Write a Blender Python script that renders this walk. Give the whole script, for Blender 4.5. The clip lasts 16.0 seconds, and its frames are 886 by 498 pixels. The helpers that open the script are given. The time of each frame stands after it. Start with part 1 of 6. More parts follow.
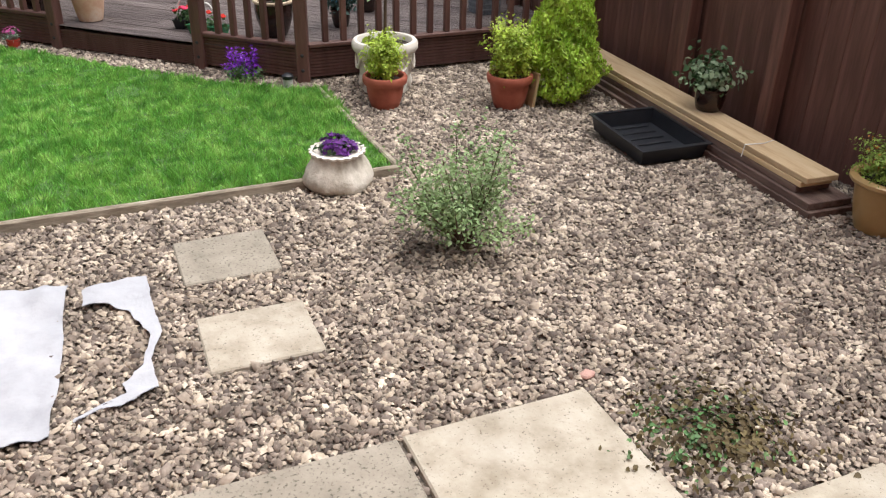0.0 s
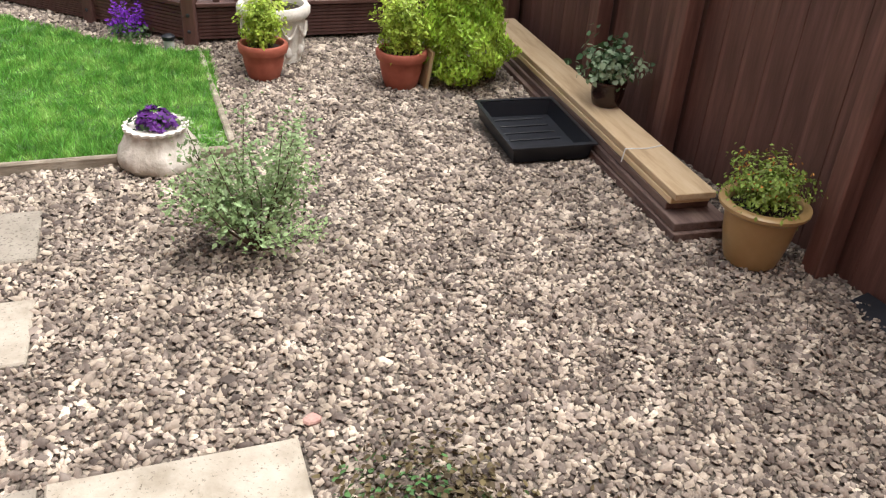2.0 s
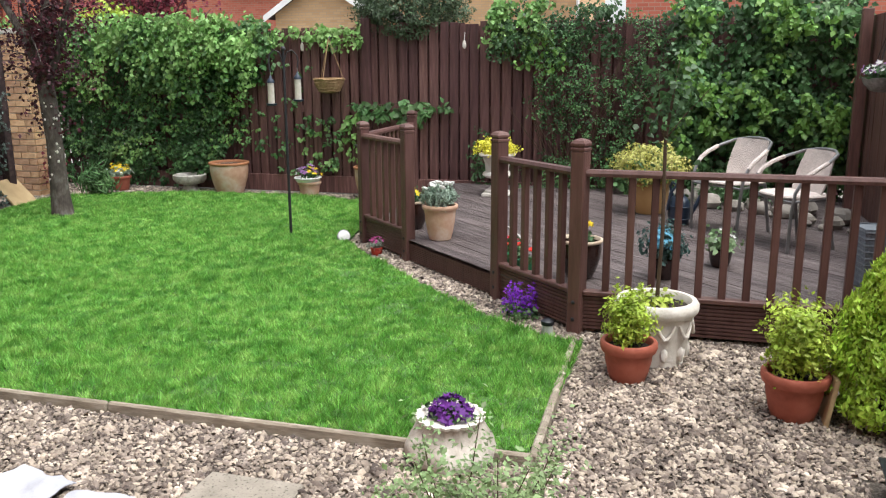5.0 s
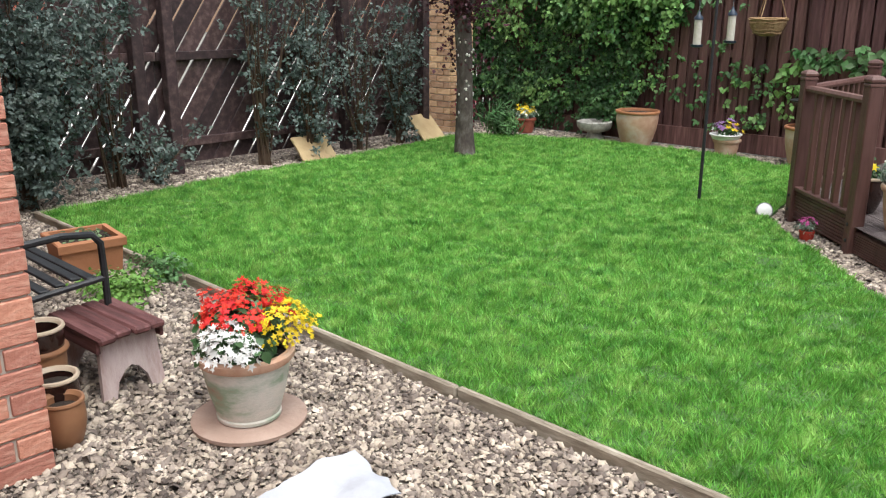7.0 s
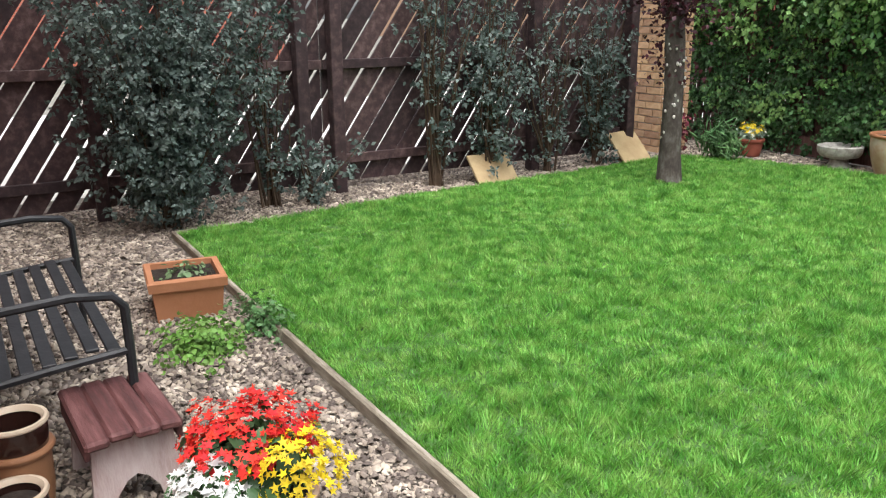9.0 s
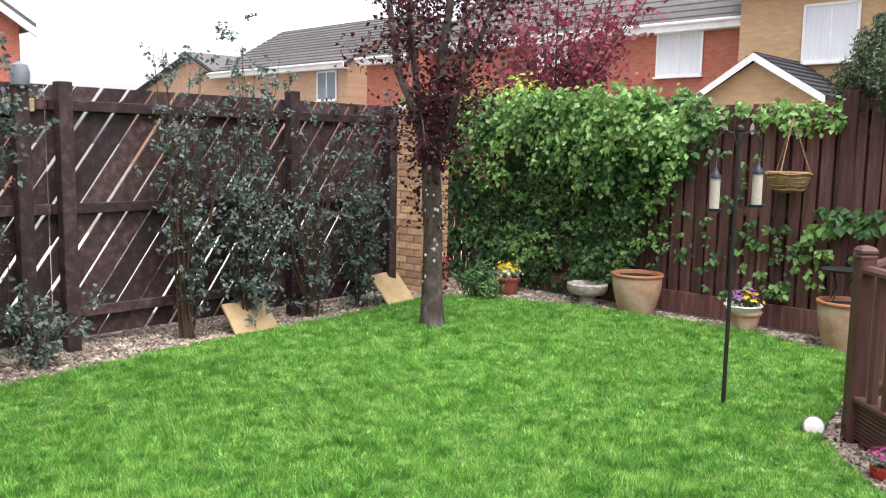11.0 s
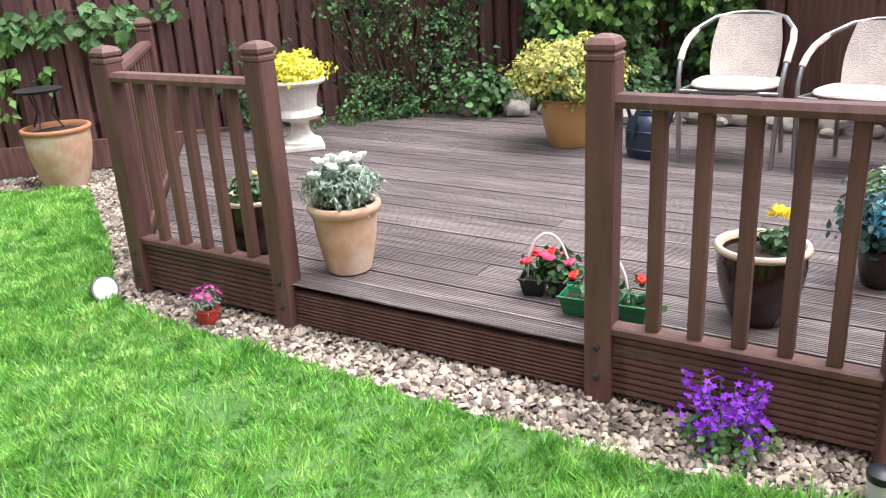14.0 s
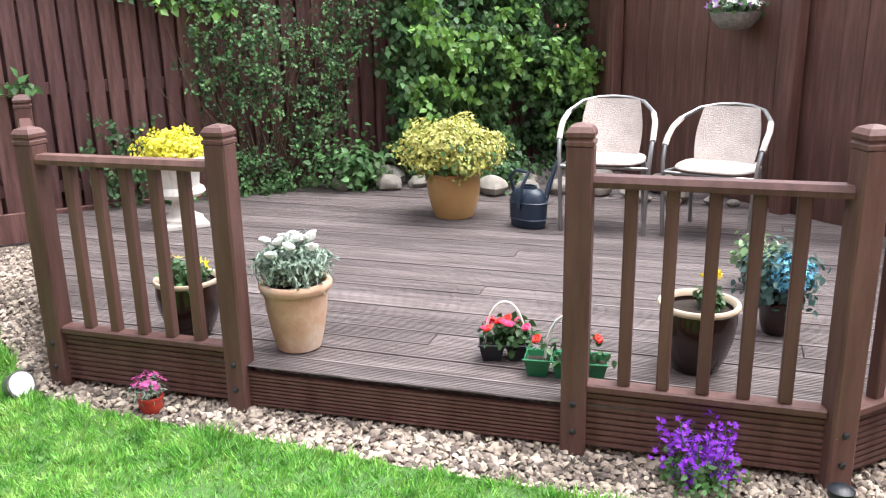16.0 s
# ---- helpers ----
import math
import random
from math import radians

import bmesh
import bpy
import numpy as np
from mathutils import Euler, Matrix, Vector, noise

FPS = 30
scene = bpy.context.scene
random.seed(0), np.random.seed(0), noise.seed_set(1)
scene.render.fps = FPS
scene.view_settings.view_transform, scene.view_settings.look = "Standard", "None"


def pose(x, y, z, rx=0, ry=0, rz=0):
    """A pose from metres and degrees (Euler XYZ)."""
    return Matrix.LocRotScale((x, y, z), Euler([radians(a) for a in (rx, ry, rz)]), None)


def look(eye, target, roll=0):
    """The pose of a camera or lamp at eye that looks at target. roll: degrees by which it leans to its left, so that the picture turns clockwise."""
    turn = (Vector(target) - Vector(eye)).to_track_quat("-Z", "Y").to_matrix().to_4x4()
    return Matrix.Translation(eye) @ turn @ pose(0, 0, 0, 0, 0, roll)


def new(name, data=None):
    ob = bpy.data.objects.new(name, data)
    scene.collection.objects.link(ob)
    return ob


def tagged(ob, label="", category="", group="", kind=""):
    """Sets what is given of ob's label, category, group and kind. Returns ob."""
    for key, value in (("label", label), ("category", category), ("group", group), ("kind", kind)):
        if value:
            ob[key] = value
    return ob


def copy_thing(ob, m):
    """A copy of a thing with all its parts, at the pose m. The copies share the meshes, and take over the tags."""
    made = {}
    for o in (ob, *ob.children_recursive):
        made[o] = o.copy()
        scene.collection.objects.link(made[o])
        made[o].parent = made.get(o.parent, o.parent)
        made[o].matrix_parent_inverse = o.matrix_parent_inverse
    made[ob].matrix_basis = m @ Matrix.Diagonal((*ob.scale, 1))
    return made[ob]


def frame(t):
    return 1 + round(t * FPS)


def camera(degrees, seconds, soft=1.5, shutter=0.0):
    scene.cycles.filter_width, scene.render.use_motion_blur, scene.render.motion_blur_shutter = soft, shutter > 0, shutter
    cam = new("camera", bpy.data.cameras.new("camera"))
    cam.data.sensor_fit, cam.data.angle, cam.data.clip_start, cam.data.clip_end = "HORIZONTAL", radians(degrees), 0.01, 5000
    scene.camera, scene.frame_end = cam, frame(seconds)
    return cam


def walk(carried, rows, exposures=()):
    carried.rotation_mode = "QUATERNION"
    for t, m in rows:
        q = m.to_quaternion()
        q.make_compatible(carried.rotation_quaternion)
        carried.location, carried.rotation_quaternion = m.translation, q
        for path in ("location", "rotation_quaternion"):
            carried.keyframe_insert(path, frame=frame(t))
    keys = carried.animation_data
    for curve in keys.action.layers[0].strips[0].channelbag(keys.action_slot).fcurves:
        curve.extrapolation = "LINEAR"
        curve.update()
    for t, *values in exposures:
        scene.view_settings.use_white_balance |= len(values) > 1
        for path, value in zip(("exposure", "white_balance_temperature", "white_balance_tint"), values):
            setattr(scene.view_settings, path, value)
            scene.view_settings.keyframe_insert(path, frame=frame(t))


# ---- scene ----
cam = camera(56.2, 16.0, soft=1.2)
PATH = [
    (0, (-1.331, -3.706, 1.684), (-0.621, -2.096, 0.733), 1.2),
    (0.5, (-1.165, -3.705, 1.661), (-0.27, -2.204, 0.689), 0.9),
    (1, (-0.886, -3.721, 1.637), (0.031, -2.259, 0.627), 4.1),
    (1.5, (-0.602, -3.656, 1.614), (0.239, -2.154, 0.596), 5.5),
    (2, (-0.303, -3.6, 1.631), (0.32, -1.998, 0.609), 4.0),
    (2.5, (0.0, -3.599, 1.649), (0.277, -1.873, 0.677), 2.0),
    (2.8, (0.136, -3.617, 1.679), (0.268, -1.844, 0.764), 1.8),
    (3, (0.167, -3.559, 1.68), (0.214, -1.751, 0.825), 1.3),
    (3.2, (0.216, -3.518, 1.677), (0.21, -1.687, 0.874), 1.0),
    (5.3, (0.521, -2.885, 1.507), (-0.165, -1.054, 1.085), 0.1),
    (5.5, (0.485, -2.84, 1.497), (-0.308, -1.059, 1.055), 0.3),
    (6, (0.309, -2.649, 1.477), (-0.681, -0.983, 0.983), -0.2),
    (6.5, (0.183, -2.439, 1.447), (-0.983, -0.903, 0.919), -1.0),
    (7, (0.06, -2.167, 1.437), (-1.265, -0.776, 0.88), 0.2),
    (7.5, (-0.136, -1.896, 1.389), (-1.554, -0.622, 0.782), 0.2),
    (8, (-0.334, -1.619, 1.381), (-1.861, -0.502, 0.733), -0.1),
    (8.2, (-0.373, -1.498, 1.366), (-1.96, -0.477, 0.703), -0.1),
    (10.3, (-0.747, -1.015, 1.506), (-2.383, 0.093, 1.203), 0.2),
    (10.5, (-0.763, -0.99, 1.515), (-2.344, 0.203, 1.236), 0.6),
    (11, (-0.751, -0.939, 1.518), (-2.113, 0.505, 1.273), 1.0),
    (11.5, (-0.7, -0.875, 1.508), (-1.738, 0.815, 1.251), 1.1),
    (11.7, (-0.685, -0.788, 1.508), (-1.603, 0.966, 1.217), 0.5),
    (12, (-0.729, -0.724, 1.47), (-1.498, 1.092, 1.135), 0.7),
    (12.5, (-0.859, -0.374, 1.446), (-1.445, 1.488, 1.011), 0.5),
    (13, (-1.003, -0.176, 1.426), (-1.227, 1.742, 0.904), -0.0),
    (13.3, (-1.174, -0.034, 1.413), (-1.172, 1.881, 0.834), -1.1),
    (13.5, (-1.27, -0.001, 1.438), (-1.133, 1.89, 0.804), -2.3),
    (14, (-1.504, 0.086, 1.35), (-1.122, 1.925, 0.662), -3.3),
    (14.5, (-1.675, 0.177, 1.358), (-1.139, 1.961, 0.631), -3.6),
    (15, (-1.944, 0.204, 1.377), (-1.151, 1.899, 0.67), -3.3),
    (15.5, (-2.088, 0.177, 1.434), (-1.191, 1.85, 0.805), -2.4),
    (16, (-2.1, 0.157, 1.437), (-1.236, 1.874, 0.886), -1.1),
]
EXPOSURE = [(0.0, 0.88, 6480, 10.5), (2.0, 1.08, 6480, 11), (3.0, 1.08, 6480, 11), (5.5, 1.06, 6270, 9), (8.0, 1.0, 6230, 7.5), (10.5, 1.2, 6400, 14), (12.5, 1.3, 6400, 13.5), (13.5, 1.7, 6220, 11.5), (16.0, 1.9, 6200, 11.5)]
walk(cam, [(t, look(eye, target, roll)) for t, eye, target, roll in PATH], EXPOSURE)

# ---- sky and sun: a bright overcast day ----
SUN_EL, SUN_AZ = radians(72), radians(105)
world = bpy.data.worlds.new("overcast_sky")
scene.world = world
world.use_nodes = True
wn = world.node_tree
wn.nodes.clear()
w_out = wn.nodes.new("ShaderNodeOutputWorld")
w_bg = wn.nodes.new("ShaderNodeBackground")
w_sky = wn.nodes.new("ShaderNodeTexSky")
w_sky.sky_type, w_sky.sun_disc = "NISHITA", False
w_sky.sun_elevation, w_sky.sun_rotation = SUN_EL, SUN_AZ
w_sky.dust_density, w_sky.air_density, w_sky.ozone_density = 3.0, 1.0, 1.0
w_hs = wn.nodes.new("ShaderNodeHueSaturation")
w_hs.inputs["Saturation"].default_value = 0.22
w_hs.inputs["Value"].default_value = 1.0
wn.links.new(w_sky.outputs[0], w_hs.inputs["Color"])
wn.links.new(w_hs.outputs[0], w_bg.inputs["Color"])
wn.links.new(w_bg.outputs[0], w_out.inputs["Surface"])
w_bg.inputs["Strength"].default_value = 0.15
sun = new("sun", bpy.data.lights.new("sun", "SUN"))
sun.data.energy, sun.data.angle, sun.data.color = 2.0, radians(55), (1.0, 0.96, 0.9)
sun.matrix_world = look((0, 0, 20), (20 * math.cos(SUN_EL) * -math.sin(SUN_AZ), 20 * math.cos(SUN_EL) * -math.cos(SUN_AZ), 20 - 20 * math.sin(SUN_EL)))

# ---- building helpers ----
R = random.Random(7)
NR = np.random.default_rng(11)


class Build:
    """Collects the corners and faces of one mesh."""

    def __init__(self):
        self.v, self.f = [], []

    def add(self, vs, fs, m=None):
        n = len(self.v)
        for p in vs:
            q = m @ Vector(p) if m is not None else Vector(p)
            self.v.append((q.x, q.y, q.z))
        self.f.extend([tuple(i + n for i in f) for f in fs])
        return self

    def box(self, sx, sy, sz, m=None, c=0.004):
        """A box of that size round the origin, edges chamfered by c."""
        h, c = (sx / 2, sy / 2, sz / 2), min(c, sx / 3, sy / 3, sz / 3)
        vs, ix = [], {}
        for a in (-1, 1):
            for b in (-1, 1):
                for d in (-1, 1):
                    s = (a, b, d)
                    for k in range(3):
                        ix[s, k] = len(vs)
                        vs.append(tuple(s[i] * (h[i] if i == k else h[i] - c) for i in range(3)))
        fs = []
        for k in range(3):
            o = [i for i in range(3) if i != k]
            for s in (-1, 1):
                ring = []
                for a, b in ((-1, -1), (1, -1), (1, 1), (-1, 1)):
                    q = [0, 0, 0]
                    q[k], q[o[0]], q[o[1]] = s, a, b
                    ring.append(ix[tuple(q), k])
                fs.append(tuple(ring))
            for a in (-1, 1):
                for b in (-1, 1):
                    q = [0, 0, 0]
                    q[o[0]], q[o[1]] = a, b
                    q[k] = -1
                    lo = tuple(q)
                    q[k] = 1
                    hi = tuple(q)
                    fs.append((ix[lo, o[0]], ix[lo, o[1]], ix[hi, o[1]], ix[hi, o[0]]))
        for a in (-1, 1):
            for b in (-1, 1):
                for d in (-1, 1):
                    fs.append(tuple(ix[(a, b, d), k] for k in range(3)))
        out = []
        for f in fs:
            p = [Vector(vs[i]) for i in f]
            nrm = (p[1] - p[0]).cross(p[2] - p[0])
            mid = sum(p, Vector()) / len(p)
            out.append(f if nrm.dot(mid) > 0 else f[::-1])
        return self.add(vs, out, m)

    def lathe(self, prof, seg=28, m=None, wave=None, caps=True):
        """A turned shape: prof is a list of (radius, height) from bottom outside to top and inside."""
        vs, fs = [], []
        for r, z in prof:
            for i in range(seg):
                a = 2 * math.pi * i / seg
                k = wave(a, z) if wave else 1.0
                vs.append((r * k * math.cos(a), r * k * math.sin(a), z))
        for j in range(len(prof) - 1):
            for i in range(seg):
                k = (i + 1) % seg
                fs.append((j * seg + i, j * seg + k, (j + 1) * seg + k, (j + 1) * seg + i))
        if caps:
            fs.append(tuple(range(seg))[::-1])
            last = (len(prof) - 1) * seg
            fs.append(tuple(last + i for i in range(seg)))
        return self.add(vs, fs, m)

    def tube(self, pts, radii, seg=8, m=None):
        """A round bar through the points."""
        pts = [Vector(p) for p in pts]
        if not isinstance(radii, (list, tuple)):
            radii = [radii] * len(pts)
        vs, fs, side = [], [], None
        for i, p in enumerate(pts):
            d = (pts[min(i + 1, len(pts) - 1)] - pts[max(i - 1, 0)]).normalized()
            if side is None:
                side = d.orthogonal().normalized()
            side = (side - d * side.dot(d)).normalized()
            up = d.cross(side)
            for k in range(seg):
                a = 2 * math.pi * k / seg
                vs.append(p + radii[i] * (math.cos(a) * side + math.sin(a) * up))
        for i in range(len(pts) - 1):
            for k in range(seg):
                n = (k + 1) % seg
                fs.append((i * seg + k, i * seg + n, (i + 1) * seg + n, (i + 1) * seg + k))
        fs.append(tuple(range(seg))[::-1])
        fs.append(tuple((len(pts) - 1) * seg + k for k in range(seg)))
        return self.add(vs, fs, m)

    def prism(self, poly, z0, z1, m=None):
        """A plan outline, counter-clockwise, from height z0 to z1."""
        n = len(poly)
        vs = [(x, y, z0) for x, y in poly] + [(x, y, z1) for x, y in poly]
        fs = [tuple(range(n))[::-1], tuple(range(n, 2 * n))]
        fs += [(i, (i + 1) % n, n + (i + 1) % n, n + i) for i in range(n)]
        return self.add(vs, fs, m)

    def rock(self, r, m=None, seed=0, seg=9, rings=6):
        vs, fs = [(0, 0, -r)], []
        for j in range(1, rings):
            for i in range(seg):
                a, b = 2 * math.pi * i / seg, math.pi * j / rings
                p = Vector((math.cos(a) * math.sin(b), math.sin(a) * math.sin(b), -math.cos(b)))
                vs.append(p * r * (1 + 0.28 * noise.noise(p * 1.6 + Vector((seed * 3.1, 0, 0)))))
        vs.append((0, 0, r))
        top = len(vs) - 1
        for i in range(seg):
            k = (i + 1) % seg
            fs.append((0, 1 + k, 1 + i))
            for j in range(rings - 2):
                fs.append((1 + j * seg + i, 1 + j * seg + k, 1 + (j + 1) * seg + k, 1 + (j + 1) * seg + i))
            fs.append((top, 1 + (rings - 2) * seg + i, 1 + (rings - 2) * seg + k))
        return self.add(vs, fs, m)

    def mesh(self, name, smooth=False):
        me = bpy.data.meshes.new(name)
        me.from_pydata(self.v, [], self.f)
        if smooth:
            me.shade_smooth()
            me.set_sharp_from_angle(angle=radians(40))
        return me


def part(name, build, material, parent=None, label="", smooth=False, m=None):
    """One mesh object, under a thing or a part."""
    me = build if isinstance(build, bpy.types.Mesh) else build.mesh(name, smooth)
    if not me.materials:
        me.materials.append(material)
    ob = new(name, me)
    ob.parent = parent
    if m is not None:
        ob.matrix_basis = m
    return tagged(ob, label)


def thing(name, label, category, m=None, group=""):
    ob = new(name)
    ob.empty_display_size = 0.1
    if m is not None:
        ob.matrix_basis = m
    return tagged(ob, label, category, group)


def np_mesh(name, verts, faces):
    """A mesh from arrays: faces all have the same number of corners."""
    me = bpy.data.meshes.new(name)
    n, k = faces.shape
    me.vertices.add(len(verts))
    me.vertices.foreach_set("co", np.ascontiguousarray(verts, dtype=np.float32).ravel())
    me.loops.add(n * k)
    me.loops.foreach_set("vertex_index", np.ascontiguousarray(faces, dtype=np.int32).ravel())
    me.polygons.add(n)
    me.polygons.foreach_set("loop_start", np.arange(0, n * k, k, dtype=np.int32))
    me.update(calc_edges=True)
    return me


def unit(a):
    return a / np.maximum(np.linalg.norm(a, axis=1, keepdims=True), 1e-9)


LEAF = np.array([(0, 0, 0), (-0.36, 0.25, 0.05), (-0.3, 0.62, 0.03), (0, 1, -0.12), (0.3, 0.62, 0.03), (0.36, 0.25, 0.05), (0, 0.45, -0.05)])
LEAF_F = np.array([(0, 6, 1), (1, 6, 2), (2, 6, 3), (3, 6, 4), (4, 6, 5), (5, 6, 0)])
LEAFLET = np.array([(0, 0, 0), (-0.37, 0.42, 0.07), (0, 1, -0.1), (0.37, 0.42, 0.07)])
LEAFLET_F = np.array([(0, 2, 1), (0, 3, 2)])
BLADE = np.array([(-0.12, 0, 0), (0, 0.5, 0.06), (0, 1, -0.05), (0.12, 0, 0)])
BLADE_F = np.array([(0, 1, 3), (1, 2, 0), (3, 2, 1)])


def leaves(name, pts, facing, size, shape=LEAF, shape_f=LEAF_F, spread=0.6, droop=0.4, width=1.0, vary=0.35):
    """Leaves at pts, each turned about the way that facing gives, hanging a little."""
    pts = np.asarray(pts, float)
    n = len(pts)
    nrm = unit(np.asarray(facing, float) + NR.normal(0, spread, (n, 3)))
    along = NR.normal(0, 1, (n, 3)) - np.array([0, 0, droop * 2])
    along = unit(along - nrm * (along * nrm).sum(1, keepdims=True))
    side = np.cross(along, nrm)
    s = size * (1 + NR.uniform(-vary, vary, n))
    k = len(shape)
    v = pts[:, None] + s[:, None, None] * (shape[None, :, 0:1] * width * side[:, None] + shape[None, :, 1:2] * along[:, None] + shape[None, :, 2:3] * nrm[:, None])
    f = shape_f[None] + (np.arange(n) * k)[:, None, None]
    return np_mesh(name, v.reshape(-1, 3), f.reshape(-1, 3))


def ball_points(n, centre, radii, shell=0.55, rough=0.25, seed=0):
    """Points in the outer part of a lumpy ball, with the outward ways."""
    d = unit(NR.normal(0, 1, (n, 3)))
    lump = np.array([1 + rough * noise.noise(Vector(q) * 2.2 + Vector((seed * 7.7, 0, 0))) * 2 for q in d])
    r = (shell + (1 - shell) * NR.random(n) ** 0.6) * lump
    return np.array(centre) + d * np.array(radii) * r[:, None], d


# ---- materials ----
def mat(name, cols, scale=6.0, rough=0.75, bump=0.15, bscale=60.0, island=0.0, rnd=0.0, metal=0.0, stretch=(1, 1, 1), big=0.25, translucent=0.0, spec=0.4, coat=0.0, speck=None):
    """A surface: colours mixed by noise, a larger stain, fine relief, and a share of chance for each piece."""
    m = bpy.data.materials.new(name)
    m.use_nodes = True
    t = m.node_tree
    n, ln = t.nodes, t.links
    bs = n["Principled BSDF"]
    tc = n.new("ShaderNodeTexCoord")
    mp = n.new("ShaderNodeMapping")
    mp.inputs["Scale"].default_value = stretch
    ln.new(tc.outputs["Object"], mp.inputs["Vector"])
    nz = n.new("ShaderNodeTexNoise")
    nz.inputs["Scale"].default_value, nz.inputs["Detail"].default_value, nz.inputs["Roughness"].default_value = scale, 6, 0.62
    ln.new(mp.outputs[0], nz.inputs["Vector"])
    rp = n.new("ShaderNodeValToRGB")
    el = rp.color_ramp.elements
    while len(el) < len(cols):
        el.new(0.5)
    for i, c in enumerate(cols):
        el[i].position = 0.3 + 0.4 * i / max(1, len(cols) - 1)
        el[i].color = (*c, 1)
    ln.new(nz.outputs[0], rp.inputs[0])
    nb = n.new("ShaderNodeTexNoise")
    nb.inputs["Scale"].default_value, nb.inputs["Detail"].default_value = scale * 0.17, 3
    ln.new(tc.outputs["Object"], nb.inputs["Vector"])
    hs = n.new("ShaderNodeHueSaturation")
    ln.new(rp.outputs[0], hs.inputs["Color"])
    ma = n.new("ShaderNodeMath")
    ma.operation = "MULTIPLY_ADD"
    ln.new(nb.outputs[0], ma.inputs[0])
    ma.inputs[1].default_value, ma.inputs[2].default_value = 2 * big, 1 - big
    val = ma.outputs[0]
    for share, kind, socket in ((island, "ShaderNodeNewGeometry", "Random Per Island"), (rnd, "ShaderNodeObjectInfo", "Random")):
        if share:
            g = n.new(kind)
            mb = n.new("ShaderNodeMath")
            mb.operation = "MULTIPLY_ADD"
            ln.new(g.outputs[socket], mb.inputs[0])
            mb.inputs[1].default_value, mb.inputs[2].default_value = 2 * share, 1 - share
            mc = n.new("ShaderNodeMath")
            mc.operation = "MULTIPLY"
            ln.new(val, mc.inputs[0])
            ln.new(mb.outputs[0], mc.inputs[1])
            val = mc.outputs[0]
            hu = n.new("ShaderNodeMath")
            hu.operation = "MULTIPLY_ADD"
            ln.new(g.outputs[socket], hu.inputs[0])
            hu.inputs[1].default_value, hu.inputs[2].default_value = 0.05 * share, 0.5 - 0.025 * share
            ln.new(hu.outputs[0], hs.inputs["Hue"])
    ln.new(val, hs.inputs["Value"])
    if speck:
        ns = n.new("ShaderNodeTexNoise")
        ns.inputs["Scale"].default_value, ns.inputs["Detail"].default_value = speck[1], 5
        ln.new(mp.outputs[0], ns.inputs["Vector"])
        rs = n.new("ShaderNodeValToRGB")
        rs.color_ramp.elements[0].position, rs.color_ramp.elements[1].position = speck[2], speck[2] + 0.13
        ln.new(ns.outputs[0], rs.inputs[0])
        mxs = n.new("ShaderNodeMix")
        mxs.data_type = "RGBA"
        ln.new(rs.outputs[0], mxs.inputs["Factor"])
        ln.new(hs.outputs[0], mxs.inputs["A"])
        mxs.inputs["B"].default_value = (*speck[0], 1)
        ln.new(mxs.outputs["Result"], bs.inputs["Base Color"])
    else:
        ln.new(hs.outputs[0], bs.inputs["Base Color"])
    bs.inputs["Roughness"].default_value, bs.inputs["Metallic"].default_value = rough, metal
    bs.inputs["Specular IOR Level"].default_value = spec
    bs.inputs["Coat Weight"].default_value = coat
    if bump:
        nf = n.new("ShaderNodeTexNoise")
        nf.inputs["Scale"].default_value, nf.inputs["Detail"].default_value = bscale, 4
        ln.new(mp.outputs[0], nf.inputs["Vector"])
        bp = n.new("ShaderNodeBump")
        bp.inputs["Strength"].default_value, bp.inputs["Distance"].default_value = bump, 0.01
        ln.new(nf.outputs[0], bp.inputs["Height"])
        ln.new(bp.outputs[0], bs.inputs["Normal"])
    if translucent:
        tr = n.new("ShaderNodeBsdfTranslucent")
        ln.new(hs.outputs[0], tr.inputs["Color"])
        mx = n.new("ShaderNodeMixShader")
        mx.inputs[0].default_value = translucent
        ln.new(bs.outputs[0], mx.inputs[1])
        ln.new(tr.outputs[0], mx.inputs[2])
        ln.new(mx.outputs[0], n["Material Output"].inputs["Surface"])
    return m


def leaf_mat(name, *cols, island=0.4, translucent=0.3, rough=0.5):
    return mat(name, cols, scale=3, rough=rough, bump=0, island=island, translucent=translucent, big=0.15)


GRASS = leaf_mat("grass", (0.06, 0.205, 0.031), (0.175, 0.405, 0.066), (0.38, 0.595, 0.16), island=0.42, translucent=0.35)
GRASS.node_tree.nodes["Noise Texture"].inputs["Scale"].default_value = 11
TURF = mat("turf_soil", [(0.03, 0.08, 0.015), (0.07, 0.16, 0.03)], scale=30, bump=0.5)
STONE = mat("gravel_stone", [(0.115, 0.09, 0.073), (0.255, 0.207, 0.168), (0.46, 0.39, 0.325)], scale=9, rough=0.8, bump=0.1, bscale=120, island=0.7)
GROUND = mat("gravel_bed", [(0.05, 0.042, 0.034), (0.13, 0.11, 0.09), (0.26, 0.22, 0.18)], scale=45, rough=0.9, bump=0.8, bscale=50)
FIELD = mat("far_ground", [(0.16, 0.15, 0.13), (0.24, 0.23, 0.2)], scale=1.5, rough=0.9)
GAP_GROUND = mat("pale_gap_ground", [(0.55, 0.53, 0.48), (0.68, 0.66, 0.62)], scale=3, rough=0.9)
SLAB = mat("sandstone_slab", [(0.25, 0.215, 0.165), (0.365, 0.325, 0.265), (0.43, 0.395, 0.34)], scale=7, rough=0.85, bump=0.25, bscale=70, rnd=0.12, big=0.3, speck=((0.12, 0.10, 0.075), 110, 0.61))
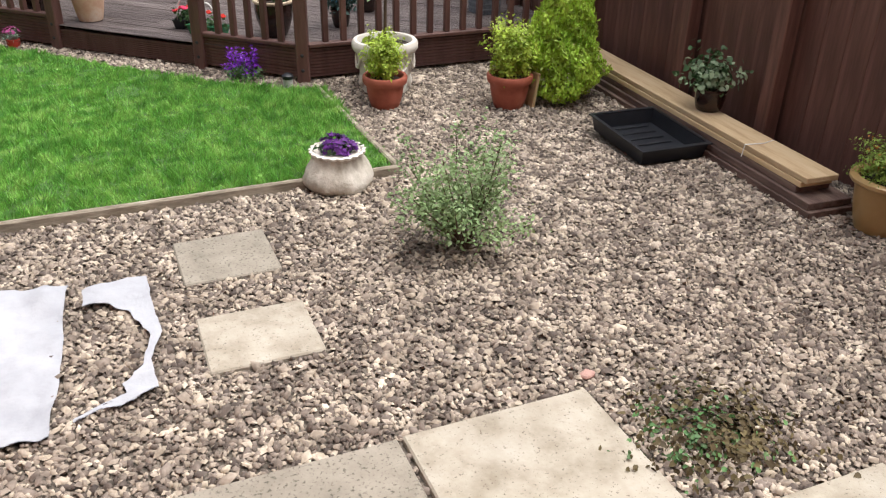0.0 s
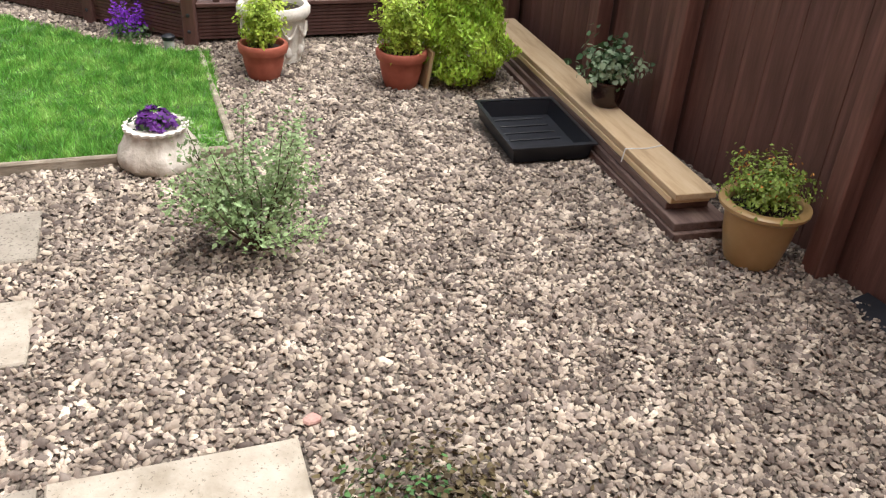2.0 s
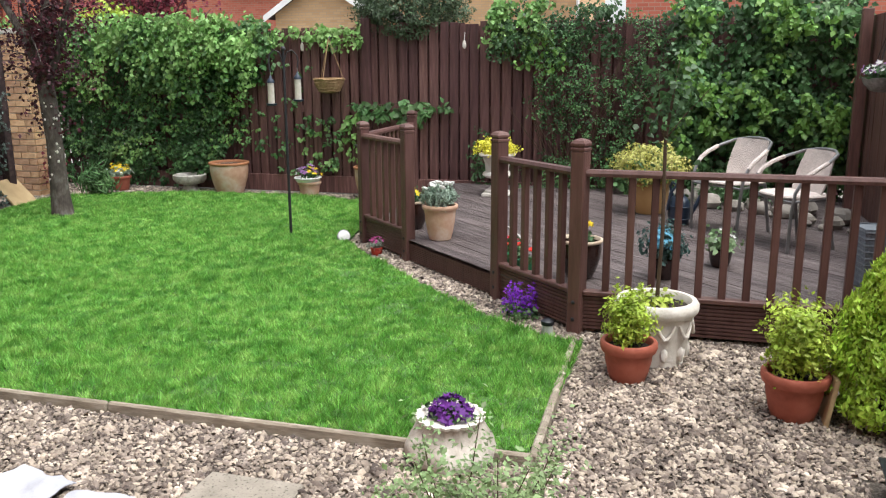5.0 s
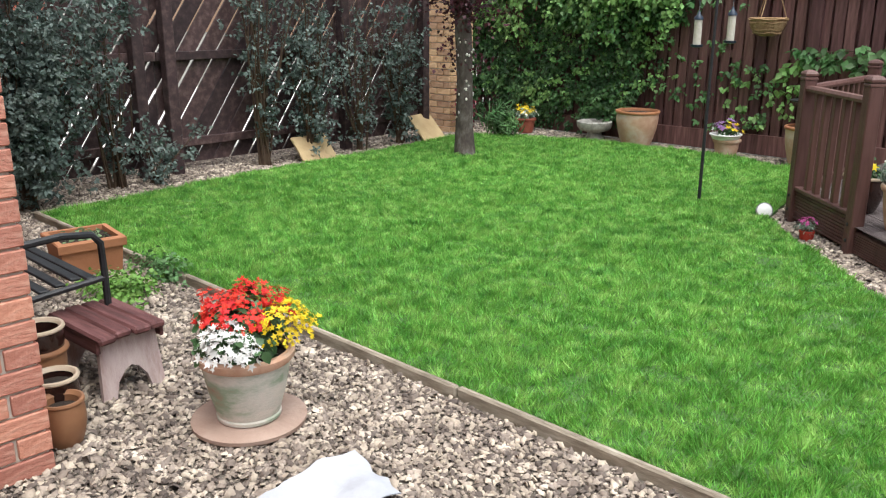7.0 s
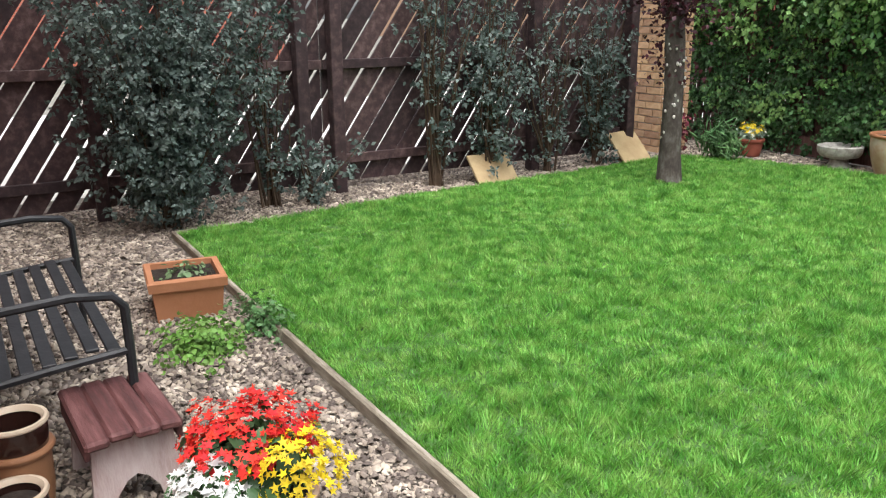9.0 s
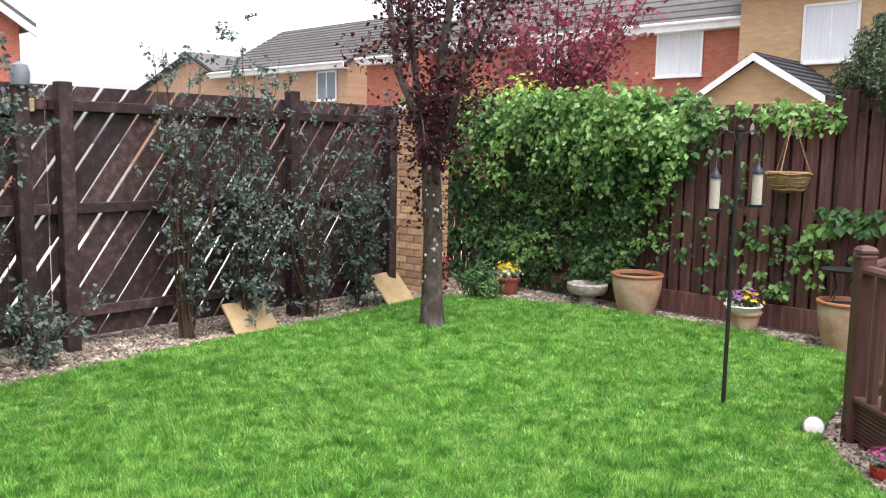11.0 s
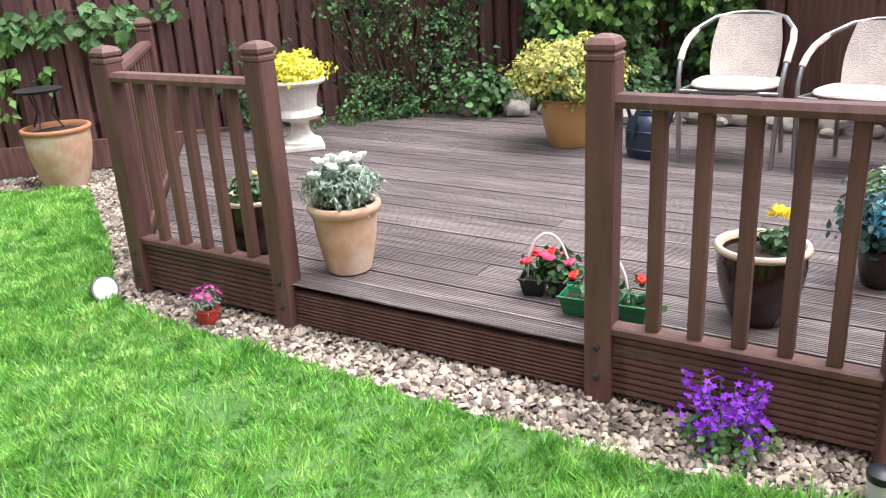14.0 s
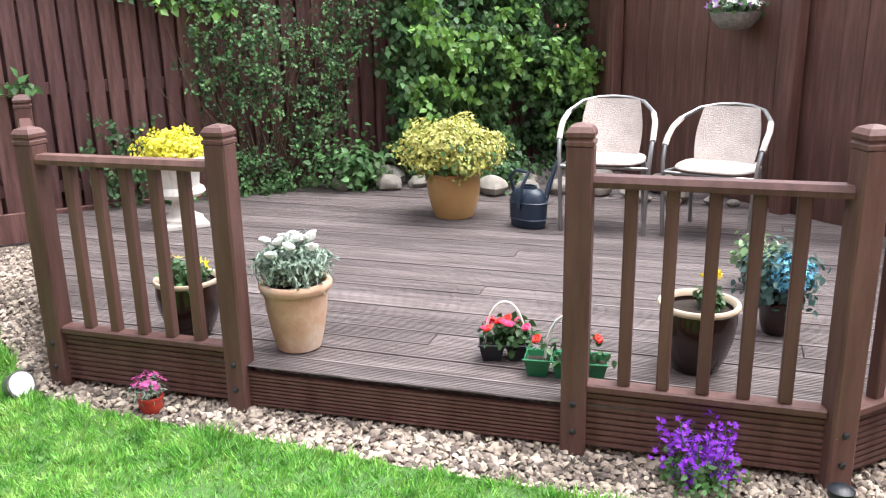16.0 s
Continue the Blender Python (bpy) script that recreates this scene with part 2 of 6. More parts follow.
SLAB_GREY = mat("grey_slab", [(0.21, 0.185, 0.15), (0.32, 0.285, 0.235)], scale=9, rough=0.85, bump=0.2, bscale=80, speck=((0.10, 0.09, 0.07), 85, 0.56))
DECK_TOP = mat("weathered_deck_board", [(0.062, 0.048, 0.046), (0.12, 0.097, 0.094), (0.20, 0.168, 0.165)], scale=5, rough=0.62, bump=0.3, bscale=60, rnd=0.25, stretch=(0.5, 8, 8))
STAIN = mat("brown_stained_timber", [(0.072, 0.032, 0.026), (0.105, 0.05, 0.042), (0.13, 0.066, 0.056)], scale=4, rough=0.5, bump=0.18, bscale=50, rnd=0.2, stretch=(6, 6, 0.7))
FENCE = mat("red_brown_fence_board", [(0.06, 0.027, 0.025), (0.112, 0.051, 0.047), (0.19, 0.096, 0.09)], scale=4, rough=0.65, bump=0.25, bscale=45, rnd=0.3, stretch=(7, 7, 0.6))
FENCE_D = mat("dark_brown_fence_panel", [(0.072, 0.034, 0.027), (0.115, 0.054, 0.043), (0.165, 0.08, 0.065)], scale=4, rough=0.6, bump=0.2, bscale=45, rnd=0.08, stretch=(7, 7, 0.6))
FENCE_L = mat("old_brown_lattice_board", [(0.03, 0.017, 0.018), (0.056, 0.031, 0.032), (0.12, 0.074, 0.07)], scale=5, rough=0.7, bump=0.25, bscale=45, rnd=0.4, stretch=(3, 3, 3))
SLEEPER = mat("old_edging_timber", [(0.14, 0.115, 0.085), (0.27, 0.23, 0.175), (0.42, 0.38, 0.31)], scale=6, rough=0.85, bump=0.4, bscale=50, stretch=(1, 5, 5))
PALE_PLANK = mat("pale_sawn_plank", [(0.40, 0.28, 0.15), (0.56, 0.42, 0.25), (0.62, 0.48, 0.30)], scale=4, rough=0.8, bump=0.2, bscale=50, rnd=0.15, stretch=(6, 0.7, 6))
DARK_PLANK = mat("dark_old_plank", [(0.05, 0.028, 0.024), (0.11, 0.07, 0.06), (0.16, 0.11, 0.09)], scale=4, rough=0.8, bump=0.25, rnd=0.25, stretch=(6, 0.7, 6))
BRICK = mat("orange_red_brick", [(0.36, 0.145, 0.095), (0.46, 0.20, 0.14), (0.54, 0.30, 0.22)], scale=14, rough=0.85, bump=0.5, bscale=40, rnd=0.2, stretch=(1, 1, 2.5))
BUFF = mat("buff_brick", [(0.34, 0.19, 0.10), (0.45, 0.28, 0.16), (0.52, 0.35, 0.22)], scale=14, rough=0.85, bump=0.5, bscale=40, rnd=0.25)
MORTAR = mat("mortar", [(0.46, 0.41, 0.35), (0.58, 0.53, 0.46)], scale=40, rough=0.95, bump=0.3)
TERRA = mat("red_terracotta", [(0.25, 0.065, 0.04), (0.33, 0.09, 0.055), (0.38, 0.12, 0.08)], scale=8, rough=0.7, bump=0.12, bscale=70)
PEBBLE_PINK = mat("pale_pink_stone", [(0.36, 0.2, 0.17), (0.44, 0.27, 0.23), (0.5, 0.33, 0.28)], scale=20, rough=0.7, bump=0.1, bscale=120)
TERRA_P = mat("pale_old_terracotta", [(0.44, 0.24, 0.155), (0.54, 0.35, 0.245), (0.62, 0.52, 0.42)], scale=6, rough=0.8, bump=0.2, bscale=60, big=0.35)
TERRA_O = mat("orange_terracotta", [(0.38, 0.16, 0.075), (0.45, 0.20, 0.10)], scale=8, rough=0.75, bump=0.12)
OLD_POT = mat("limed_green_terracotta", [(0.36, 0.23, 0.17), (0.27, 0.34, 0.24), (0.52, 0.50, 0.44), (0.62, 0.56, 0.50), (0.50, 0.34, 0.26)], scale=4, rough=0.85, bump=0.25, bscale=60, stretch=(0.8, 0.8, 1.9), big=0.15)
GLAZE_D = mat("dark_brown_glaze", [(0.016, 0.007, 0.005), (0.03, 0.012, 0.009)], rough=0.22, bump=0.03, coat=0.3)
GLAZE_T = mat("tan_glaze", [(0.30, 0.19, 0.075), (0.40, 0.27, 0.12)], scale=5, rough=0.35, bump=0.04, coat=0.2)
GLAZE_G = mat("mustard_glaze", [(0.36, 0.20, 0.07), (0.44, 0.27, 0.11)], scale=5, rough=0.4, bump=0.04, coat=0.2)
CREAM = mat("cream_glazed_rim", [(0.42, 0.32, 0.23), (0.60, 0.50, 0.38)], rough=0.45, bump=0.05)
CAST = mat("white_cast_stone", [(0.50, 0.46, 0.40), (0.66, 0.62, 0.56), (0.72, 0.69, 0.64)], scale=9, rough=0.85, bump=0.3, bscale=70)
SACK = mat("weathered_cast_sack", [(0.24, 0.21, 0.17), (0.46, 0.42, 0.36), (0.66, 0.62, 0.56)], scale=8, rough=0.9, bump=0.4, bscale=60)
OLDSTONE = mat("lichened_stone", [(0.22, 0.20, 0.17), (0.42, 0.40, 0.36), (0.62, 0.60, 0.55)], scale=18, rough=0.9, bump=0.5, bscale=60)
ROCK = mat("rockery_stone", [(0.17, 0.15, 0.13), (0.36, 0.33, 0.29)], scale=6, rough=0.85, bump=0.4, rnd=0.25)
SOIL = mat("potting_soil", [(0.012, 0.008, 0.006), (0.035, 0.024, 0.016)], scale=40, rough=0.95, bump=0.8, bscale=90)
BLACK = mat("black_plastic", [(0.010, 0.012, 0.016), (0.018, 0.02, 0.026)], rough=0.38, bump=0.03)
IRON = mat("black_iron", [(0.012, 0.013, 0.015), (0.03, 0.03, 0.033)], scale=20, rough=0.5, bump=0.1)
NAVY = mat("dark_blue_plastic", [(0.012, 0.022, 0.04), (0.02, 0.034, 0.058)], rough=0.4, bump=0.03)
GREEN_P = mat("green_plastic", [(0.02, 0.14, 0.06), (0.03, 0.2, 0.09)], rough=0.4, bump=0.02)
WHITE_P = mat("white_plastic", [(0.72, 0.72, 0.7), (0.8, 0.8, 0.78)], rough=0.4, bump=0.02)
STEEL = mat("grey_tube_steel", [(0.22, 0.22, 0.22), (0.32, 0.32, 0.32)], rough=0.35, metal=0.8, bump=0.03)
WICKER = mat("beige_wicker", [(0.47, 0.41, 0.375), (0.61, 0.54, 0.50)], scale=60, rough=0.75, bump=0.8, bscale=140)
CLOTH = mat("white_fleece_sheet", [(0.33, 0.34, 0.375), (0.44, 0.45, 0.485)], scale=6, rough=0.9, bump=0.3, bscale=30)
BARK = mat("dark_plum_bark", [(0.035, 0.028, 0.024), (0.075, 0.06, 0.05), (0.16, 0.15, 0.13)], scale=16, rough=0.9, bump=0.7, bscale=40, stretch=(1, 1, 0.5))
TWIG = mat("brown_twig", [(0.05, 0.03, 0.018), (0.10, 0.065, 0.04)], rough=0.8)
STEM = mat("green_stem", [(0.05, 0.10, 0.025), (0.09, 0.15, 0.04)], rough=0.7, bump=0)
PINKWOOD = mat("worn_red_painted_wood", [(0.045, 0.018, 0.018), (0.11, 0.04, 0.038), (0.19, 0.085, 0.08)], scale=5, rough=0.7, bump=0.3, stretch=(0.7, 6, 6))
PINKLEG = mat("limed_pink_wood", [(0.30, 0.19, 0.17), (0.46, 0.36, 0.34), (0.55, 0.46, 0.44)], scale=5, rough=0.8, bump=0.25, stretch=(4, 4, 1))
BASKET = mat("dry_basket_weave", [(0.22, 0.13, 0.06), (0.42, 0.28, 0.15)], scale=30, rough=0.85, bump=0.6)
TILE = mat("buff_stone_tile", [(0.36, 0.25, 0.13), (0.48, 0.36, 0.20)], scale=7, rough=0.85, bump=0.3)
ROOF_G = mat("grey_roof_tile", [(0.085, 0.08, 0.08), (0.13, 0.12, 0.12)], scale=5, rough=0.8, rnd=0.2)
ROOF_D = mat("dark_slate_roof", [(0.014, 0.017, 0.022), (0.028, 0.032, 0.04)], scale=5, rough=0.7)
UPVC = mat("white_upvc", [(0.74, 0.74, 0.73), (0.82, 0.82, 0.81)], rough=0.35, bump=0)
# striped blinds, with the sky's reflection in the panes put into the pale colour
PALE_PANE = mat("pale_blind_and_reflection", [(0.56, 0.60, 0.64), (0.76, 0.78, 0.8)], scale=3, rough=0.6, stretch=(16, 16, 0.1), bump=0)
GLASS = mat("window_glass", [(0.10, 0.13, 0.15), (0.2, 0.24, 0.27)], scale=0.8, rough=0.06, bump=0, spec=0.6)
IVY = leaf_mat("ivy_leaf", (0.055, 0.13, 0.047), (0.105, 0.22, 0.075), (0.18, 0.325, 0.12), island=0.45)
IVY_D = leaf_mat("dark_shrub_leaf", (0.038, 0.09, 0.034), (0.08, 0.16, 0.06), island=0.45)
GREYLEAF = leaf_mat("grey_green_leaf", (0.055, 0.09, 0.075), (0.11, 0.15, 0.13), (0.20, 0.24, 0.215), island=0.5)
ROSELEAF = leaf_mat("pale_rose_leaf", (0.16, 0.26, 0.12), (0.26, 0.37, 0.19), island=0.35)
PLUM = leaf_mat("dark_plum_leaf", (0.04, 0.012, 0.018), (0.10, 0.024, 0.036), island=0.5, translucent=0.25)
PLUM_R = leaf_mat("red_plum_leaf", (0.16, 0.03, 0.05), (0.28, 0.06, 0.085), island=0.4)
GOLD = leaf_mat("golden_leaf", (0.36, 0.36, 0.08), (0.60, 0.58, 0.20), island=0.35)
LIME = leaf_mat("lime_conifer_leaf", (0.25, 0.38, 0.04), (0.52, 0.62, 0.09), island=0.4)
SILVER = leaf_mat("silver_green_leaf", (0.22, 0.32, 0.24), (0.40, 0.49, 0.40), island=0.3)
BLUELEAF = leaf_mat("blue_green_leaf", (0.035, 0.08, 0.07), (0.075, 0.14, 0.125), island=0.3)


def petal(name, c):
    return leaf_mat(name, tuple(0.8 * x for x in c), c, island=0.2, translucent=0.25, rough=0.6)


P_RED, P_WHITE, P_YELLOW = petal("red_petal", (0.72, 0.03, 0.02)), petal("white_petal", (0.8, 0.8, 0.77)), petal("yellow_petal", (0.82, 0.62, 0.02))
P_PURPLE, P_VIOLET, P_PINK = petal("violet_petal", (0.24, 0.03, 0.55)), petal("dark_purple_petal", (0.12, 0.018, 0.22)), petal("magenta_petal", (0.75, 0.04, 0.30))
P_BLUE, P_LILAC = petal("blue_petal", (0.16, 0.48, 0.66)), petal("lilac_petal", (0.45, 0.22, 0.55))

# ---- ground, lawn and paving ----
LAWN = [(0, 0), (0.04, 1.37), (-0.2, 1.47), (-0.57, 1.75), (-1.14, 2.32), (-1.54, 2.77), (-1.85, 3.08), (-2.2, 3.52), (-2.36, 4.4), (-2.62, 5.48), (-3.4, 5.72), (-4.25, 5.76), (-5.1, 5.6), (-5.97, 5.42), (-6.38, 4.95), (-6.36, 4.2), (-6.24, 3.2), (-6.2, 1.98), (-6.0, 0.77), (-5.96, 0.1), (-5.9, 0.0)]
BACK_Y, LEFT_X, RIGHT_X = 6.2, -6.76, 2.12

ground = part("ground", Build().prism([(-400, -400), (400, -400), (400, 400), (-400, 400)], -0.5, -0.012), FIELD)
tagged(ground, "flat grey ground under and beyond the garden", "ground", kind="structure")
bed = part("gravel_bed", Build().prism([(-6.9, -1.3), (-2.6, -1.3), (-2.6, -7), (2.3, -7), (2.3, 6.2), (-7.4, 6.2), (-7.4, -1.3)], -0.3, -0.004), GROUND)
tagged(bed, "dark grit bed beneath the loose garden gravel", "ground", kind="structure")
# pale strip added beyond the lattice fence so that its gaps look bright
gap_strip = part("pavement", Build().prism([(-14, -8), (-7.5, -8), (-7.5, 12), (-14, 12)], -0.2, 0.03), GAP_GROUND)
tagged(gap_strip, "pale ground strip added beyond the lattice fence to brighten its gaps", "pavement", kind="structure")
lawn = part("lawn", Build().prism(LAWN, -0.2, 0.03), TURF)
tagged(lawn, "bright green mown lawn with a few dry patches", "lawn", kind="structure")


def inside(poly, p):
    """Which of the points p lie in the outline."""
    x, y = p[:, 0], p[:, 1]
    hit = np.zeros(len(p), bool)
    for i in range(len(poly)):
        (x0, y0), (x1, y1) = poly[i], poly[i - 1]
        if y0 != y1:
            hit ^= ((y0 > y) != (y1 > y)) & (x < (x1 - x0) * (y - y0) / (y1 - y0) + x0)
    return hit


def soft_noise(p, scale, seed):
    """Smooth chance values over the plan, about -1 to 1."""
    g = np.random.default_rng(seed)
    out = np.zeros(len(p))
    for k in range(7):
        a, f = g.uniform(0, 2 * np.pi), scale * g.uniform(0.6, 1.6)
        out += np.sin(f * (p[:, 0] * np.cos(a) + p[:, 1] * np.sin(a)) + g.uniform(0, 6.28))
    return out / 4


def grass_blades(n):
    p = np.column_stack([NR.uniform(-6.6, 0.1, n), NR.uniform(-0.06, 5.9, n)])
    p = p[inside([(x * 1.0 + (0.02 if x > -0.1 else 0), y) for x, y in LAWN], p)]
    p = p[NR.random(len(p)) < np.clip(1.15 - 0.10 * np.abs(p[:, 1] - 0), 0.55, 1)]
    for cx, cy, r in ((-1.15, 1.72, 0.13), (-1.0, 2.0, 0.10), (-0.55, 1.45, 0.09), (-1.75, 2.45, 0.10)):
        d = np.hypot(p[:, 0] - cx, p[:, 1] - cy)
        p = p[(d > r) | (NR.random(len(p)) < 0.25)]
    thin = soft_noise(p, 38, 9) + 0.6 * soft_noise(p, 13, 17)
    p = p[NR.random(len(p)) < np.clip(0.92 + 0.42 * thin, 0.3, 1)]
    n = len(p)
    h = 0.028 * (1 + 0.3 * soft_noise(p, 5, 3) + 0.34 * soft_noise(p, 24, 5)) * NR.uniform(0.6, 1.35, n)
    cell = np.floor(p / 0.075).astype(int)
    mix = (cell[:, 0] * 73856093 ^ cell[:, 1] * 19349663) % 1000003
    jit = np.stack([(mix * 7 % 997) / 997.0, (mix * 13 % 991) / 991.0, (mix * 31 % 983) / 983.0], 1)
    out = p - (cell + 0.15 + 0.7 * jit[:, :2]) * 0.075
    h *= 0.7 + 0.75 * jit[:, 2]
    a = NR.uniform(0, 2 * np.pi, n)
    lean = NR.uniform(0.2, 1.1, n) * h
    b = np.arctan2(out[:, 1], out[:, 0]) + NR.normal(0, 0.7, n)
    w = NR.uniform(0.0017, 0.0034, n) * (1 + 0.12 * p[:, 1])
    base = np.column_stack([p, np.full(n, 0.028)])
    side = np.column_stack([np.cos(a), np.sin(a), np.zeros(n)]) * w[:, None]
    way = np.column_stack([np.cos(b), np.sin(b), np.zeros(n)])
    tip = base + way * lean[:, None]
    tip[:, 2] += h
    v = np.stack([base - side, base + side, tip], 1).reshape(-1, 3)
    return np_mesh("grass", v, np.arange(3 * n).reshape(-1, 3))


part("grass", grass_blades(950000), GRASS)
tagged(bpy.data.objects["grass"], "fine bright green mown grass blades of the lawn", "grass", kind="stuff")


def flat_stones(n, size, area, z=0.0):
    """Rounded flat pebbles scattered over what area() keeps."""
    g = np.random.default_rng(5)
    p = area(g, n)
    n = len(p)
    ring = [(math.cos(k * math.pi / 2 + 0.4), math.sin(k * math.pi / 2 + 0.4)) for k in range(4)]
    shape = np.array([(0.1, 0, 1.0)] + [(0.68 * x, 0.68 * y, 0.82) for x, y in ring] + [(x, y, 0.0) for x, y in ring])
    fc = [(0, 1 + k, 1 + (k + 1) % 4) for k in range(4)]
    for k in range(4):
        m = (k + 1) % 4
        fc += [(1 + k, 5 + k, 5 + m), (1 + k, 5 + m, 1 + m)]
    fc = np.array(fc)
    s = size * g.lognormal(0, 0.28, n)
    v = np.repeat(shape[None], n, 0) * g.uniform(0.76, 1.24, (n, 9, 1))
    v[:, :, 0] *= (s * g.uniform(1.05, 1.75, n))[:, None]
    v[:, :, 1] *= (s * g.uniform(0.65, 1.05, n))[:, None]
    v[:, :, 2] *= (s * g.uniform(0.45, 0.85, n))[:, None]
    tilt, a = g.normal(0, 0.5, n), g.uniform(0, 6.283, n)
    x = v[:, :, 0] * np.cos(tilt)[:, None] - v[:, :, 2] * np.sin(tilt)[:, None]
    zz = v[:, :, 0] * np.sin(tilt)[:, None] + v[:, :, 2] * np.cos(tilt)[:, None]
    c, sn = np.cos(a)[:, None], np.sin(a)[:, None]
    out = np.stack([x * c - v[:, :, 1] * sn + p[:, 0:1], x * sn + v[:, :, 1] * c + p[:, 1:2], zz + (z + g.uniform(-0.003, 0.010, n))[:, None]], 2)
    f = fc[None] + (np.arange(n) * 9)[:, None, None]
    return np_mesh("gravel", out.reshape(-1, 3), f.reshape(-1, 3))


SLABS = [(-0.665, -2.54, 0.63, 0.62, 0), (-1.335, -2.54, 0.65, 0.62, 1), (-2.005, -2.54, 0.65, 0.62, 0), (0.055, -3.17, 0.53, 0.63, 0), (-0.665, -3.18, 0.63, 0.62, 0), (-1.335, -3.18, 0.65, 0.62, 0)]
STEPPERS = [(-1.135, -1.395, 0.395, 0.35, 0), (-1.135, -0.79, 0.385, 0.375, 1)]


TRAY = [(1.245, -0.42), (1.685, -0.42), (1.685, 0.19), (1.245, 0.19)]
CLOTH_AREA = [(-1.845, -1.525), (-1.635, -1.525), (-1.58, -0.67), (-1.815, -0.68)]


def scatter(g, x0, x1, y0, y1, step):
    """Jittered points, a second thinner layer on top."""
    out = []
    for s in (step, step * 1.5):
        gx, gy = np.meshgrid(np.arange(x0, x1, s), np.arange(y0, y1, s * 0.9))
        p = np.column_stack([gx.ravel(), gy.ravel()])
        out.append(p + g.uniform(-0.46, 0.46, p.shape) * s)
    return np.concatenate(out)


def gravel_near(g, n):
    p = scatter(g, -2.55, 2.1, -3.3, 1.75, n)
    keep = ~inside([(x, y - 0.05) if y < 0.1 else (x, y) for x, y in LAWN] , p)
    for x, y, w, d, _ in SLABS + STEPPERS:
        keep &= ~((p[:, 0] > x - 0.004) & (p[:, 0] < x + w + 0.004) & (p[:, 1] > y - 0.004) & (p[:, 1] < y + d + 0.004))
    keep &= ~((p[:, 0] > -0.07) & (p[:, 0] < 0.05) & (p[:, 1] > -0.05) & (p[:, 1] < 1.5))
    for poly in (TRAY, CLOTH_AREA):
        keep &= ~inside(poly, p)
    return p[keep]


def gravel_far(g, n):
    p = scatter(g, -7.2, 2.1, -1.25, 6.08, n)
    keep = ~inside(LAWN, p) & ~((p[:, 0] > -2.55) & (p[:, 1] < 1.75))
    keep &= ~((p[:, 0] > -6.0) & (p[:, 1] > -0.07) & (p[:, 1] < 0.05))
    deck = (p[:, 0] + p[:, 1] > 1.9) & (p[:, 0] > -2.0)
    return p[keep & ~deck]


part("gravel", flat_stones(0.0185, 0.0098, gravel_near), STONE)
tagged(bpy.data.objects["gravel"], "loose beige and grey rounded garden gravel", "gravel", kind="stuff")
part("gravel_border", flat_stones(0.0208, 0.0108, gravel_far), STONE)
tagged(bpy.data.objects["gravel_border"], "loose beige gravel border round the lawn", "gravel", kind="stuff")



def gravel_behind(g, n):
    return scatter(g, -2.55, 2.1, -7.2, -3.25, n)


part("gravel_rear", flat_stones(0.09, 0.042, gravel_behind), STONE)
tagged(bpy.data.objects["gravel_rear"], "loose beige gravel between the house and fence", "gravel", kind="stuff")

for name, rows, material, top, label in (("paving_slab", SLABS, SLAB, 0.022, "pale buff sandstone paving slab with dark speckles"), ("stepping_stone", STEPPERS, SLAB, 0.014, "pale buff square stepping stone set in gravel")):
    for x, y, w, d, k in rows:
        b = Build().box(w, d, 0.05, pose(x + w / 2, y + d / 2, top - 0.025, 0, 0, R.uniform(-1, 1)), c=0.006)
        ob = part(name, b, SLAB_GREY if k else material)
        tagged(ob, label.replace("pale buff", "greyish buff") if k else label, "paving slab", group=name + "s in the gravel")

# timber edging of the lawn
for k, (x0, x1) in enumerate(((-5.95, -3.9), (-3.895, -1.9), (-1.895, 0.03))):
    ob = part("lawn_edging", Build().box(x1 - x0, 0.03, 0.1, pose((x0 + x1) / 2, -0.025, 0.0, 0, 0, R.uniform(-0.3, 0.3)), c=0.008), SLEEPER)
    tagged(ob, "weathered low timber edging board along the lawn", "edging board", group="lawn edging boards")
ob = part("lawn_edging", Build().box(1.44, 0.035, 0.1, pose(0.02, 0.69, 0.0, 0, 0, 91), c=0.008), SLEEPER)
tagged(ob, "weathered pale timber edging board along the lawn", "edging board", group="lawn edging boards")
ob = part("lawn_edging", Build().box(0.5, 0.03, 0.09, pose(-5.99, 0.22, 0.0, 0, 0, 95), c=0.006), SLEEPER)
tagged(ob, "weathered low timber edging board along the lawn", "edging board", group="lawn edging boards")

# ---- fences ----
# back fence: upright boards on rails
back = thing("wall_back", "red-brown stained timber board fence, partly ivy-clad", "fence")
tagged(back, kind="structure")
shared = {}
for k in range(83):
    x = -7.85 + 0.12 * k
    for layer in (0, 1):
        w = R.choice((0.094, 0.098, 0.102)) if layer == 0 else 0.098
        hgt = (R.choice((1.86, 1.87, 1.88)) if x < -3.0 else R.choice((1.89, 1.91, 1.92))) - 0.015 * layer
        if (w, hgt) not in shared:
            shared[w, hgt] = Build().box(w, 0.02, hgt, pose(0, 0, hgt / 2 + 0.05), c=0.003).mesh("board")
        part("board", shared[w, hgt], FENCE, back, m=pose(x + 0.06 * layer + R.uniform(-0.004, 0.004), BACK_Y + 0.066 * layer, 0, R.uniform(-0.3, 0.3), R.uniform(-0.2, 0.2), 0))
for z in (0.35, 1.0, 1.7):
    part("rail", Build().box(9.9, 0.04, 0.08, pose(-2.9, BACK_Y + 0.033, z)), FENCE, back)
part("gravel_board", Build().box(9.9, 0.03, 0.2, pose(-2.9, BACK_Y - 0.028, 0.11)), FENCE, back)
for x in (-5.6, -3.05, -0.4):
    part("post", Build().box(0.1, 0.1, 2.06, pose(x, BACK_Y + 0.14, 1.03)), FENCE, back)
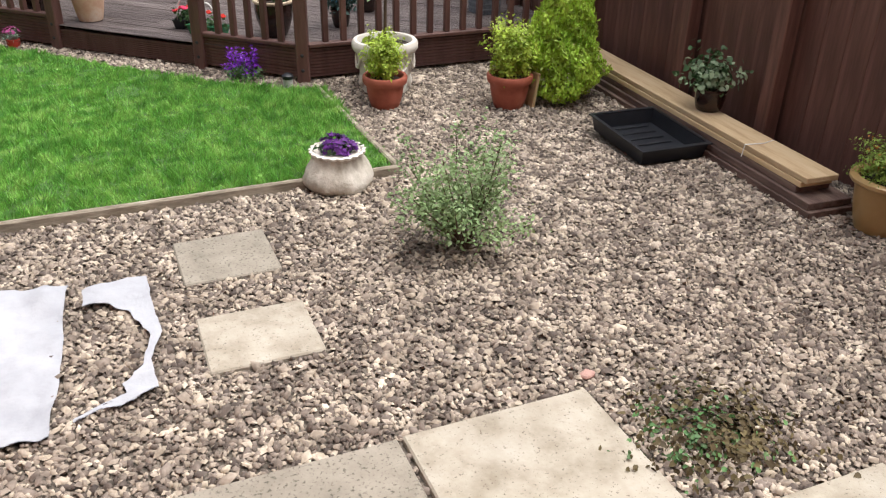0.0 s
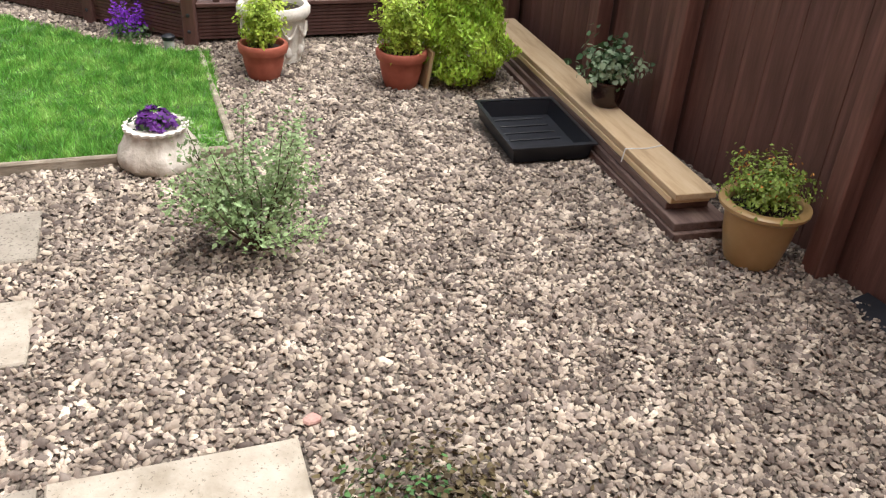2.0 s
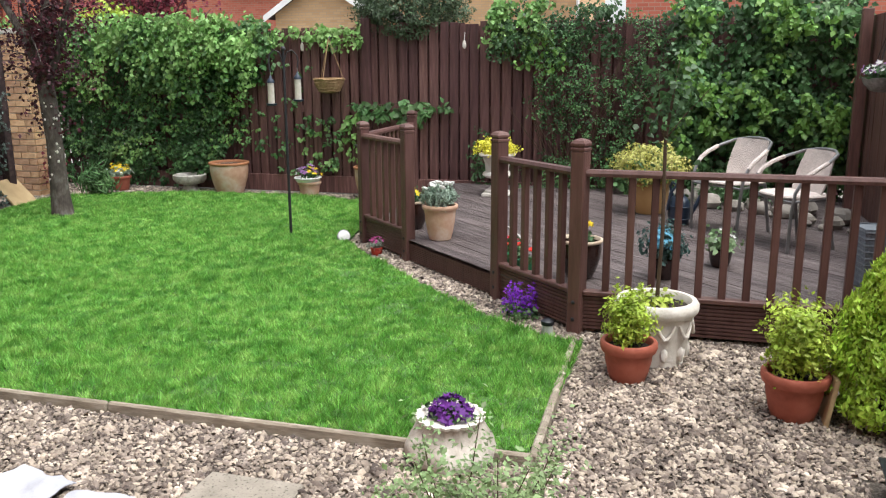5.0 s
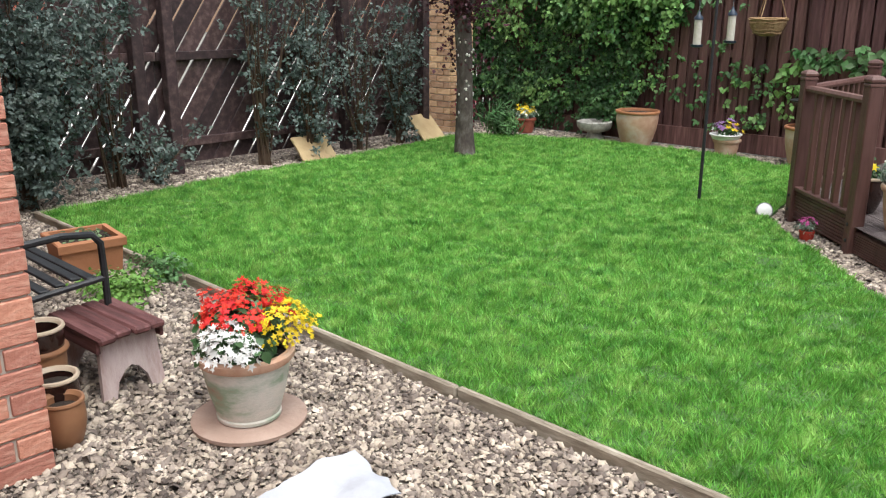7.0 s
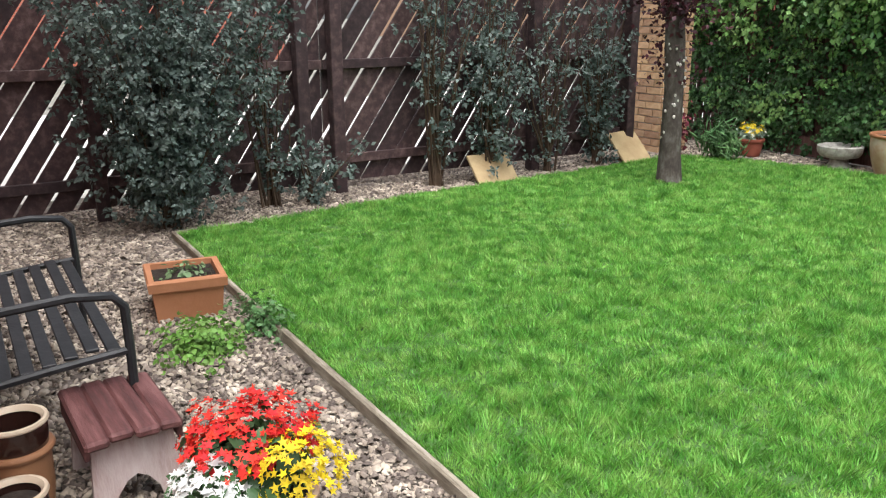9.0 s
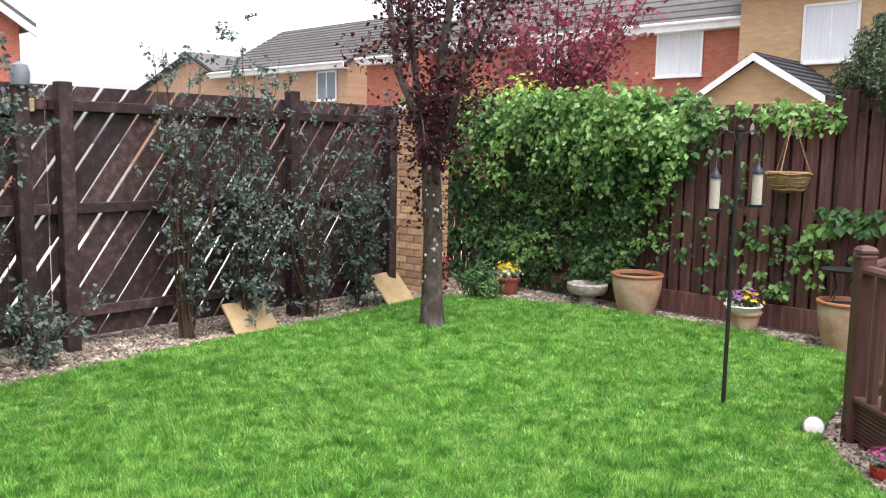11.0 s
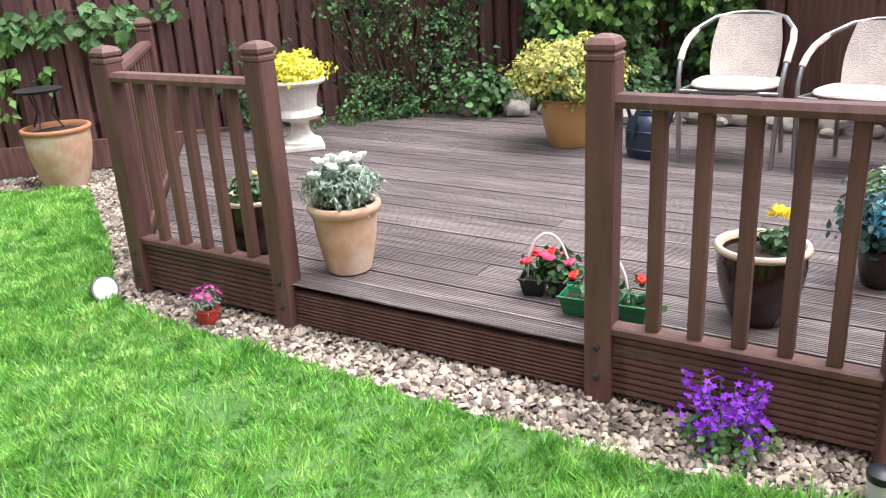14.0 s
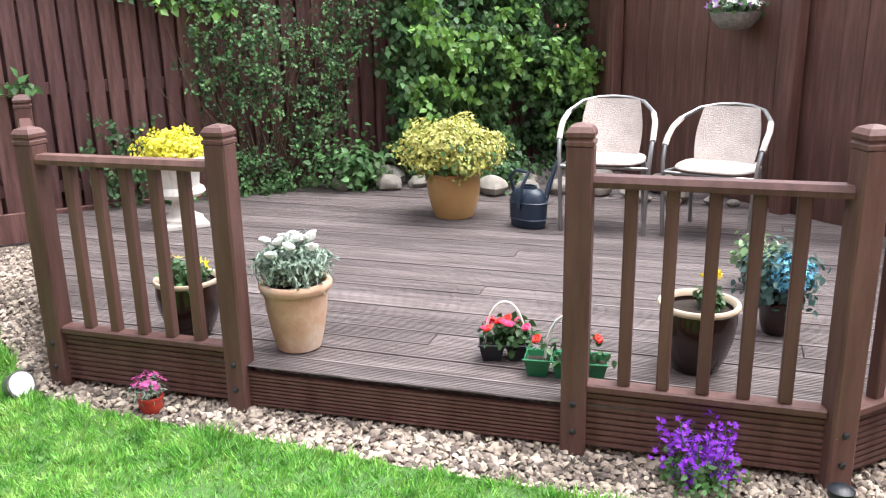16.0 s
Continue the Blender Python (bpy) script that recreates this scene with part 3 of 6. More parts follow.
part("post", Build().box(0.11, 0.05, 2.02, pose(-3.0, BACK_Y - 0.04, 1.01)), FENCE, back)

# right fence: close boards between square posts
right = thing("wall_right", "dark brown close-board timber fence with square posts", "fence")
tagged(right, kind="structure")
me_board = Build().box(0.02, 0.149, 1.95, pose(0, 0, 0.95), c=0.0015).mesh("board")
y = -6.9
while y < BACK_Y - 0.1:
    part("board", me_board, FENCE_D, right, m=pose(RIGHT_X + 0.01, y + 0.075, 0, 0, R.uniform(-0.2, 0.2), R.uniform(-1.5, 1.5)))
    y += 0.15
for y in (-5.3, -4.1, -2.9, -1.55, -0.42, 0.34, 1.5, 2.6, 3.71, 5.4):
    part("post", Build().box(0.09, 0.09, 1.98, pose(RIGHT_X - 0.075, y, 0.99), c=0.006), FENCE_D, right)

# left fence: slanting boards with gaps
left = thing("wall_left", "old dark brown fence of slanting boards with gaps", "fence")
tagged(left, kind="structure")


def slant_board(s, y0, y1, z0, z1, w, rise):
    """The part of a slanting strip that lies in a panel: outline in y, z."""
    poly = [(s, -10.0), (s + w, -10.0), (s + w + 20 * rise, 10.0), (s + 20 * rise, 10.0)]
    for axis, lim, sign in ((0, y0, 1), (0, y1, -1), (1, z0, 1), (1, z1, -1)):
        out = []
        for i in range(len(poly)):
            p, q = poly[i - 1], poly[i]
            dp, dq = sign * (p[axis] - lim), sign * (q[axis] - lim)
            if (dp >= 0) != (dq >= 0):
                u = dp / (dp - dq)
                out.append((p[0] + u * (q[0] - p[0]), p[1] + u * (q[1] - p[1])))
            if dq >= 0:
                out.append(q)
        poly = out
        if len(poly) < 3:
            return None
    return poly


UPRIGHT = Matrix(((0, 0, 1, 0), (1, 0, 0, 0), (0, 1, 0, 0), (0, 0, 0, 1)))
for y0, y1, off in ((-2.6, -0.35, 0.0), (-0.30, 1.40, 0.07), (1.41, 3.42, 0.03), (3.43, 4.62, 0.1)):
    s = y0 - 20
    while s < y1 + 12:
        poly = slant_board(s + off, y0, y1, 0.08, 1.9, 0.17, 0.7)
        if poly:
            b = Build().prism(poly, -0.011, 0.011, Matrix.Translation((LEFT_X - 0.05, 0, 0)) @ UPRIGHT)
            part("board", b, FENCE_L, left)
        s += 0.17 + R.uniform(0.012, 0.036)
    for z in (0.27, 1.03, 1.76):
        part("rail", Build().box(0.045, y1 - y0, 0.075, pose(LEFT_X - 0.012, (y0 + y1) / 2, z)), FENCE_L, left)
for y, h in ((-2.6, 1.95), (1.2, 1.88), (1.49, 1.92), (3.44, 1.97), (4.6, 1.9)):
    part("post", Build().box(0.1, 0.1, h, pose(LEFT_X + 0.06, y, h / 2), c=0.006), FENCE_L, left)
part("post", Build().box(0.09, 0.09, 1.9, pose(LEFT_X + 0.06, -0.33, 0.95), c=0.006), FENCE_L, left)
part("capping_rail", Build().box(0.05, 1.7, 0.09, pose(LEFT_X + 0.03, 0.45, 1.75)), PALE_PLANK, left, "pale new timber rail")


def brick_face(parent, mesh, material, origin, along, length, courses, wide, tall, joint, turn):
    """Stretcher courses of single bricks along one face."""
    for c in range(courses):
        u = -(wide + joint) / 2 if c % 2 else 0.0
        while u < length - 0.02:
            a, b = max(u, 0.0), min(u + wide, length)
            if b - a > 0.03:
                ob = part("brick", mesh, material, parent)
                ob.matrix_basis = pose(origin[0] + along[0] * (a + b) / 2, origin[1] + along[1] * (a + b) / 2, origin[2] + (c + 0.5) * (tall + joint), 0, 0, turn) @ Matrix.Diagonal(((b - a) / wide, 1, 1, 1))
            u += wide + joint


# brick pier in the far corner
pier = thing("brick_pier", "buff brick pier at the corner of the fences", "pier")
part("core", Build().box(0.385, 0.36, 1.86, pose(-6.94, 5.27, 0.93)), MORTAR, pier)
me_b2 = Build().box(0.2, 0.03, 0.065, c=0.004).mesh("brick")
brick_face(pier, me_b2, BUFF, (-7.145, 5.08, 0.0), (1, 0), 0.41, 25, 0.2, 0.065, 0.01, 0)
brick_face(pier, me_b2, BUFF, (-6.74, 5.08, 0.0), (0, 1), 0.38, 25, 0.2, 0.065, 0.01, 90)
part("coping", Build().box(0.46, 0.44, 0.06, pose(-6.94, 5.27, 1.9), c=0.01), OLDSTONE, pier)

# house corner and walls that close the place behind the camera
house = thing("wall_house", "orange-red brick house wall with pale mortar", "wall")
tagged(house, kind="structure")
HX, HY = -2.475, -1.308
part("core", Build().prism([(-9, -7.3), (HX - 0.012, -7.3), (HX - 0.012, HY - 0.012), (-9, HY - 0.012)], -0.1, 5.0), MORTAR, house)
me_b1 = Build().box(0.215, 0.026, 0.066, c=0.004).mesh("brick")
brick_face(house, me_b1, BRICK, (HX - 0.013, HY, 0.0), (0, -1), 0.9, 26, 0.215, 0.065, 0.01, 90)
brick_face(house, me_b1, BRICK, (HX - 0.03, HY - 0.013, 0.0), (-1, 0), 0.44, 26, 0.215, 0.065, 0.01, 0)


def brick_rest(parent, length, place, skip_u, skip_c, courses=66, wide=0.215, tall=0.065, joint=0.01):
    """The joined rest of a brick face beyond the single bricks."""
    bl = Build()
    for c in range(courses):
        u = -(wide + joint) / 2 if c % 2 else 0.0
        while u < length:
            a, b = max(u, 0.0), min(u + wide, length)
            if b - a > 0.03 and not (c < skip_c and a < skip_u):
                bl.box(b - a, 0.026, tall, place((a + b) / 2, (c + 0.5) * (tall + joint)), c=0)
            u += wide + joint
    ob = part("brickwork", bl, BRICK, parent)
    tagged(ob, kind="stuff")


brick_rest(house, 5.98, lambda u, z: pose(HX - 0.013, HY - u, z, 0, 0, 90), 0.9, 26)
brick_rest(house, 6.4, lambda u, z: pose(HX - 0.03 - u, HY - 0.013, z), 0.44, 26)
rear = part("wall_rear", Build().prism([(-9, -7.6), (2.6, -7.6), (2.6, -7.3), (-9, -7.3)], -0.1, 5.0), BRICK)
tagged(rear, "plain orange-red brick house wall", "wall", kind="structure")

# ---- timber deck with railings ----
P0, P1, P2, P3, P4, P5 = (-2.08, 5.0), (-2.08, 3.652), (-1.495, 3.075), (-0.588, 2.21), (-0.012, 1.652), (2.06, 1.652)
DECK_Z, POST_H, RAIL_Z, CAP_Z = 0.185, 1.0, 0.93, 0.245
deck = thing("timber_deck", "raised brown stained timber deck with baluster railings", "deck")
OUTLINE = [(-2.05, 3.67), (-1.502, 3.052), (-0.592, 2.184), (0.012, 1.648), (2.09, 1.648), (2.09, 6.13), (-2.05, 6.13)]


def along_range(n):
    """How far a board reaches along the deck's slanting front at the distance n from it."""
    hits = []
    for i in range(len(OUTLINE)):
        p, q = OUTLINE[i - 1], OUTLINE[i]
        dp, dq = (p[0] + p[1]) * 0.70711 - n, (q[0] + q[1]) * 0.70711 - n
        if (dp >= 0) != (dq >= 0):
            u = dp / (dp - dq)
            hits.append(((p[0] + u * (q[0] - p[0])) - (p[1] + u * (q[1] - p[1]))) * 0.70711)
    return (min(hits), max(hits)) if len(hits) > 1 else None


def deck_board(n0, low, cut):
    """One grooved board, from end to butt joint."""
    prof = [(0.0, -0.028), (0.0, -0.001)]
    for g in range(9):
        u = 0.003 + g * 0.0127
        prof += [(u, 0.0), (u + 0.0075, 0.0), (u + 0.0085, -0.005), (u + 0.0117, -0.005)]
    prof += [(0.118, -0.001), (0.118, -0.028)]
    ends = []
    for u, z in prof:
        r = along_range(n0 + u)
        if not r:
            continue
        s0, s1 = (r[0], min(r[1], cut - 0.002)) if low else (max(r[0], cut + 0.002), r[1])
        ends.append((s0, max(s0, s1), n0 + u, DECK_Z + z))
    if len(ends) < 8 or max(e[1] - e[0] for e in ends) < 0.05:
        return None
    k = len(ends)
    vs = [(e[0], e[2], e[3]) for e in ends] + [(e[1], e[2], e[3]) for e in ends]
    fs = [(i, k + i, k + i + 1, i + 1) for i in range(k - 1)] + [(0, k - 1, 2 * k - 1, k), tuple(range(k)), tuple(range(2 * k - 1, k - 1, -1))]
    return Build().add(vs, fs)


n0, k = 1.095, 0
while n0 < 5.85:
    cut = (-1.2, 1.9, 0.6, -2.6, 2.5)[k % 5] + R.uniform(-0.1, 0.1)
    for low in (True, False):
        b = deck_board(n0, low, cut)
        if b:
            part("board", b, DECK_TOP, deck, m=pose(0, 0, R.uniform(-0.0015, 0.0015), 0, 0, -45) @ Matrix.Diagonal((1, 1, 1, 1)))
    n0 += 0.1255
    k += 1


def between(a, b, z, inset=0.0):
    """A pose midway from a to b whose x runs along them, and the length."""
    dx, dy = b[0] - a[0], b[1] - a[1]
    return pose((a[0] + b[0]) / 2, (a[1] + b[1]) / 2, z, 0, 0, math.degrees(math.atan2(dy, dx))), math.hypot(dx, dy) - 2 * inset


def fascia(a, b, z0, z1):
    """A grooved board on edge."""
    m, length = between(a, b, 0, 0.035)
    step = (z1 - z0) / 9
    prof = [(0.011, z0)]
    for k in range(9):
        z = z0 + k * step
        prof += [(-0.015, z + 0.001), (-0.015, z + step * 0.66), (-0.007, z + step * 0.72), (-0.007, z + step * 0.97)]
    prof += [(-0.010, z1), (0.011, z1)]
    bl = Build().prism([(y, z) for y, z in prof[::-1]], -length / 2, length / 2, Matrix(((0, 0, 1, 0), (1, 0, 0, 0), (0, 1, 0, 0), (0, 0, 0, 1))))
    part("fascia_board", bl, STAIN, deck, m=m)


def railing(a, b, count):
    m, length = between(a, b, 0, 0.035)
    bl = Build()
    prof = [(-0.032, -0.018), (0.032, -0.018), (0.034, 0.0), (0.024, 0.018), (-0.024, 0.018), (-0.034, 0.0)]
    bl.prism(prof, -length / 2, length / 2, Matrix(((0, 0, 1, 0), (1, 0, 0, 0), (0, 1, 0, RAIL_Z), (0, 0, 0, 1))))
    part("top_rail", bl, STAIN, deck, m=m)
    part("bottom_rail", Build().box(length, 0.062, 0.03, pose(0, 0, CAP_Z), c=0.006), STAIN, deck, m=m)
    tall = RAIL_Z - 0.018 - CAP_Z - 0.012
    mesh = Build().box(0.04, 0.04, tall, c=0.005).mesh("baluster")
    for k in range(count):
        u = (k + 1) / (count + 1) * length - length / 2
        part("baluster", mesh, STAIN, deck, m=m @ pose(u, 0.004, CAP_Z + 0.013 + tall / 2, 0, 0, 0))


def deck_post(p, turn, h=POST_H):
    post = part("post", Build().box(0.084, 0.084, h, pose(0, 0, h / 2), c=0.007), STAIN, deck, m=pose(p[0], p[1], 0, 0, 0, turn))
    cap = Build().lathe([(0.05, h - 0.005), (0.062, h), (0.062, h + 0.012), (0.053, h + 0.017), (0.053, h + 0.022), (0.062, h + 0.027), (0.062, h + 0.04), (0.047, h + 0.056), (0.02, h + 0.064), (0.004, h + 0.066)], 4, pose(0, 0, 0, 0, 0, 45))
    part("cap", cap, STAIN, post)
    for z in (0.09, 0.19):
        part("bolt", Build().lathe([(0.012, 0), (0.012, 0.004), (0.006, 0.008)], 8, pose(0, -0.042, z, 90, 0, 0)), IRON, post)


for a, b, n in ((P0, P1, 10), (P1, P2, 5), (P3, P4, 5), (P4, P5, 15)):
    railing(a, b, n)
    fascia(a, b, 0.035, CAP_Z - 0.016)
fascia(P2, P3, 0.025, DECK_Z - 0.03)
for p, turn, h in ((P0, 0, POST_H), (P1, -47, 0.985), (P2, -45, 1.012), (P3, -43, 1.04), (P4, -21, 1.052), (P5, 0, POST_H)):
    deck_post(p, turn, h)
for k in range(6):
    part("joist", Build().box(4.1, 0.045, 0.13, pose(0.0, 5.95 - 0.42 * k, 0.1)), STAIN, deck)

# ---- pots and plants ----
FLOWER = np.array([(0, 0, 0)] + [((0.56, 0.24)[a % 2] * math.cos(a * math.pi / 5), (0.56, 0.24)[a % 2] * math.sin(a * math.pi / 5), (0.12, 0.0)[a % 2]) for a in range(10)])
FLOWER_F = np.array([(0, 1 + k, 1 + (k + 1) % 10) for k in range(10)])


def pot(name, label, m, r1, r0, h, material, lip=0.02, lip_h=0.04, rim_mat=None, soil=True, group="", wave=None, belly=0.0):
    """A round planter: body, rolled rim and soil."""
    ob = thing(name, label, "plant pot", m, group)
    t = 0.012
    mid = r0 + (r1 - r0) * 0.55 + 0.006
    part("body", Build().lathe([(r0 * 0.9, 0.0), (r0, 0.006), (r0 + (mid - r0) * 0.5 + belly * 0.6, h * 0.22), (mid + belly, h * 0.5), (r1 - (r1 - mid) * 0.4 + belly * 0.8, h * 0.74), (r1, h - lip_h), (r1 - t, h - lip_h), (r0, 0.02)], 32, wave=wave), material, ob, smooth=True)
    part("rim", Build().lathe([(r1 - t, h - lip_h - 0.004), (r1 + lip * 0.6, h - lip_h), (r1 + lip, h - lip_h * 0.6), (r1 + lip, h - 0.008), (r1 + lip * 0.6, h), (r1 - 0.004, h), (r1 - t, h - 0.01), (r1 - t - 0.002, h - lip_h)], 32, caps=False), rim_mat or material, ob, smooth=True)
    if soil:
        part("soil", Build().lathe([(r1 - t - 0.001, h - 0.05), (r1 - t - 0.003, h - 0.035), (0.01, h - 0.022)], 24), SOIL, ob, smooth=True)
    return ob


def leafy(parent, name, n, centre, radii, size, material, label="", shell=0.3, rough=0.3, shape=LEAF, shape_f=LEAF_F, droop=0.2, width=1.0, seed=1, spread=0.6, floor=None):
    p, d = ball_points(n, centre, radii, shell, rough, seed)
    if floor is not None:
        keep = p[:, 2] > floor
        p, d = p[keep], d[keep]
    return part(name, leaves(name, p, d + np.array([0, 0, 0.5]), size, shape, shape_f, spread, droop, width), material, parent, label)


def blossom(parent, name, n, centre, radii, size, material, label="", seed=2, top=0.0, rough=0.2):
    p, d = ball_points(n, centre, radii, 0.85, rough, seed)
    keep = d[:, 2] > top
    return part(name, leaves(name, p[keep], d[keep] + np.array([0, 0, 0.6]), size, FLOWER, FLOWER_F, 0.35, 0.0, 1.0), material, parent, label)


def stems(parent, base, tips, r=0.004, material=None, name="stem"):
    for t in tips:
        mid = [base[i] * 0.45 + t[i] * 0.55 + R.uniform(-0.03, 0.03) for i in range(3)]
        part(name, Build().tube([base, mid, t], [r, r * 0.8, r * 0.4], 5), material or TWIG, parent)


def plant(name, label, category, m):
    return thing(name, label, category, m)


# by the deck, in the gravel
pot("plant_pot", "red terracotta pot with a young lime conifer", pose(0.325, 0.985, 0), 0.122, 0.085, 0.205, TERRA, 0.016, 0.05)
b = plant("conifer", "young lime-green bushy conifer in a terracotta pot", "shrub", pose(0.325, 0.985, 0.17))
leafy(b, "foliage", 3200, (0, 0, 0.14), (0.11, 0.11, 0.16), 0.024, LIME, shell=0.05, rough=0.4, shape=LEAFLET, shape_f=LEAFLET_F, droop=-0.5, width=0.7)
stems(b, (0, 0, 0), [(0.03, 0.02, 0.16), (-0.03, 0, 0.18)])
pot("plant_pot", "red terracotta pot with a yellow-green shrub", pose(1.05, 0.725, 0), 0.128, 0.09, 0.215, TERRA, 0.016, 0.05)
b = plant("conifer", "young yellow-green bushy conifer in a terracotta pot", "shrub", pose(1.05, 0.725, 0.18))
leafy(b, "foliage", 4000, (0, 0, 0.17), (0.14, 0.14, 0.19), 0.025, LIME, shell=0.05, rough=0.4, shape=LEAFLET, shape_f=LEAFLET_F, droop=-0.5, width=0.7, seed=4)
stems(b, (0, 0, 0), [(0.03, 0.02, 0.16), (-0.03, 0, 0.18)])
w = thing("cast_urn_planter", "round white cast-stone planter with moulded leaf swags", "planter", pose(0.44, 1.30, 0))
part("body", Build().lathe([(0.13, 0), (0.15, 0.01), (0.15, 0.03), (0.165, 0.12), (0.185, 0.27), (0.17, 0.27), (0.15, 0.1)], 40), CAST, w, smooth=True)
part("rim", Build().lathe([(0.17, 0.262), (0.2, 0.27), (0.213, 0.29), (0.213, 0.32), (0.2, 0.338), (0.178, 0.338), (0.168, 0.32), (0.166, 0.27)], 40), CAST, w, smooth=True)
part("soil", Build().lathe([(0.168, 0.27), (0.165, 0.3), (0.01, 0.31)], 24), SOIL, w, smooth=True)
for k in range(10):
    a = k * math.pi / 5
    pts = [(0.188 * math.cos(a + u * 0.5), 0.188 * math.sin(a + u * 0.5), 0.24 - 0.07 * math.sin(math.pi * (u + 0.5))) for u in (-0.5, -0.3, -0.1, 0.1, 0.3, 0.5)]
    part("swag", Build().tube(pts, [0.005, 0.009, 0.011, 0.011, 0.009, 0.005], 8), CAST, w, smooth=True)
    part("leaf_relief", Build().rock(0.022, pose(0.158 * math.cos(a), 0.158 * math.sin(a), 0.08) @ Matrix.Diagonal((1, 1, 1.8, 1)), k), CAST, w, smooth=True)
b = plant("standard_rose", "slender young standard rose with sparse leaves", "shrub", pose(0.44, 1.30, 0.3))
part("stem", Build().tube([(0, 0, 0), (0.01, 0, 0.4), (0.0, 0.01, 0.85), (0.03, 0, 1.1)], [0.011, 0.01, 0.009, 0.006], 7), TWIG, b)
leafy(b, "foliage", 240, (0.02, 0, 1.05), (0.22, 0.22, 0.3), 0.035, IVY_D, shell=0.0, rough=0.5)
stems(b, (0.0, 0.01, 0.85), [(0.2, 0.05, 1.1), (-0.18, 0, 1.15), (0.05, 0.15, 1.25), (-0.05, -0.1, 1.2)], 0.004)
leafy(b, "undergrowth", 180, (0, 0, 0.02), (0.14, 0.14, 0.05), 0.03, LIME, shell=0.0)

# cast sack planter with purple flowers
s = thing("sack_planter", "grey-white cast stone planter shaped like a tied sack", "planter", pose(-0.292, -0.056, 0) @ Matrix.Diagonal((0.95, 0.95, 0.98, 1)))
puff = lambda a, z: 1 + 0.09 * math.sin(2 * a + 0.7) * math.sin(3.1 * max(z, 0) / 0.2) + 0.05 * noise.noise(Vector((3 * math.cos(a), 3 * math.sin(a), z * 22))) + (0.03 * math.sin(17 * a) if z > 0.12 else 0.012 * math.sin(23 * a + 40 * z))
part("body", Build().lathe([(0.13, 0), (0.165, 0.012), (0.178, 0.035), (0.176, 0.06), (0.168, 0.085), (0.158, 0.105), (0.148, 0.12), (0.138, 0.14), (0.13, 0.165), (0.136, 0.185), (0.125, 0.185), (0.115, 0.15), (0.10, 0.12)], 72, wave=puff), SACK, s, smooth=True)
part("frill", Build().lathe([(0.126, 0.176), (0.139, 0.182), (0.143, 0.194), (0.13, 0.198), (0.12, 0.186)], 96, wave=lambda a, z: 1 + 0.04 * math.sin(21 * a)), CAST, s, smooth=True)
part("soil", Build().lathe([(0.115, 0.13), (0.113, 0.165), (0.01, 0.17)], 24), SOIL, s, smooth=True)
b = plant("pansies", "dark purple pansies filling a sack planter", "flowers", pose(-0.292, -0.056, 0.165))
leafy(b, "foliage", 220, (0, 0, 0.03), (0.09, 0.09, 0.04), 0.03, IVY_D, floor=0.0)
blossom(b, "petals", 340, (0, 0, 0.03), (0.09, 0.09, 0.06), 0.032, P_VIOLET)

# rose shrub in the gravel
b = plant("rose_shrub", "small airy grey-green rose shrub growing in gravel", "shrub", pose(0.015, -0.90, 0))
tips = []
for k in range(26):
    a, r = R.uniform(0, 6.28), 0.32 * R.random() ** 0.6
    tips.append((r * math.cos(a), r * math.sin(a), R.uniform(0.30, 0.58) - 0.55 * r * r / 0.3))
stems(b, (0, 0, 0), tips, 0.0032)
pp = []
for t in tips:
    for k in range(150):
        u = R.uniform(0.35, 1.08)
        pp.append([t[i] * u ** (1.15 if i < 2 else 0.85) + R.gauss(0, 0.034) for i in range(3)])
pp = np.array(pp)
part("foliage", leaves("foliage", pp, np.tile([0, 0, 1.0], (len(pp), 1)), 0.022, LEAFLET, LEAFLET_F, droop=0.1, width=0.8), leaf_mat("airy_rose_leaf", (0.17, 0.27, 0.11), (0.32, 0.43, 0.20), island=0.35), b)

# golden conifer beside the fence
b = plant("golden_conifer", "tall golden-green conifer bush beside the fence", "shrub", pose(1.425, 0.76, 0))
zz = NR.random(17000) ** 0.85
rr = 0.30 * np.clip(1.05 - zz, 0.03, 1) ** 0.6 * np.clip(0.6 + 2.2 * zz, 0, 1) * (0.5 + 0.55 * NR.random(17000) ** 0.5)
aa = NR.uniform(0, 2 * np.pi, 17000)
lump = 1 + 0.18 * np.sin(5 * aa + 9 * zz) * np.sin(14 * zz + 2 * aa)
lump *= 1 + 0.16 * soft_noise(np.column_stack([aa * 2, zz * 6]), 3, 21)
pts = np.column_stack([rr * lump * np.cos(aa), rr * lump * np.sin(aa), 0.03 + 0.72 * zz])
part("foliage", leaves("foliage", pts, np.column_stack([np.cos(aa), np.sin(aa), np.full(17000, 0.4)]), 0.03, LEAFLET, LEAFLET_F, droop=-1.0, width=0.6), leaf_mat("golden_conifer_leaf", (0.26, 0.44, 0.04), (0.52, 0.68, 0.09), island=0.4), b)
part("trunk", Build().tube([(0, 0, 0), (0, 0, 0.6)], [0.03, 0.01], 8), TWIG, b)
ob = part("tile_offcut", Build().box(0.02, 0.16, 0.22, pose(1.19, 0.71, 0.11, 0, 8, 0)), TILE)
tagged(ob, "small terracotta-coloured tile leaning on a pot", "tile")

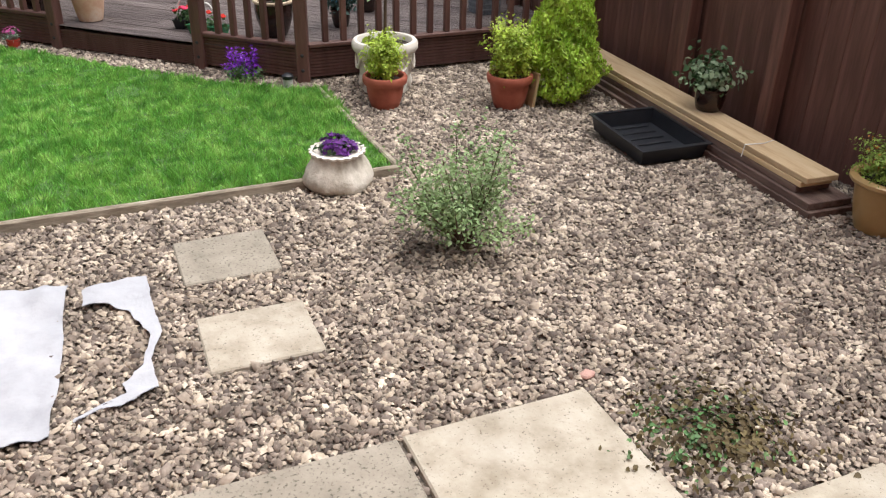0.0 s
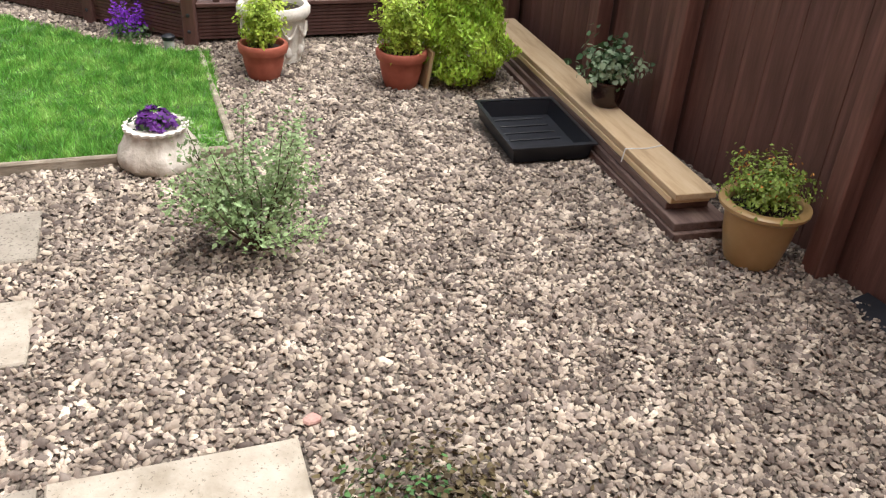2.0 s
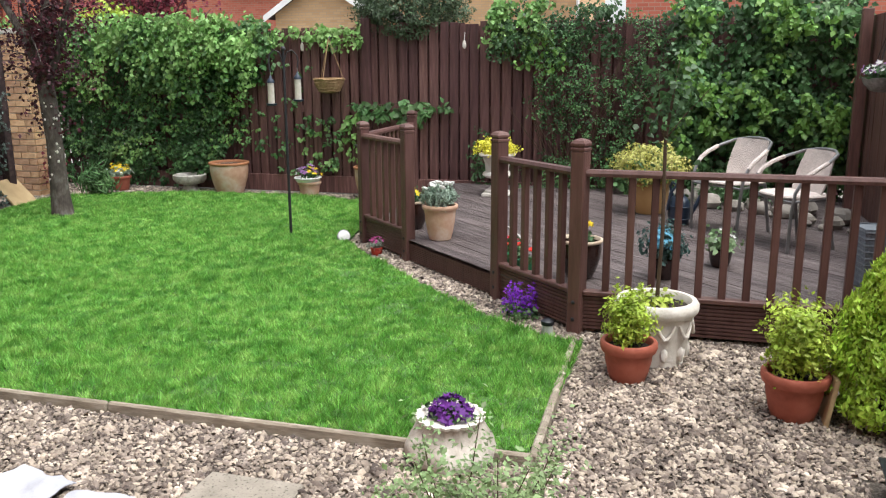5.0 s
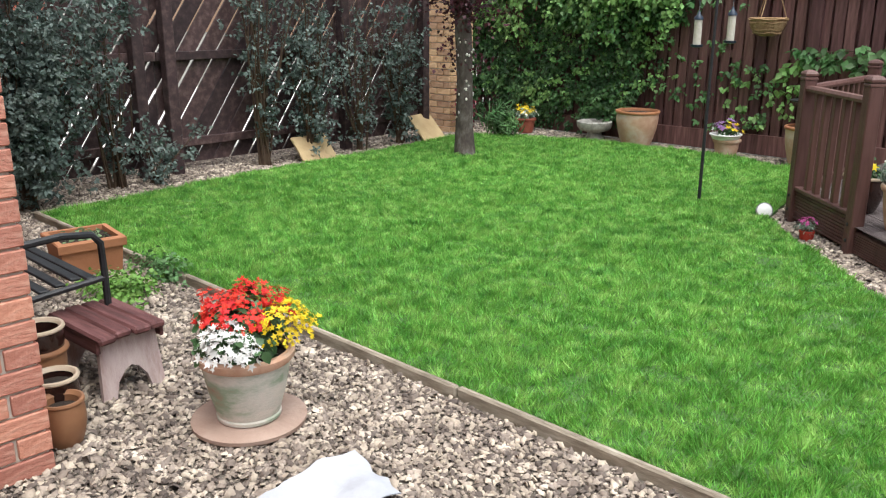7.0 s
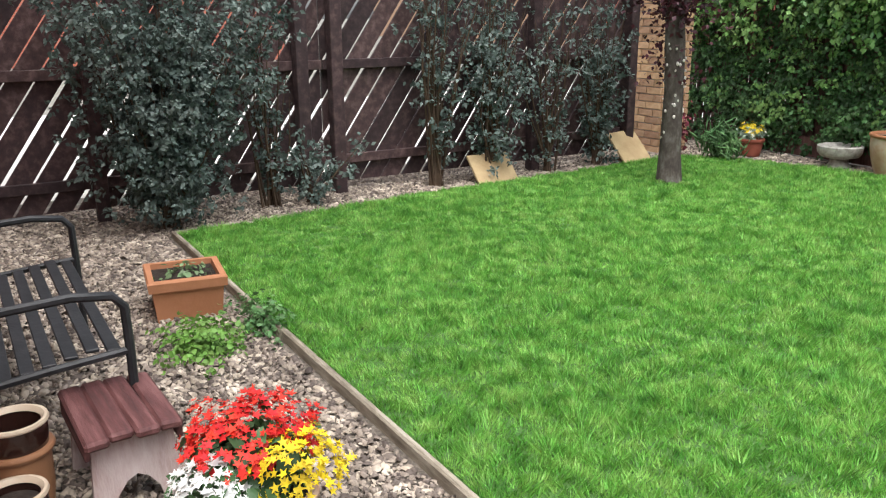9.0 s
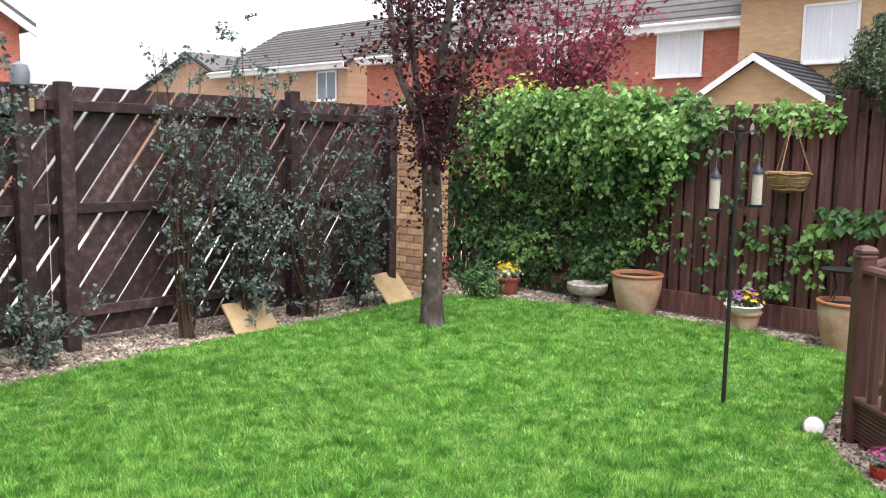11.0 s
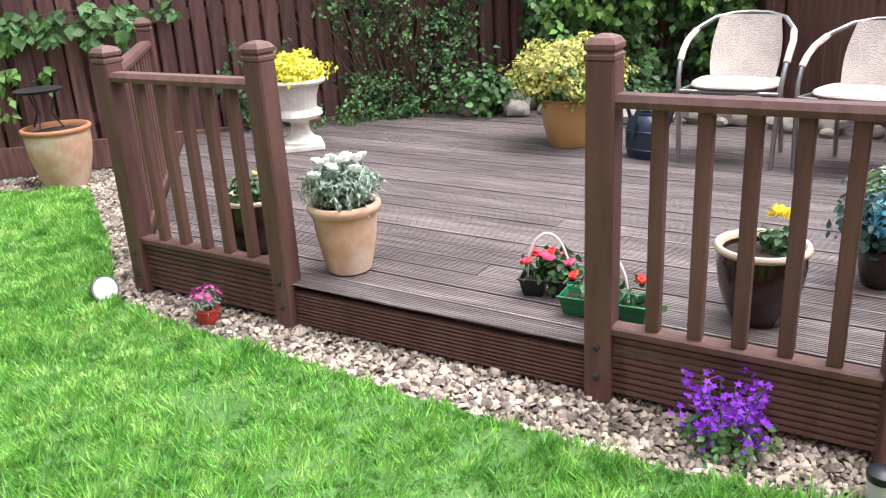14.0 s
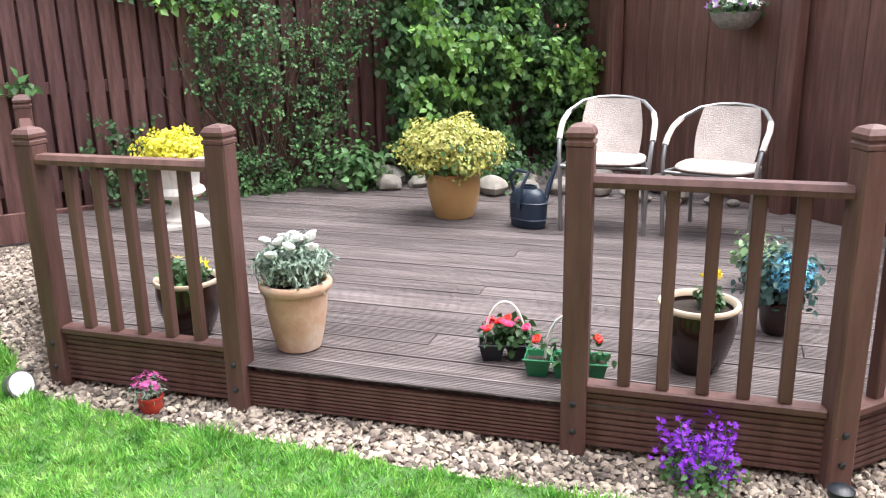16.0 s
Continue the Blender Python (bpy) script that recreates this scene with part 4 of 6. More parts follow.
# planks along the fence, seed tray, pots
for x, z, w, t, y0, y1, mt in ((1.835, 0.02, 0.27, 0.038, -1.22, 1.42, DARK_PLANK), (1.845, 0.058, 0.25, 0.036, -1.2, 1.42, DARK_PLANK), (1.840, 0.094, 0.20, 0.034, -1.08, 1.42, DARK_PLANK), (1.832, 0.126, 0.185, 0.028, -1.10, 1.4, PALE_PLANK), (1.835, 0.156, 0.185, 0.03, -1.13, 1.4, PALE_PLANK)):
    ob = part("plank", Build().box(w, y1 - y0, t, c=0.003), mt, m=pose(x, (y0 + y1) / 2 - 0.01, z, 0, 0, -4.3 + R.uniform(-0.4, 0.4)))
    tagged(ob, "pale sawn timber plank on a stack by the fence" if mt is PALE_PLANK else "dark weathered timber plank in a stack by the fence", "plank", group="stack of planks")
ob = part("string", Build().tube([(1.66, -0.68, 0.11), (1.67, -0.68, 0.173), (1.77, -0.70, 0.174), (1.86, -0.68, 0.172)], 0.003, 5), WHITE_P)
tagged(ob, "thin white string tied round the planks", "string")
tray = thing("seed_tray", "black ribbed plastic gravel tray lying on gravel", "tray", pose(1.475, -0.14, 0.012, 2, 0, -3))
rect = Matrix.Diagonal((0.29, 0.385, 1, 1)) @ pose(0, 0, 0, 0, 0, 45)
part("body", Build().lathe([(0.93, 0.002), (1.0, 0.088), (0.97, 0.088), (0.90, 0.01)], 4, rect), BLACK, tray)
part("rim", Build().lathe([(0.98, 0.084), (1.06, 0.084), (1.06, 0.092), (0.97, 0.093)], 4, rect, caps=False), BLACK, tray)
for k in range(6):
    part("rib", Build().box(0.27, 0.018, 0.008, pose(0, -0.2 + 0.08 * k, 0.014)), BLACK, tray)
pot("plant_pot", "small dark brown pot standing on the planks", pose(1.855, -0.16, 0.172), 0.084, 0.07, 0.13, GLAZE_D, 0.006, 0.02)
b = plant("variegated_ivy", "grey-green variegated ivy trailing from a pot", "plant", pose(1.855, -0.16, 0.27))
leafy(b, "foliage", 520, (0.02, 0.02, 0.09), (0.15, 0.14, 0.09), 0.03, leaf_mat("variegated_leaf", (0.16, 0.27, 0.13), (0.42, 0.50, 0.36), island=0.4), shell=0.0, rough=0.6)
leafy(b, "inner_leaves", 320, (0.02, 0.02, 0.1), (0.13, 0.13, 0.13), 0.035, IVY_D, shell=0.0, rough=0.7)
stems(b, (0, 0, -0.02), [(0.05, -0.1, 0.16), (-0.06, 0.08, 0.2), (0.02, 0.02, 0.22)], 0.003)
pot("plant_pot", "tan glazed round pot standing on gravel", pose(1.843, -1.40, 0), 0.143, 0.10, 0.262, GLAZE_T, 0.028, 0.033)
b = plant("potted_shrub", "feathery yellow-green shrub in a tan pot", "shrub", pose(1.843, -1.40, 0.235))
leafy(b, "foliage", 2600, (0, 0, 0.085), (0.155, 0.155, 0.125), 0.018, leaf_mat("feathery_leaf", (0.16, 0.26, 0.04), (0.34, 0.44, 0.10), island=0.4), shell=0.0, rough=0.4, shape=LEAFLET, shape_f=LEAFLET_F, width=0.8)
leafy(b, "tips", 120, (0, 0, 0.13), (0.14, 0.14, 0.1), 0.012, mat("orange_tip", [(0.4, 0.16, 0.03), (0.5, 0.25, 0.05)], island=0.3, bump=0), shell=0.5)
ob = part("black_membrane", Build().box(0.12, 0.4, 0.01, pose(2.055, -1.95, 0.012, 0, -14, 3)), BLACK)
tagged(ob, "strip of black weed membrane showing at the fence foot", "membrane")

# low weeds among the slabs
b = plant("weed_patch", "patch of low green weeds between paving slabs", "weeds", pose(0.222, -2.24, 0))
leafy(b, "foliage", 1100, (-0.03, 0, 0.0), (0.22, 0.18, 0.06), 0.018, IVY, shell=0.0, rough=0.6, floor=0.0)
leafy(b, "dead_leaves", 2600, (0.03, -0.02, 0.0), (0.3, 0.24, 0.06), 0.022, mat("brown_dead_leaf", [(0.06, 0.045, 0.02), (0.12, 0.09, 0.04)], island=0.4, bump=0), shell=0.0, rough=0.6, floor=0.0)
ob = part("pink_pebble", Build().rock(0.022, pose(0.018, -1.86, 0.014) @ Matrix.Diagonal((1.3, 1, 0.6, 1)), 5), PEBBLE_PINK)
tagged(ob, "pinkish broken brick pebble on the gravel", "pebble")

# ---- on the deck ----
def pot_with(label, m, r1, r0, h, material, rim=None, lip=0.016, lip_h=0.035, belly=0.0):
    return pot("plant_pot", label, m, r1, r0, h, material, lip, lip_h, rim, belly=belly)


D = DECK_Z
pot_with("pale orange terracotta pot with lime bloom on the deck", pose(-1.248, 3.115, D), 0.125, 0.085, 0.275, TERRA_P)
b = plant("dianthus", "silver-leaved plant with white flowers in a terracotta pot", "flowers", pose(-1.248, 3.115, D + 0.25))
leafy(b, "foliage", 1500, (0, 0, 0.075), (0.14, 0.14, 0.10), 0.055, SILVER, shell=0.0, rough=0.2, shape=BLADE, shape_f=BLADE_F, droop=-0.9, floor=0.01)
for k in range(15):
    a, r = 2.4 * k, 0.03 + 0.0075 * k
    if k in (6, 9, 13):
        continue
    flower = Build().lathe([(0.005, -0.012), (0.018, -0.004), (0.025, 0.004), (0.022, 0.011), (0.014, 0.012), (0.009, 0.016), (0.002, 0.015)], 18, wave=lambda t, z: 1 + 0.13 * math.sin(6 * t + 90 * z))
    part("flower", flower, P_WHITE, b, m=pose(r * math.cos(a), r * math.sin(a), 0.182 - 2.2 * r * r + 0.01 * (k % 3), R.uniform(-25, 25) - 15, R.uniform(-25, 25), 0))
pot_with("dark brown glazed pot with a cream rim on the deck", pose(-1.59, 3.475, D), 0.125, 0.08, 0.24, GLAZE_D, CREAM, 0.008, 0.018, 0.012)
b = plant("marigolds", "young marigolds with yellow and orange flowers", "flowers", pose(-1.59, 3.475, D + 0.2))
leafy(b, "foliage", 420, (0, 0, 0.05), (0.09, 0.09, 0.08), 0.03, IVY_D, shell=0.0)
blossom(b, "petals", 16, (0, 0, 0.07), (0.085, 0.085, 0.08), 0.04, P_YELLOW, top=0.3)
pot_with("large dark brown glazed pot with a broad cream rim", pose(-0.062, 2.21, D), 0.132, 0.08, 0.255, GLAZE_D, CREAM, 0.012, 0.02, 0.012)
b = plant("marigold", "single yellow marigold in a dark glazed pot", "flowers", pose(-0.02, 2.20, D + 0.2))
leafy(b, "foliage", 260, (0, 0, 0.05), (0.045, 0.045, 0.06), 0.026, IVY_D, shell=0.0)
blossom(b, "petals", 60, (0, 0, 0.15), (0.026, 0.026, 0.016), 0.03, P_YELLOW, top=-0.5)
pot_with("small dark brown glazed pot on the deck", pose(0.455, 2.31, D), 0.072, 0.052, 0.14, GLAZE_D, None, 0.006, 0.016)
b = plant("blue_hydrangea", "blue-flowered plant with blue-green leaves in a small pot", "flowers", pose(0.455, 2.31, D + 0.11))
leafy(b, "foliage", 1100, (0, 0, 0.12), (0.15, 0.15, 0.15), 0.03, BLUELEAF, shell=0.1, rough=0.25, width=0.8)
blossom(b, "petals", 280, (-0.02, -0.07, 0.15), (0.075, 0.075, 0.085), 0.03, P_BLUE, top=-0.6)
stems(b, (0, 0, 0), [(0.12, 0.02, 0.15), (-0.13, 0, 0.16), (0.02, 0.1, 0.18), (0, -0.1, 0.16)], 0.004, STEM)
pot_with("small brown pot with a pale leafy plant on the deck", pose(0.81, 2.74, D), 0.075, 0.055, 0.12, GLAZE_D, None, 0.006, 0.016)
b = plant("potted_plant", "small pale green plant with cream flowers in a pot", "plant", pose(0.81, 2.74, D + 0.1))
leafy(b, "foliage", 220, (0, 0, 0.07), (0.11, 0.11, 0.09), 0.04, ROSELEAF, shell=0.0)
blossom(b, "petals", 24, (0, 0, 0.08), (0.1, 0.1, 0.08), 0.03, P_WHITE)
w = thing("wicker_planter", "tall grey woven square planter on the deck", "planter", pose(1.68, 2.40, D, 0, 0, 8))
part("body", Build().lathe([(0.12, 0), (0.125, 0.01), (0.165, 0.38), (0.15, 0.38), (0.115, 0.03)], 4, pose(0, 0, 0, 0, 0, 45)), mat("grey_weave", [(0.10, 0.12, 0.14), (0.2, 0.22, 0.25)], scale=50, bump=0.7, bscale=110), w)
for k in range(9):
    r = 0.126 + 0.039 * k / 9
    part("weave_band", Build().lathe([(r, 0.03 + 0.04 * k), (r + 0.006, 0.04 + 0.04 * k), (r + 0.002, 0.052 + 0.04 * k)], 4, pose(0, 0, 0, 0, 0, 45)), mat("grey_band", [(0.12, 0.14, 0.16), (0.2, 0.22, 0.24)], scale=50, bump=0.4) if k == 0 else bpy.data.materials["grey_band"], w)
part("soil", Build().lathe([(0.148, 0.34), (0.14, 0.35), (0.01, 0.355)], 4, pose(0, 0, 0, 0, 0, 45)), SOIL, w)


def flower_punnet(x, y, turn, label, plastic, cells, petals, blooms):
    """A plastic carry tray of bedding plants with a hoop handle."""
    ob = thing("carry_tray", label, "flower tray", pose(x, y, D, 0, 0, turn), "carry trays of bedding plants")
    half = (cells - 1) * 0.049
    for k in range(cells):
        part("cell", Build().lathe([(0.044, 0), (0.047, 0.004), (0.067, 0.07), (0.062, 0.07), (0.042, 0.008)], 4, pose(k * 0.098 - half, 0, 0, 0, 0, 45)), plastic, ob)
        part("soil", Build().lathe([(0.06, 0.045), (0.058, 0.05), (0.004, 0.053)], 4, pose(k * 0.098 - half, 0, 0, 0, 0, 45)), SOIL, ob)
    for s in (-1, 1):
        part("rim", Build().box(0.098 * cells + 0.008, 0.008, 0.006, pose(0, s * 0.053, 0.07), c=0.002), plastic, ob)
    pts = [(0.075 * math.cos(a), 0, 0.06 + 0.165 * math.sin(a)) for a in [math.pi * k / 12 for k in range(13)]]
    part("handle", Build().tube(pts, 0.005, 6), WHITE_P, ob)
    fl = plant("bedding_flowers", "bright bedding plants with glossy leaves in a carry tray", "flowers", pose(x, y, D + 0.06, 0, 0, turn))
    leafy(fl, "foliage", 30 * blooms, (0.03, 0, 0.035), (half + 0.05, 0.07, 0.06), 0.03, IVY_D, shell=0.0, rough=0.4)
    for k in range(blooms):
        u = R.uniform(-1, 1)
        rose = Build().lathe([(0.003, -0.006), (0.013, 0), (0.021, 0.006), (0.016, 0.012), (0.007, 0.009), (0.002, 0.013)], 10, wave=lambda t, z: 1 + 0.12 * math.sin(4 * t))
        part("flower", rose, petals if k % 3 else P_RED, fl, m=pose(u * (half + 0.03), R.uniform(-0.05, 0.04), 0.095 - 0.03 * abs(u), R.uniform(-35, 35), R.uniform(-35, 35), 0))


P_CERISE = petal("cerise_petal", (0.78, 0.05, 0.16))
flower_punnet(-0.61, 2.62, -30, "dark plastic carry tray of pink and red bedding plants", BLACK, 2, P_CERISE, 10)
flower_punnet(-0.50, 2.385, -40, "green plastic carry tray with a white hoop handle", GREEN_P, 3, P_RED, 3)

# golden shrub in a mustard pot
pot_with("mustard-yellow glazed pot on the deck", pose(0.27, 4.70, D), 0.165, 0.12, 0.29, GLAZE_G, None, 0.010, 0.02, 0.012)
b = plant("golden_shrub", "rounded golden variegated shrub in a mustard pot", "shrub", pose(0.27, 4.70, D + 0.25))
leafy(b, "foliage", 6500, (0, 0, 0.18), (0.325, 0.325, 0.20), 0.025, GOLD, shell=0.35, rough=0.2, floor=0.0)
leafy(b, "inner_leaves", 1100, (0, 0, 0.15), (0.3, 0.3, 0.18), 0.036, IVY, shell=0.0, rough=0.2, floor=0.0)
stems(b, (0, 0, 0), [(0.2, 0, 0.2), (-0.2, 0.05, 0.22), (0, 0.2, 0.25), (0.02, -0.2, 0.2)], 0.008)

# watering can
c = thing("watering_can", "dark blue plastic watering can on the deck", "watering can", pose(0.53, 4.24, D, 0, 0, 20))
oval = Matrix.Diagonal((0.8, 1.15, 1, 1))
part("body", Build().lathe([(0.085, 0), (0.097, 0.01), (0.105, 0.06), (0.108, 0.13), (0.10, 0.19), (0.075, 0.225), (0.05, 0.235), (0.048, 0.25), (0.04, 0.25), (0.04, 0.2)], 30, oval), NAVY, c, smooth=True)
for z in (0.05, 0.15):
    part("ridge", Build().lathe([(0.106, z), (0.112, z + 0.005), (0.106, z + 0.01)], 30, oval), NAVY, c, smooth=True)
part("handle", Build().tube([(-0.02, 0.09, 0.2), (-0.05, 0.10, 0.3), (-0.05, 0.05, 0.345), (-0.04, -0.03, 0.335), (-0.09, -0.02, 0.26), (-0.1, 0.0, 0.12)], 0.011, 8), NAVY, c, smooth=True)
part("spout", Build().tube([(0.07, -0.02, 0.05), (0.14, -0.03, 0.17), (0.20, -0.04, 0.32), (0.23, -0.045, 0.36)], [0.024, 0.018, 0.013, 0.018], 10), NAVY, c, smooth=True)

# bistro chairs
def bistro_chair(m, label):
    ch = thing("bistro_chair", label, "chair", m, "bistro chairs on the deck")
    loop = [(-0.235, 0, 0.0), (-0.245, 0.0, 0.3), (-0.255, 0.01, 0.47), (-0.262, 0.06, 0.57), (-0.262, 0.16, 0.645), (-0.24, 0.28, 0.70), (-0.18, 0.385, 0.745), (-0.09, 0.435, 0.765), (0, 0.445, 0.77)]
    loop += [(-x, y, z) for x, y, z in loop[-2::-1]]
    part("arm_frame", Build().tube(loop, 0.0125, 8), STEEL, ch, smooth=True)
    for s in (-1, 1):
        part("arm_wrap", Build().tube([(s * 0.262, 0.05, 0.555), (s * 0.263, 0.10, 0.607), (s * 0.262, 0.17, 0.65), (s * 0.245, 0.26, 0.692)], 0.017, 8), WICKER, ch, smooth=True)
        part("rear_leg", Build().tube([(s * 0.19, 0.33, 0.42), (s * 0.205, 0.40, 0.0)], 0.0125, 8), STEEL, ch, smooth=True)
        part("seat_rail", Build().tube([(s * 0.245, 0.0, 0.40), (s * 0.215, 0.18, 0.405), (s * 0.19, 0.34, 0.41)], 0.010, 7), STEEL, ch)
    part("front_rail", Build().tube([(-0.245, 0, 0.40), (0.245, 0, 0.40)], 0.010, 7), STEEL, ch)
    seat = Build().lathe([(0.20, 0.412), (0.225, 0.416), (0.232, 0.425), (0.225, 0.436), (0.15, 0.433), (0.02, 0.428)], 40, pose(0, 0.18, 0) @ Matrix.Diagonal((1.0, 0.95, 1, 1)), wave=lambda a, z: 1 + 0.06 * math.cos(4 * a + math.pi))
    part("seat", seat, WICKER, ch, smooth=True)
    vs, fs = [], []
    for j in range(9):
        v = j / 8
        half = 0.165 + 0.02 * math.sin(math.pi * v) - 0.012 * v
        for i in range(11):
            u = -1 + i / 5
            vs.append((half * u, 0.335 + 0.10 * v - 0.055 * u * u, 0.425 + 0.335 * v))
    n = len(vs)
    vs += [(x, y + 0.012, z) for x, y, z in vs]
    for j in range(8):
        for i in range(10):
            a = j * 11 + i
            fs += [(a, a + 1, a + 12, a + 11), (n + a, n + a + 11, n + a + 12, n + a + 1)]
    for j in range(8):
        fs += [(j * 11, (j + 1) * 11, n + (j + 1) * 11, n + j * 11), (j * 11 + 10, n + j * 11 + 10, n + (j + 1) * 11 + 10, (j + 1) * 11 + 10)]
    part("backrest", Build().add(vs, fs), WICKER, ch, smooth=True)
    return ch


chair = bistro_chair(pose(0.80, 3.885, D, 0, 0, -45) @ Matrix.Diagonal((1, 1, 0.96, 1)), "beige wicker and grey tube bistro chair on the deck")
copy_thing(chair, pose(1.17, 3.455, D, 0, 0, -61) @ Matrix.Diagonal((1, 1, 0.96, 1)))

# classical urn with golden plant
u = thing("pedestal_urn", "white fluted cast-stone pedestal urn on the deck", "urn", pose(-1.285, 5.36, D))
part("plinth", Build().box(0.27, 0.27, 0.035, pose(0, 0, 0.0175), c=0.006), CAST, u)
part("foot", Build().lathe([(0.125, 0.035), (0.125, 0.055), (0.085, 0.075), (0.06, 0.11), (0.055, 0.16), (0.075, 0.18)], 32), CAST, u, smooth=True)
part("bowl", Build().lathe([(0.06, 0.178), (0.12, 0.19), (0.148, 0.215), (0.14, 0.24), (0.118, 0.255), (0.125, 0.33), (0.15, 0.40), (0.13, 0.40)], 96, wave=lambda a, z: 1 + (0.035 * abs(math.sin(12 * a)) if z < 0.25 else 0.012 * math.sin(24 * a))), CAST, u, smooth=True)
part("rim", Build().lathe([(0.145, 0.395), (0.185, 0.41), (0.192, 0.425), (0.185, 0.437), (0.15, 0.437), (0.13, 0.41)], 40), CAST, u, smooth=True)
part("soil", Build().lathe([(0.145, 0.405), (0.14, 0.42), (0.01, 0.425)], 24), SOIL, u, smooth=True)
b = plant("golden_sedum", "bright yellow-leaved plant filling a white urn", "plant", pose(-1.285, 5.36, D + 0.42))
leafy(b, "foliage", 3200, (0, 0, 0.07), (0.21, 0.21, 0.115), 0.024, leaf_mat("yellow_sedum_leaf", (0.58, 0.56, 0.04), (0.86, 0.80, 0.12), island=0.3), shell=0.0, rough=0.3, floor=0.0)

# rockery stones in the back corner
k = 0
for x, y, r in ((-0.05, 5.86, 0.09), (0.25, 5.69, 0.10), (0.47, 5.64, 0.08), (0.62, 5.45, 0.11), (0.82, 5.16, 0.12), (1.02, 5.02, 0.09), (1.22, 4.9, 0.10), (1.42, 4.74, 0.11), (1.56, 4.52, 0.08), (1.74, 4.3, 0.10), (1.88, 4.1, 0.06), (0.33, 5.88, 0.13), (0.75, 5.7, 0.14), (1.2, 5.3, 0.08), (1.6, 4.95, 0.13), (1.55, 4.4, 0.05), (1.3, 4.75, 0.05), (1.66, 4.22, 0.045), (0.52, 5.5, 0.045), (1.95, 4.0, 0.04), (1.85, 4.55, 0.12)):
    k += 1
    ob = part("rock", Build().rock(r * 0.86, Matrix.Diagonal((1.25, 1, 0.75, 1)), k), ROCK, smooth=True, m=pose(x, y, D + r * 0.47, 0, 0, R.uniform(0, 180)))
    tagged(ob, "rounded grey-beige rockery stone at the deck's edge", "rock", group="rockery stones")

# ---- climbers and shrubs on the back fence ----
BY = BACK_Y - 0.03


def sprays(count, area, per, reach, hang=0.0, lift=0.0):
    """Shoots of leaves: count shoots rooted over area(n), each with per leaves strung along it and out from the fence."""
    p = area(count)
    n = len(p)
    way = np.column_stack([NR.normal(0, 0.5, n), -np.abs(NR.normal(0.35, 0.3, n)), NR.normal(lift, 0.5, n) - hang])
    way = unit(way) * (reach * NR.uniform(0.4, 1.3, n))[:, None]
    u = NR.random((n, per, 1))
    q = p[:, None] + way[:, None] * u + NR.normal(0, reach * 0.11, (n, per, 3))
    q[:, :, 2] -= (hang + 0.25) * reach * u[:, :, 0] ** 2
    return q.reshape(-1, 3)


def over(x0, x1, z0, z1, y, depth, keep=None, seed=1):
    """Roots over a stretch of fence, gathered into lumps, as far as keep(x, z) goes."""
    def area(n):
        x, z = NR.uniform(x0, x1, n * 2), NR.uniform(z0, z1, n * 2)
        flat = np.column_stack([x, z])
        q = soft_noise(flat, 6, seed) + 0.7 * soft_noise(flat, 15, seed + 40)
        ok = NR.random(len(x)) < np.clip(0.55 + 0.4 * q, 0.04, 1)
        if keep is not None:
            ok &= keep(x, z, q)
        x, z, q = x[ok][:n], z[ok][:n], q[ok][:n]
        return np.column_stack([x, y - depth * np.clip(0.45 + 0.35 * q, 0, 1.1), z])
    return area


def creeper(name, label, category, layers):
    ob = thing(name, label, category)
    for pts, size, material, droop in layers:
        part("foliage", leaves("foliage", pts, np.tile((0, -0.9, 0.45), (len(pts), 1)), size, LEAFLET, LEAFLET_F, 0.55, droop), material, ob)
    return ob


def hedge_edge(x, z, q):
    """Where the hedge ends towards the deck, ragged."""
    lim = np.interp(z, [0, 0.45, 0.8, 1.0, 1.15, 1.4, 1.8, 2.1], [-5.6, -4.9, -4.35, -4.6, -4.8, -4.25, -4.3, -4.15])
    return x < lim + 0.16 * q


def fringe(x, z, q):
    """The bright overhang: a ragged lower edge."""
    return z > 1.62 - 0.22 * soft_noise(np.column_stack([x, x * 0]), 5, 77) - 0.12 * q


IVY_BRIGHT = leaf_mat("bright_ivy_leaf", (0.13, 0.27, 0.07), (0.21, 0.385, 0.11), (0.30, 0.47, 0.15), island=0.35)
strand = []
for k in range(26):
    x0, top, drop = R.uniform(-7.3, -4.3), R.uniform(1.55, 1.85), R.uniform(0.15, 0.55)
    for n in range(int(drop * 110)):
        u = R.random()
        strand.append((x0 + R.gauss(0, 0.035) + 0.05 * u, BY - 0.32 + R.gauss(0, 0.04), top - drop * u))
# the hedge's deep shade is put into colour: darkest leaves behind, brighter in front
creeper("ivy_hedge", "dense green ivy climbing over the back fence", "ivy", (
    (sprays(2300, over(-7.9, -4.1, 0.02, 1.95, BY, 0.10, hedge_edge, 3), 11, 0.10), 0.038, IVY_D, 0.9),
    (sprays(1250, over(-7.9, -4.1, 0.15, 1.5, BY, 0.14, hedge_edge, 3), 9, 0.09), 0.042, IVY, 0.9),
    (sprays(300, over(-7.9, -4.1, 0.35, 1.3, BY, 0.22, hedge_edge, 8), 7, 0.09), 0.043, IVY_BRIGHT, 0.8)))
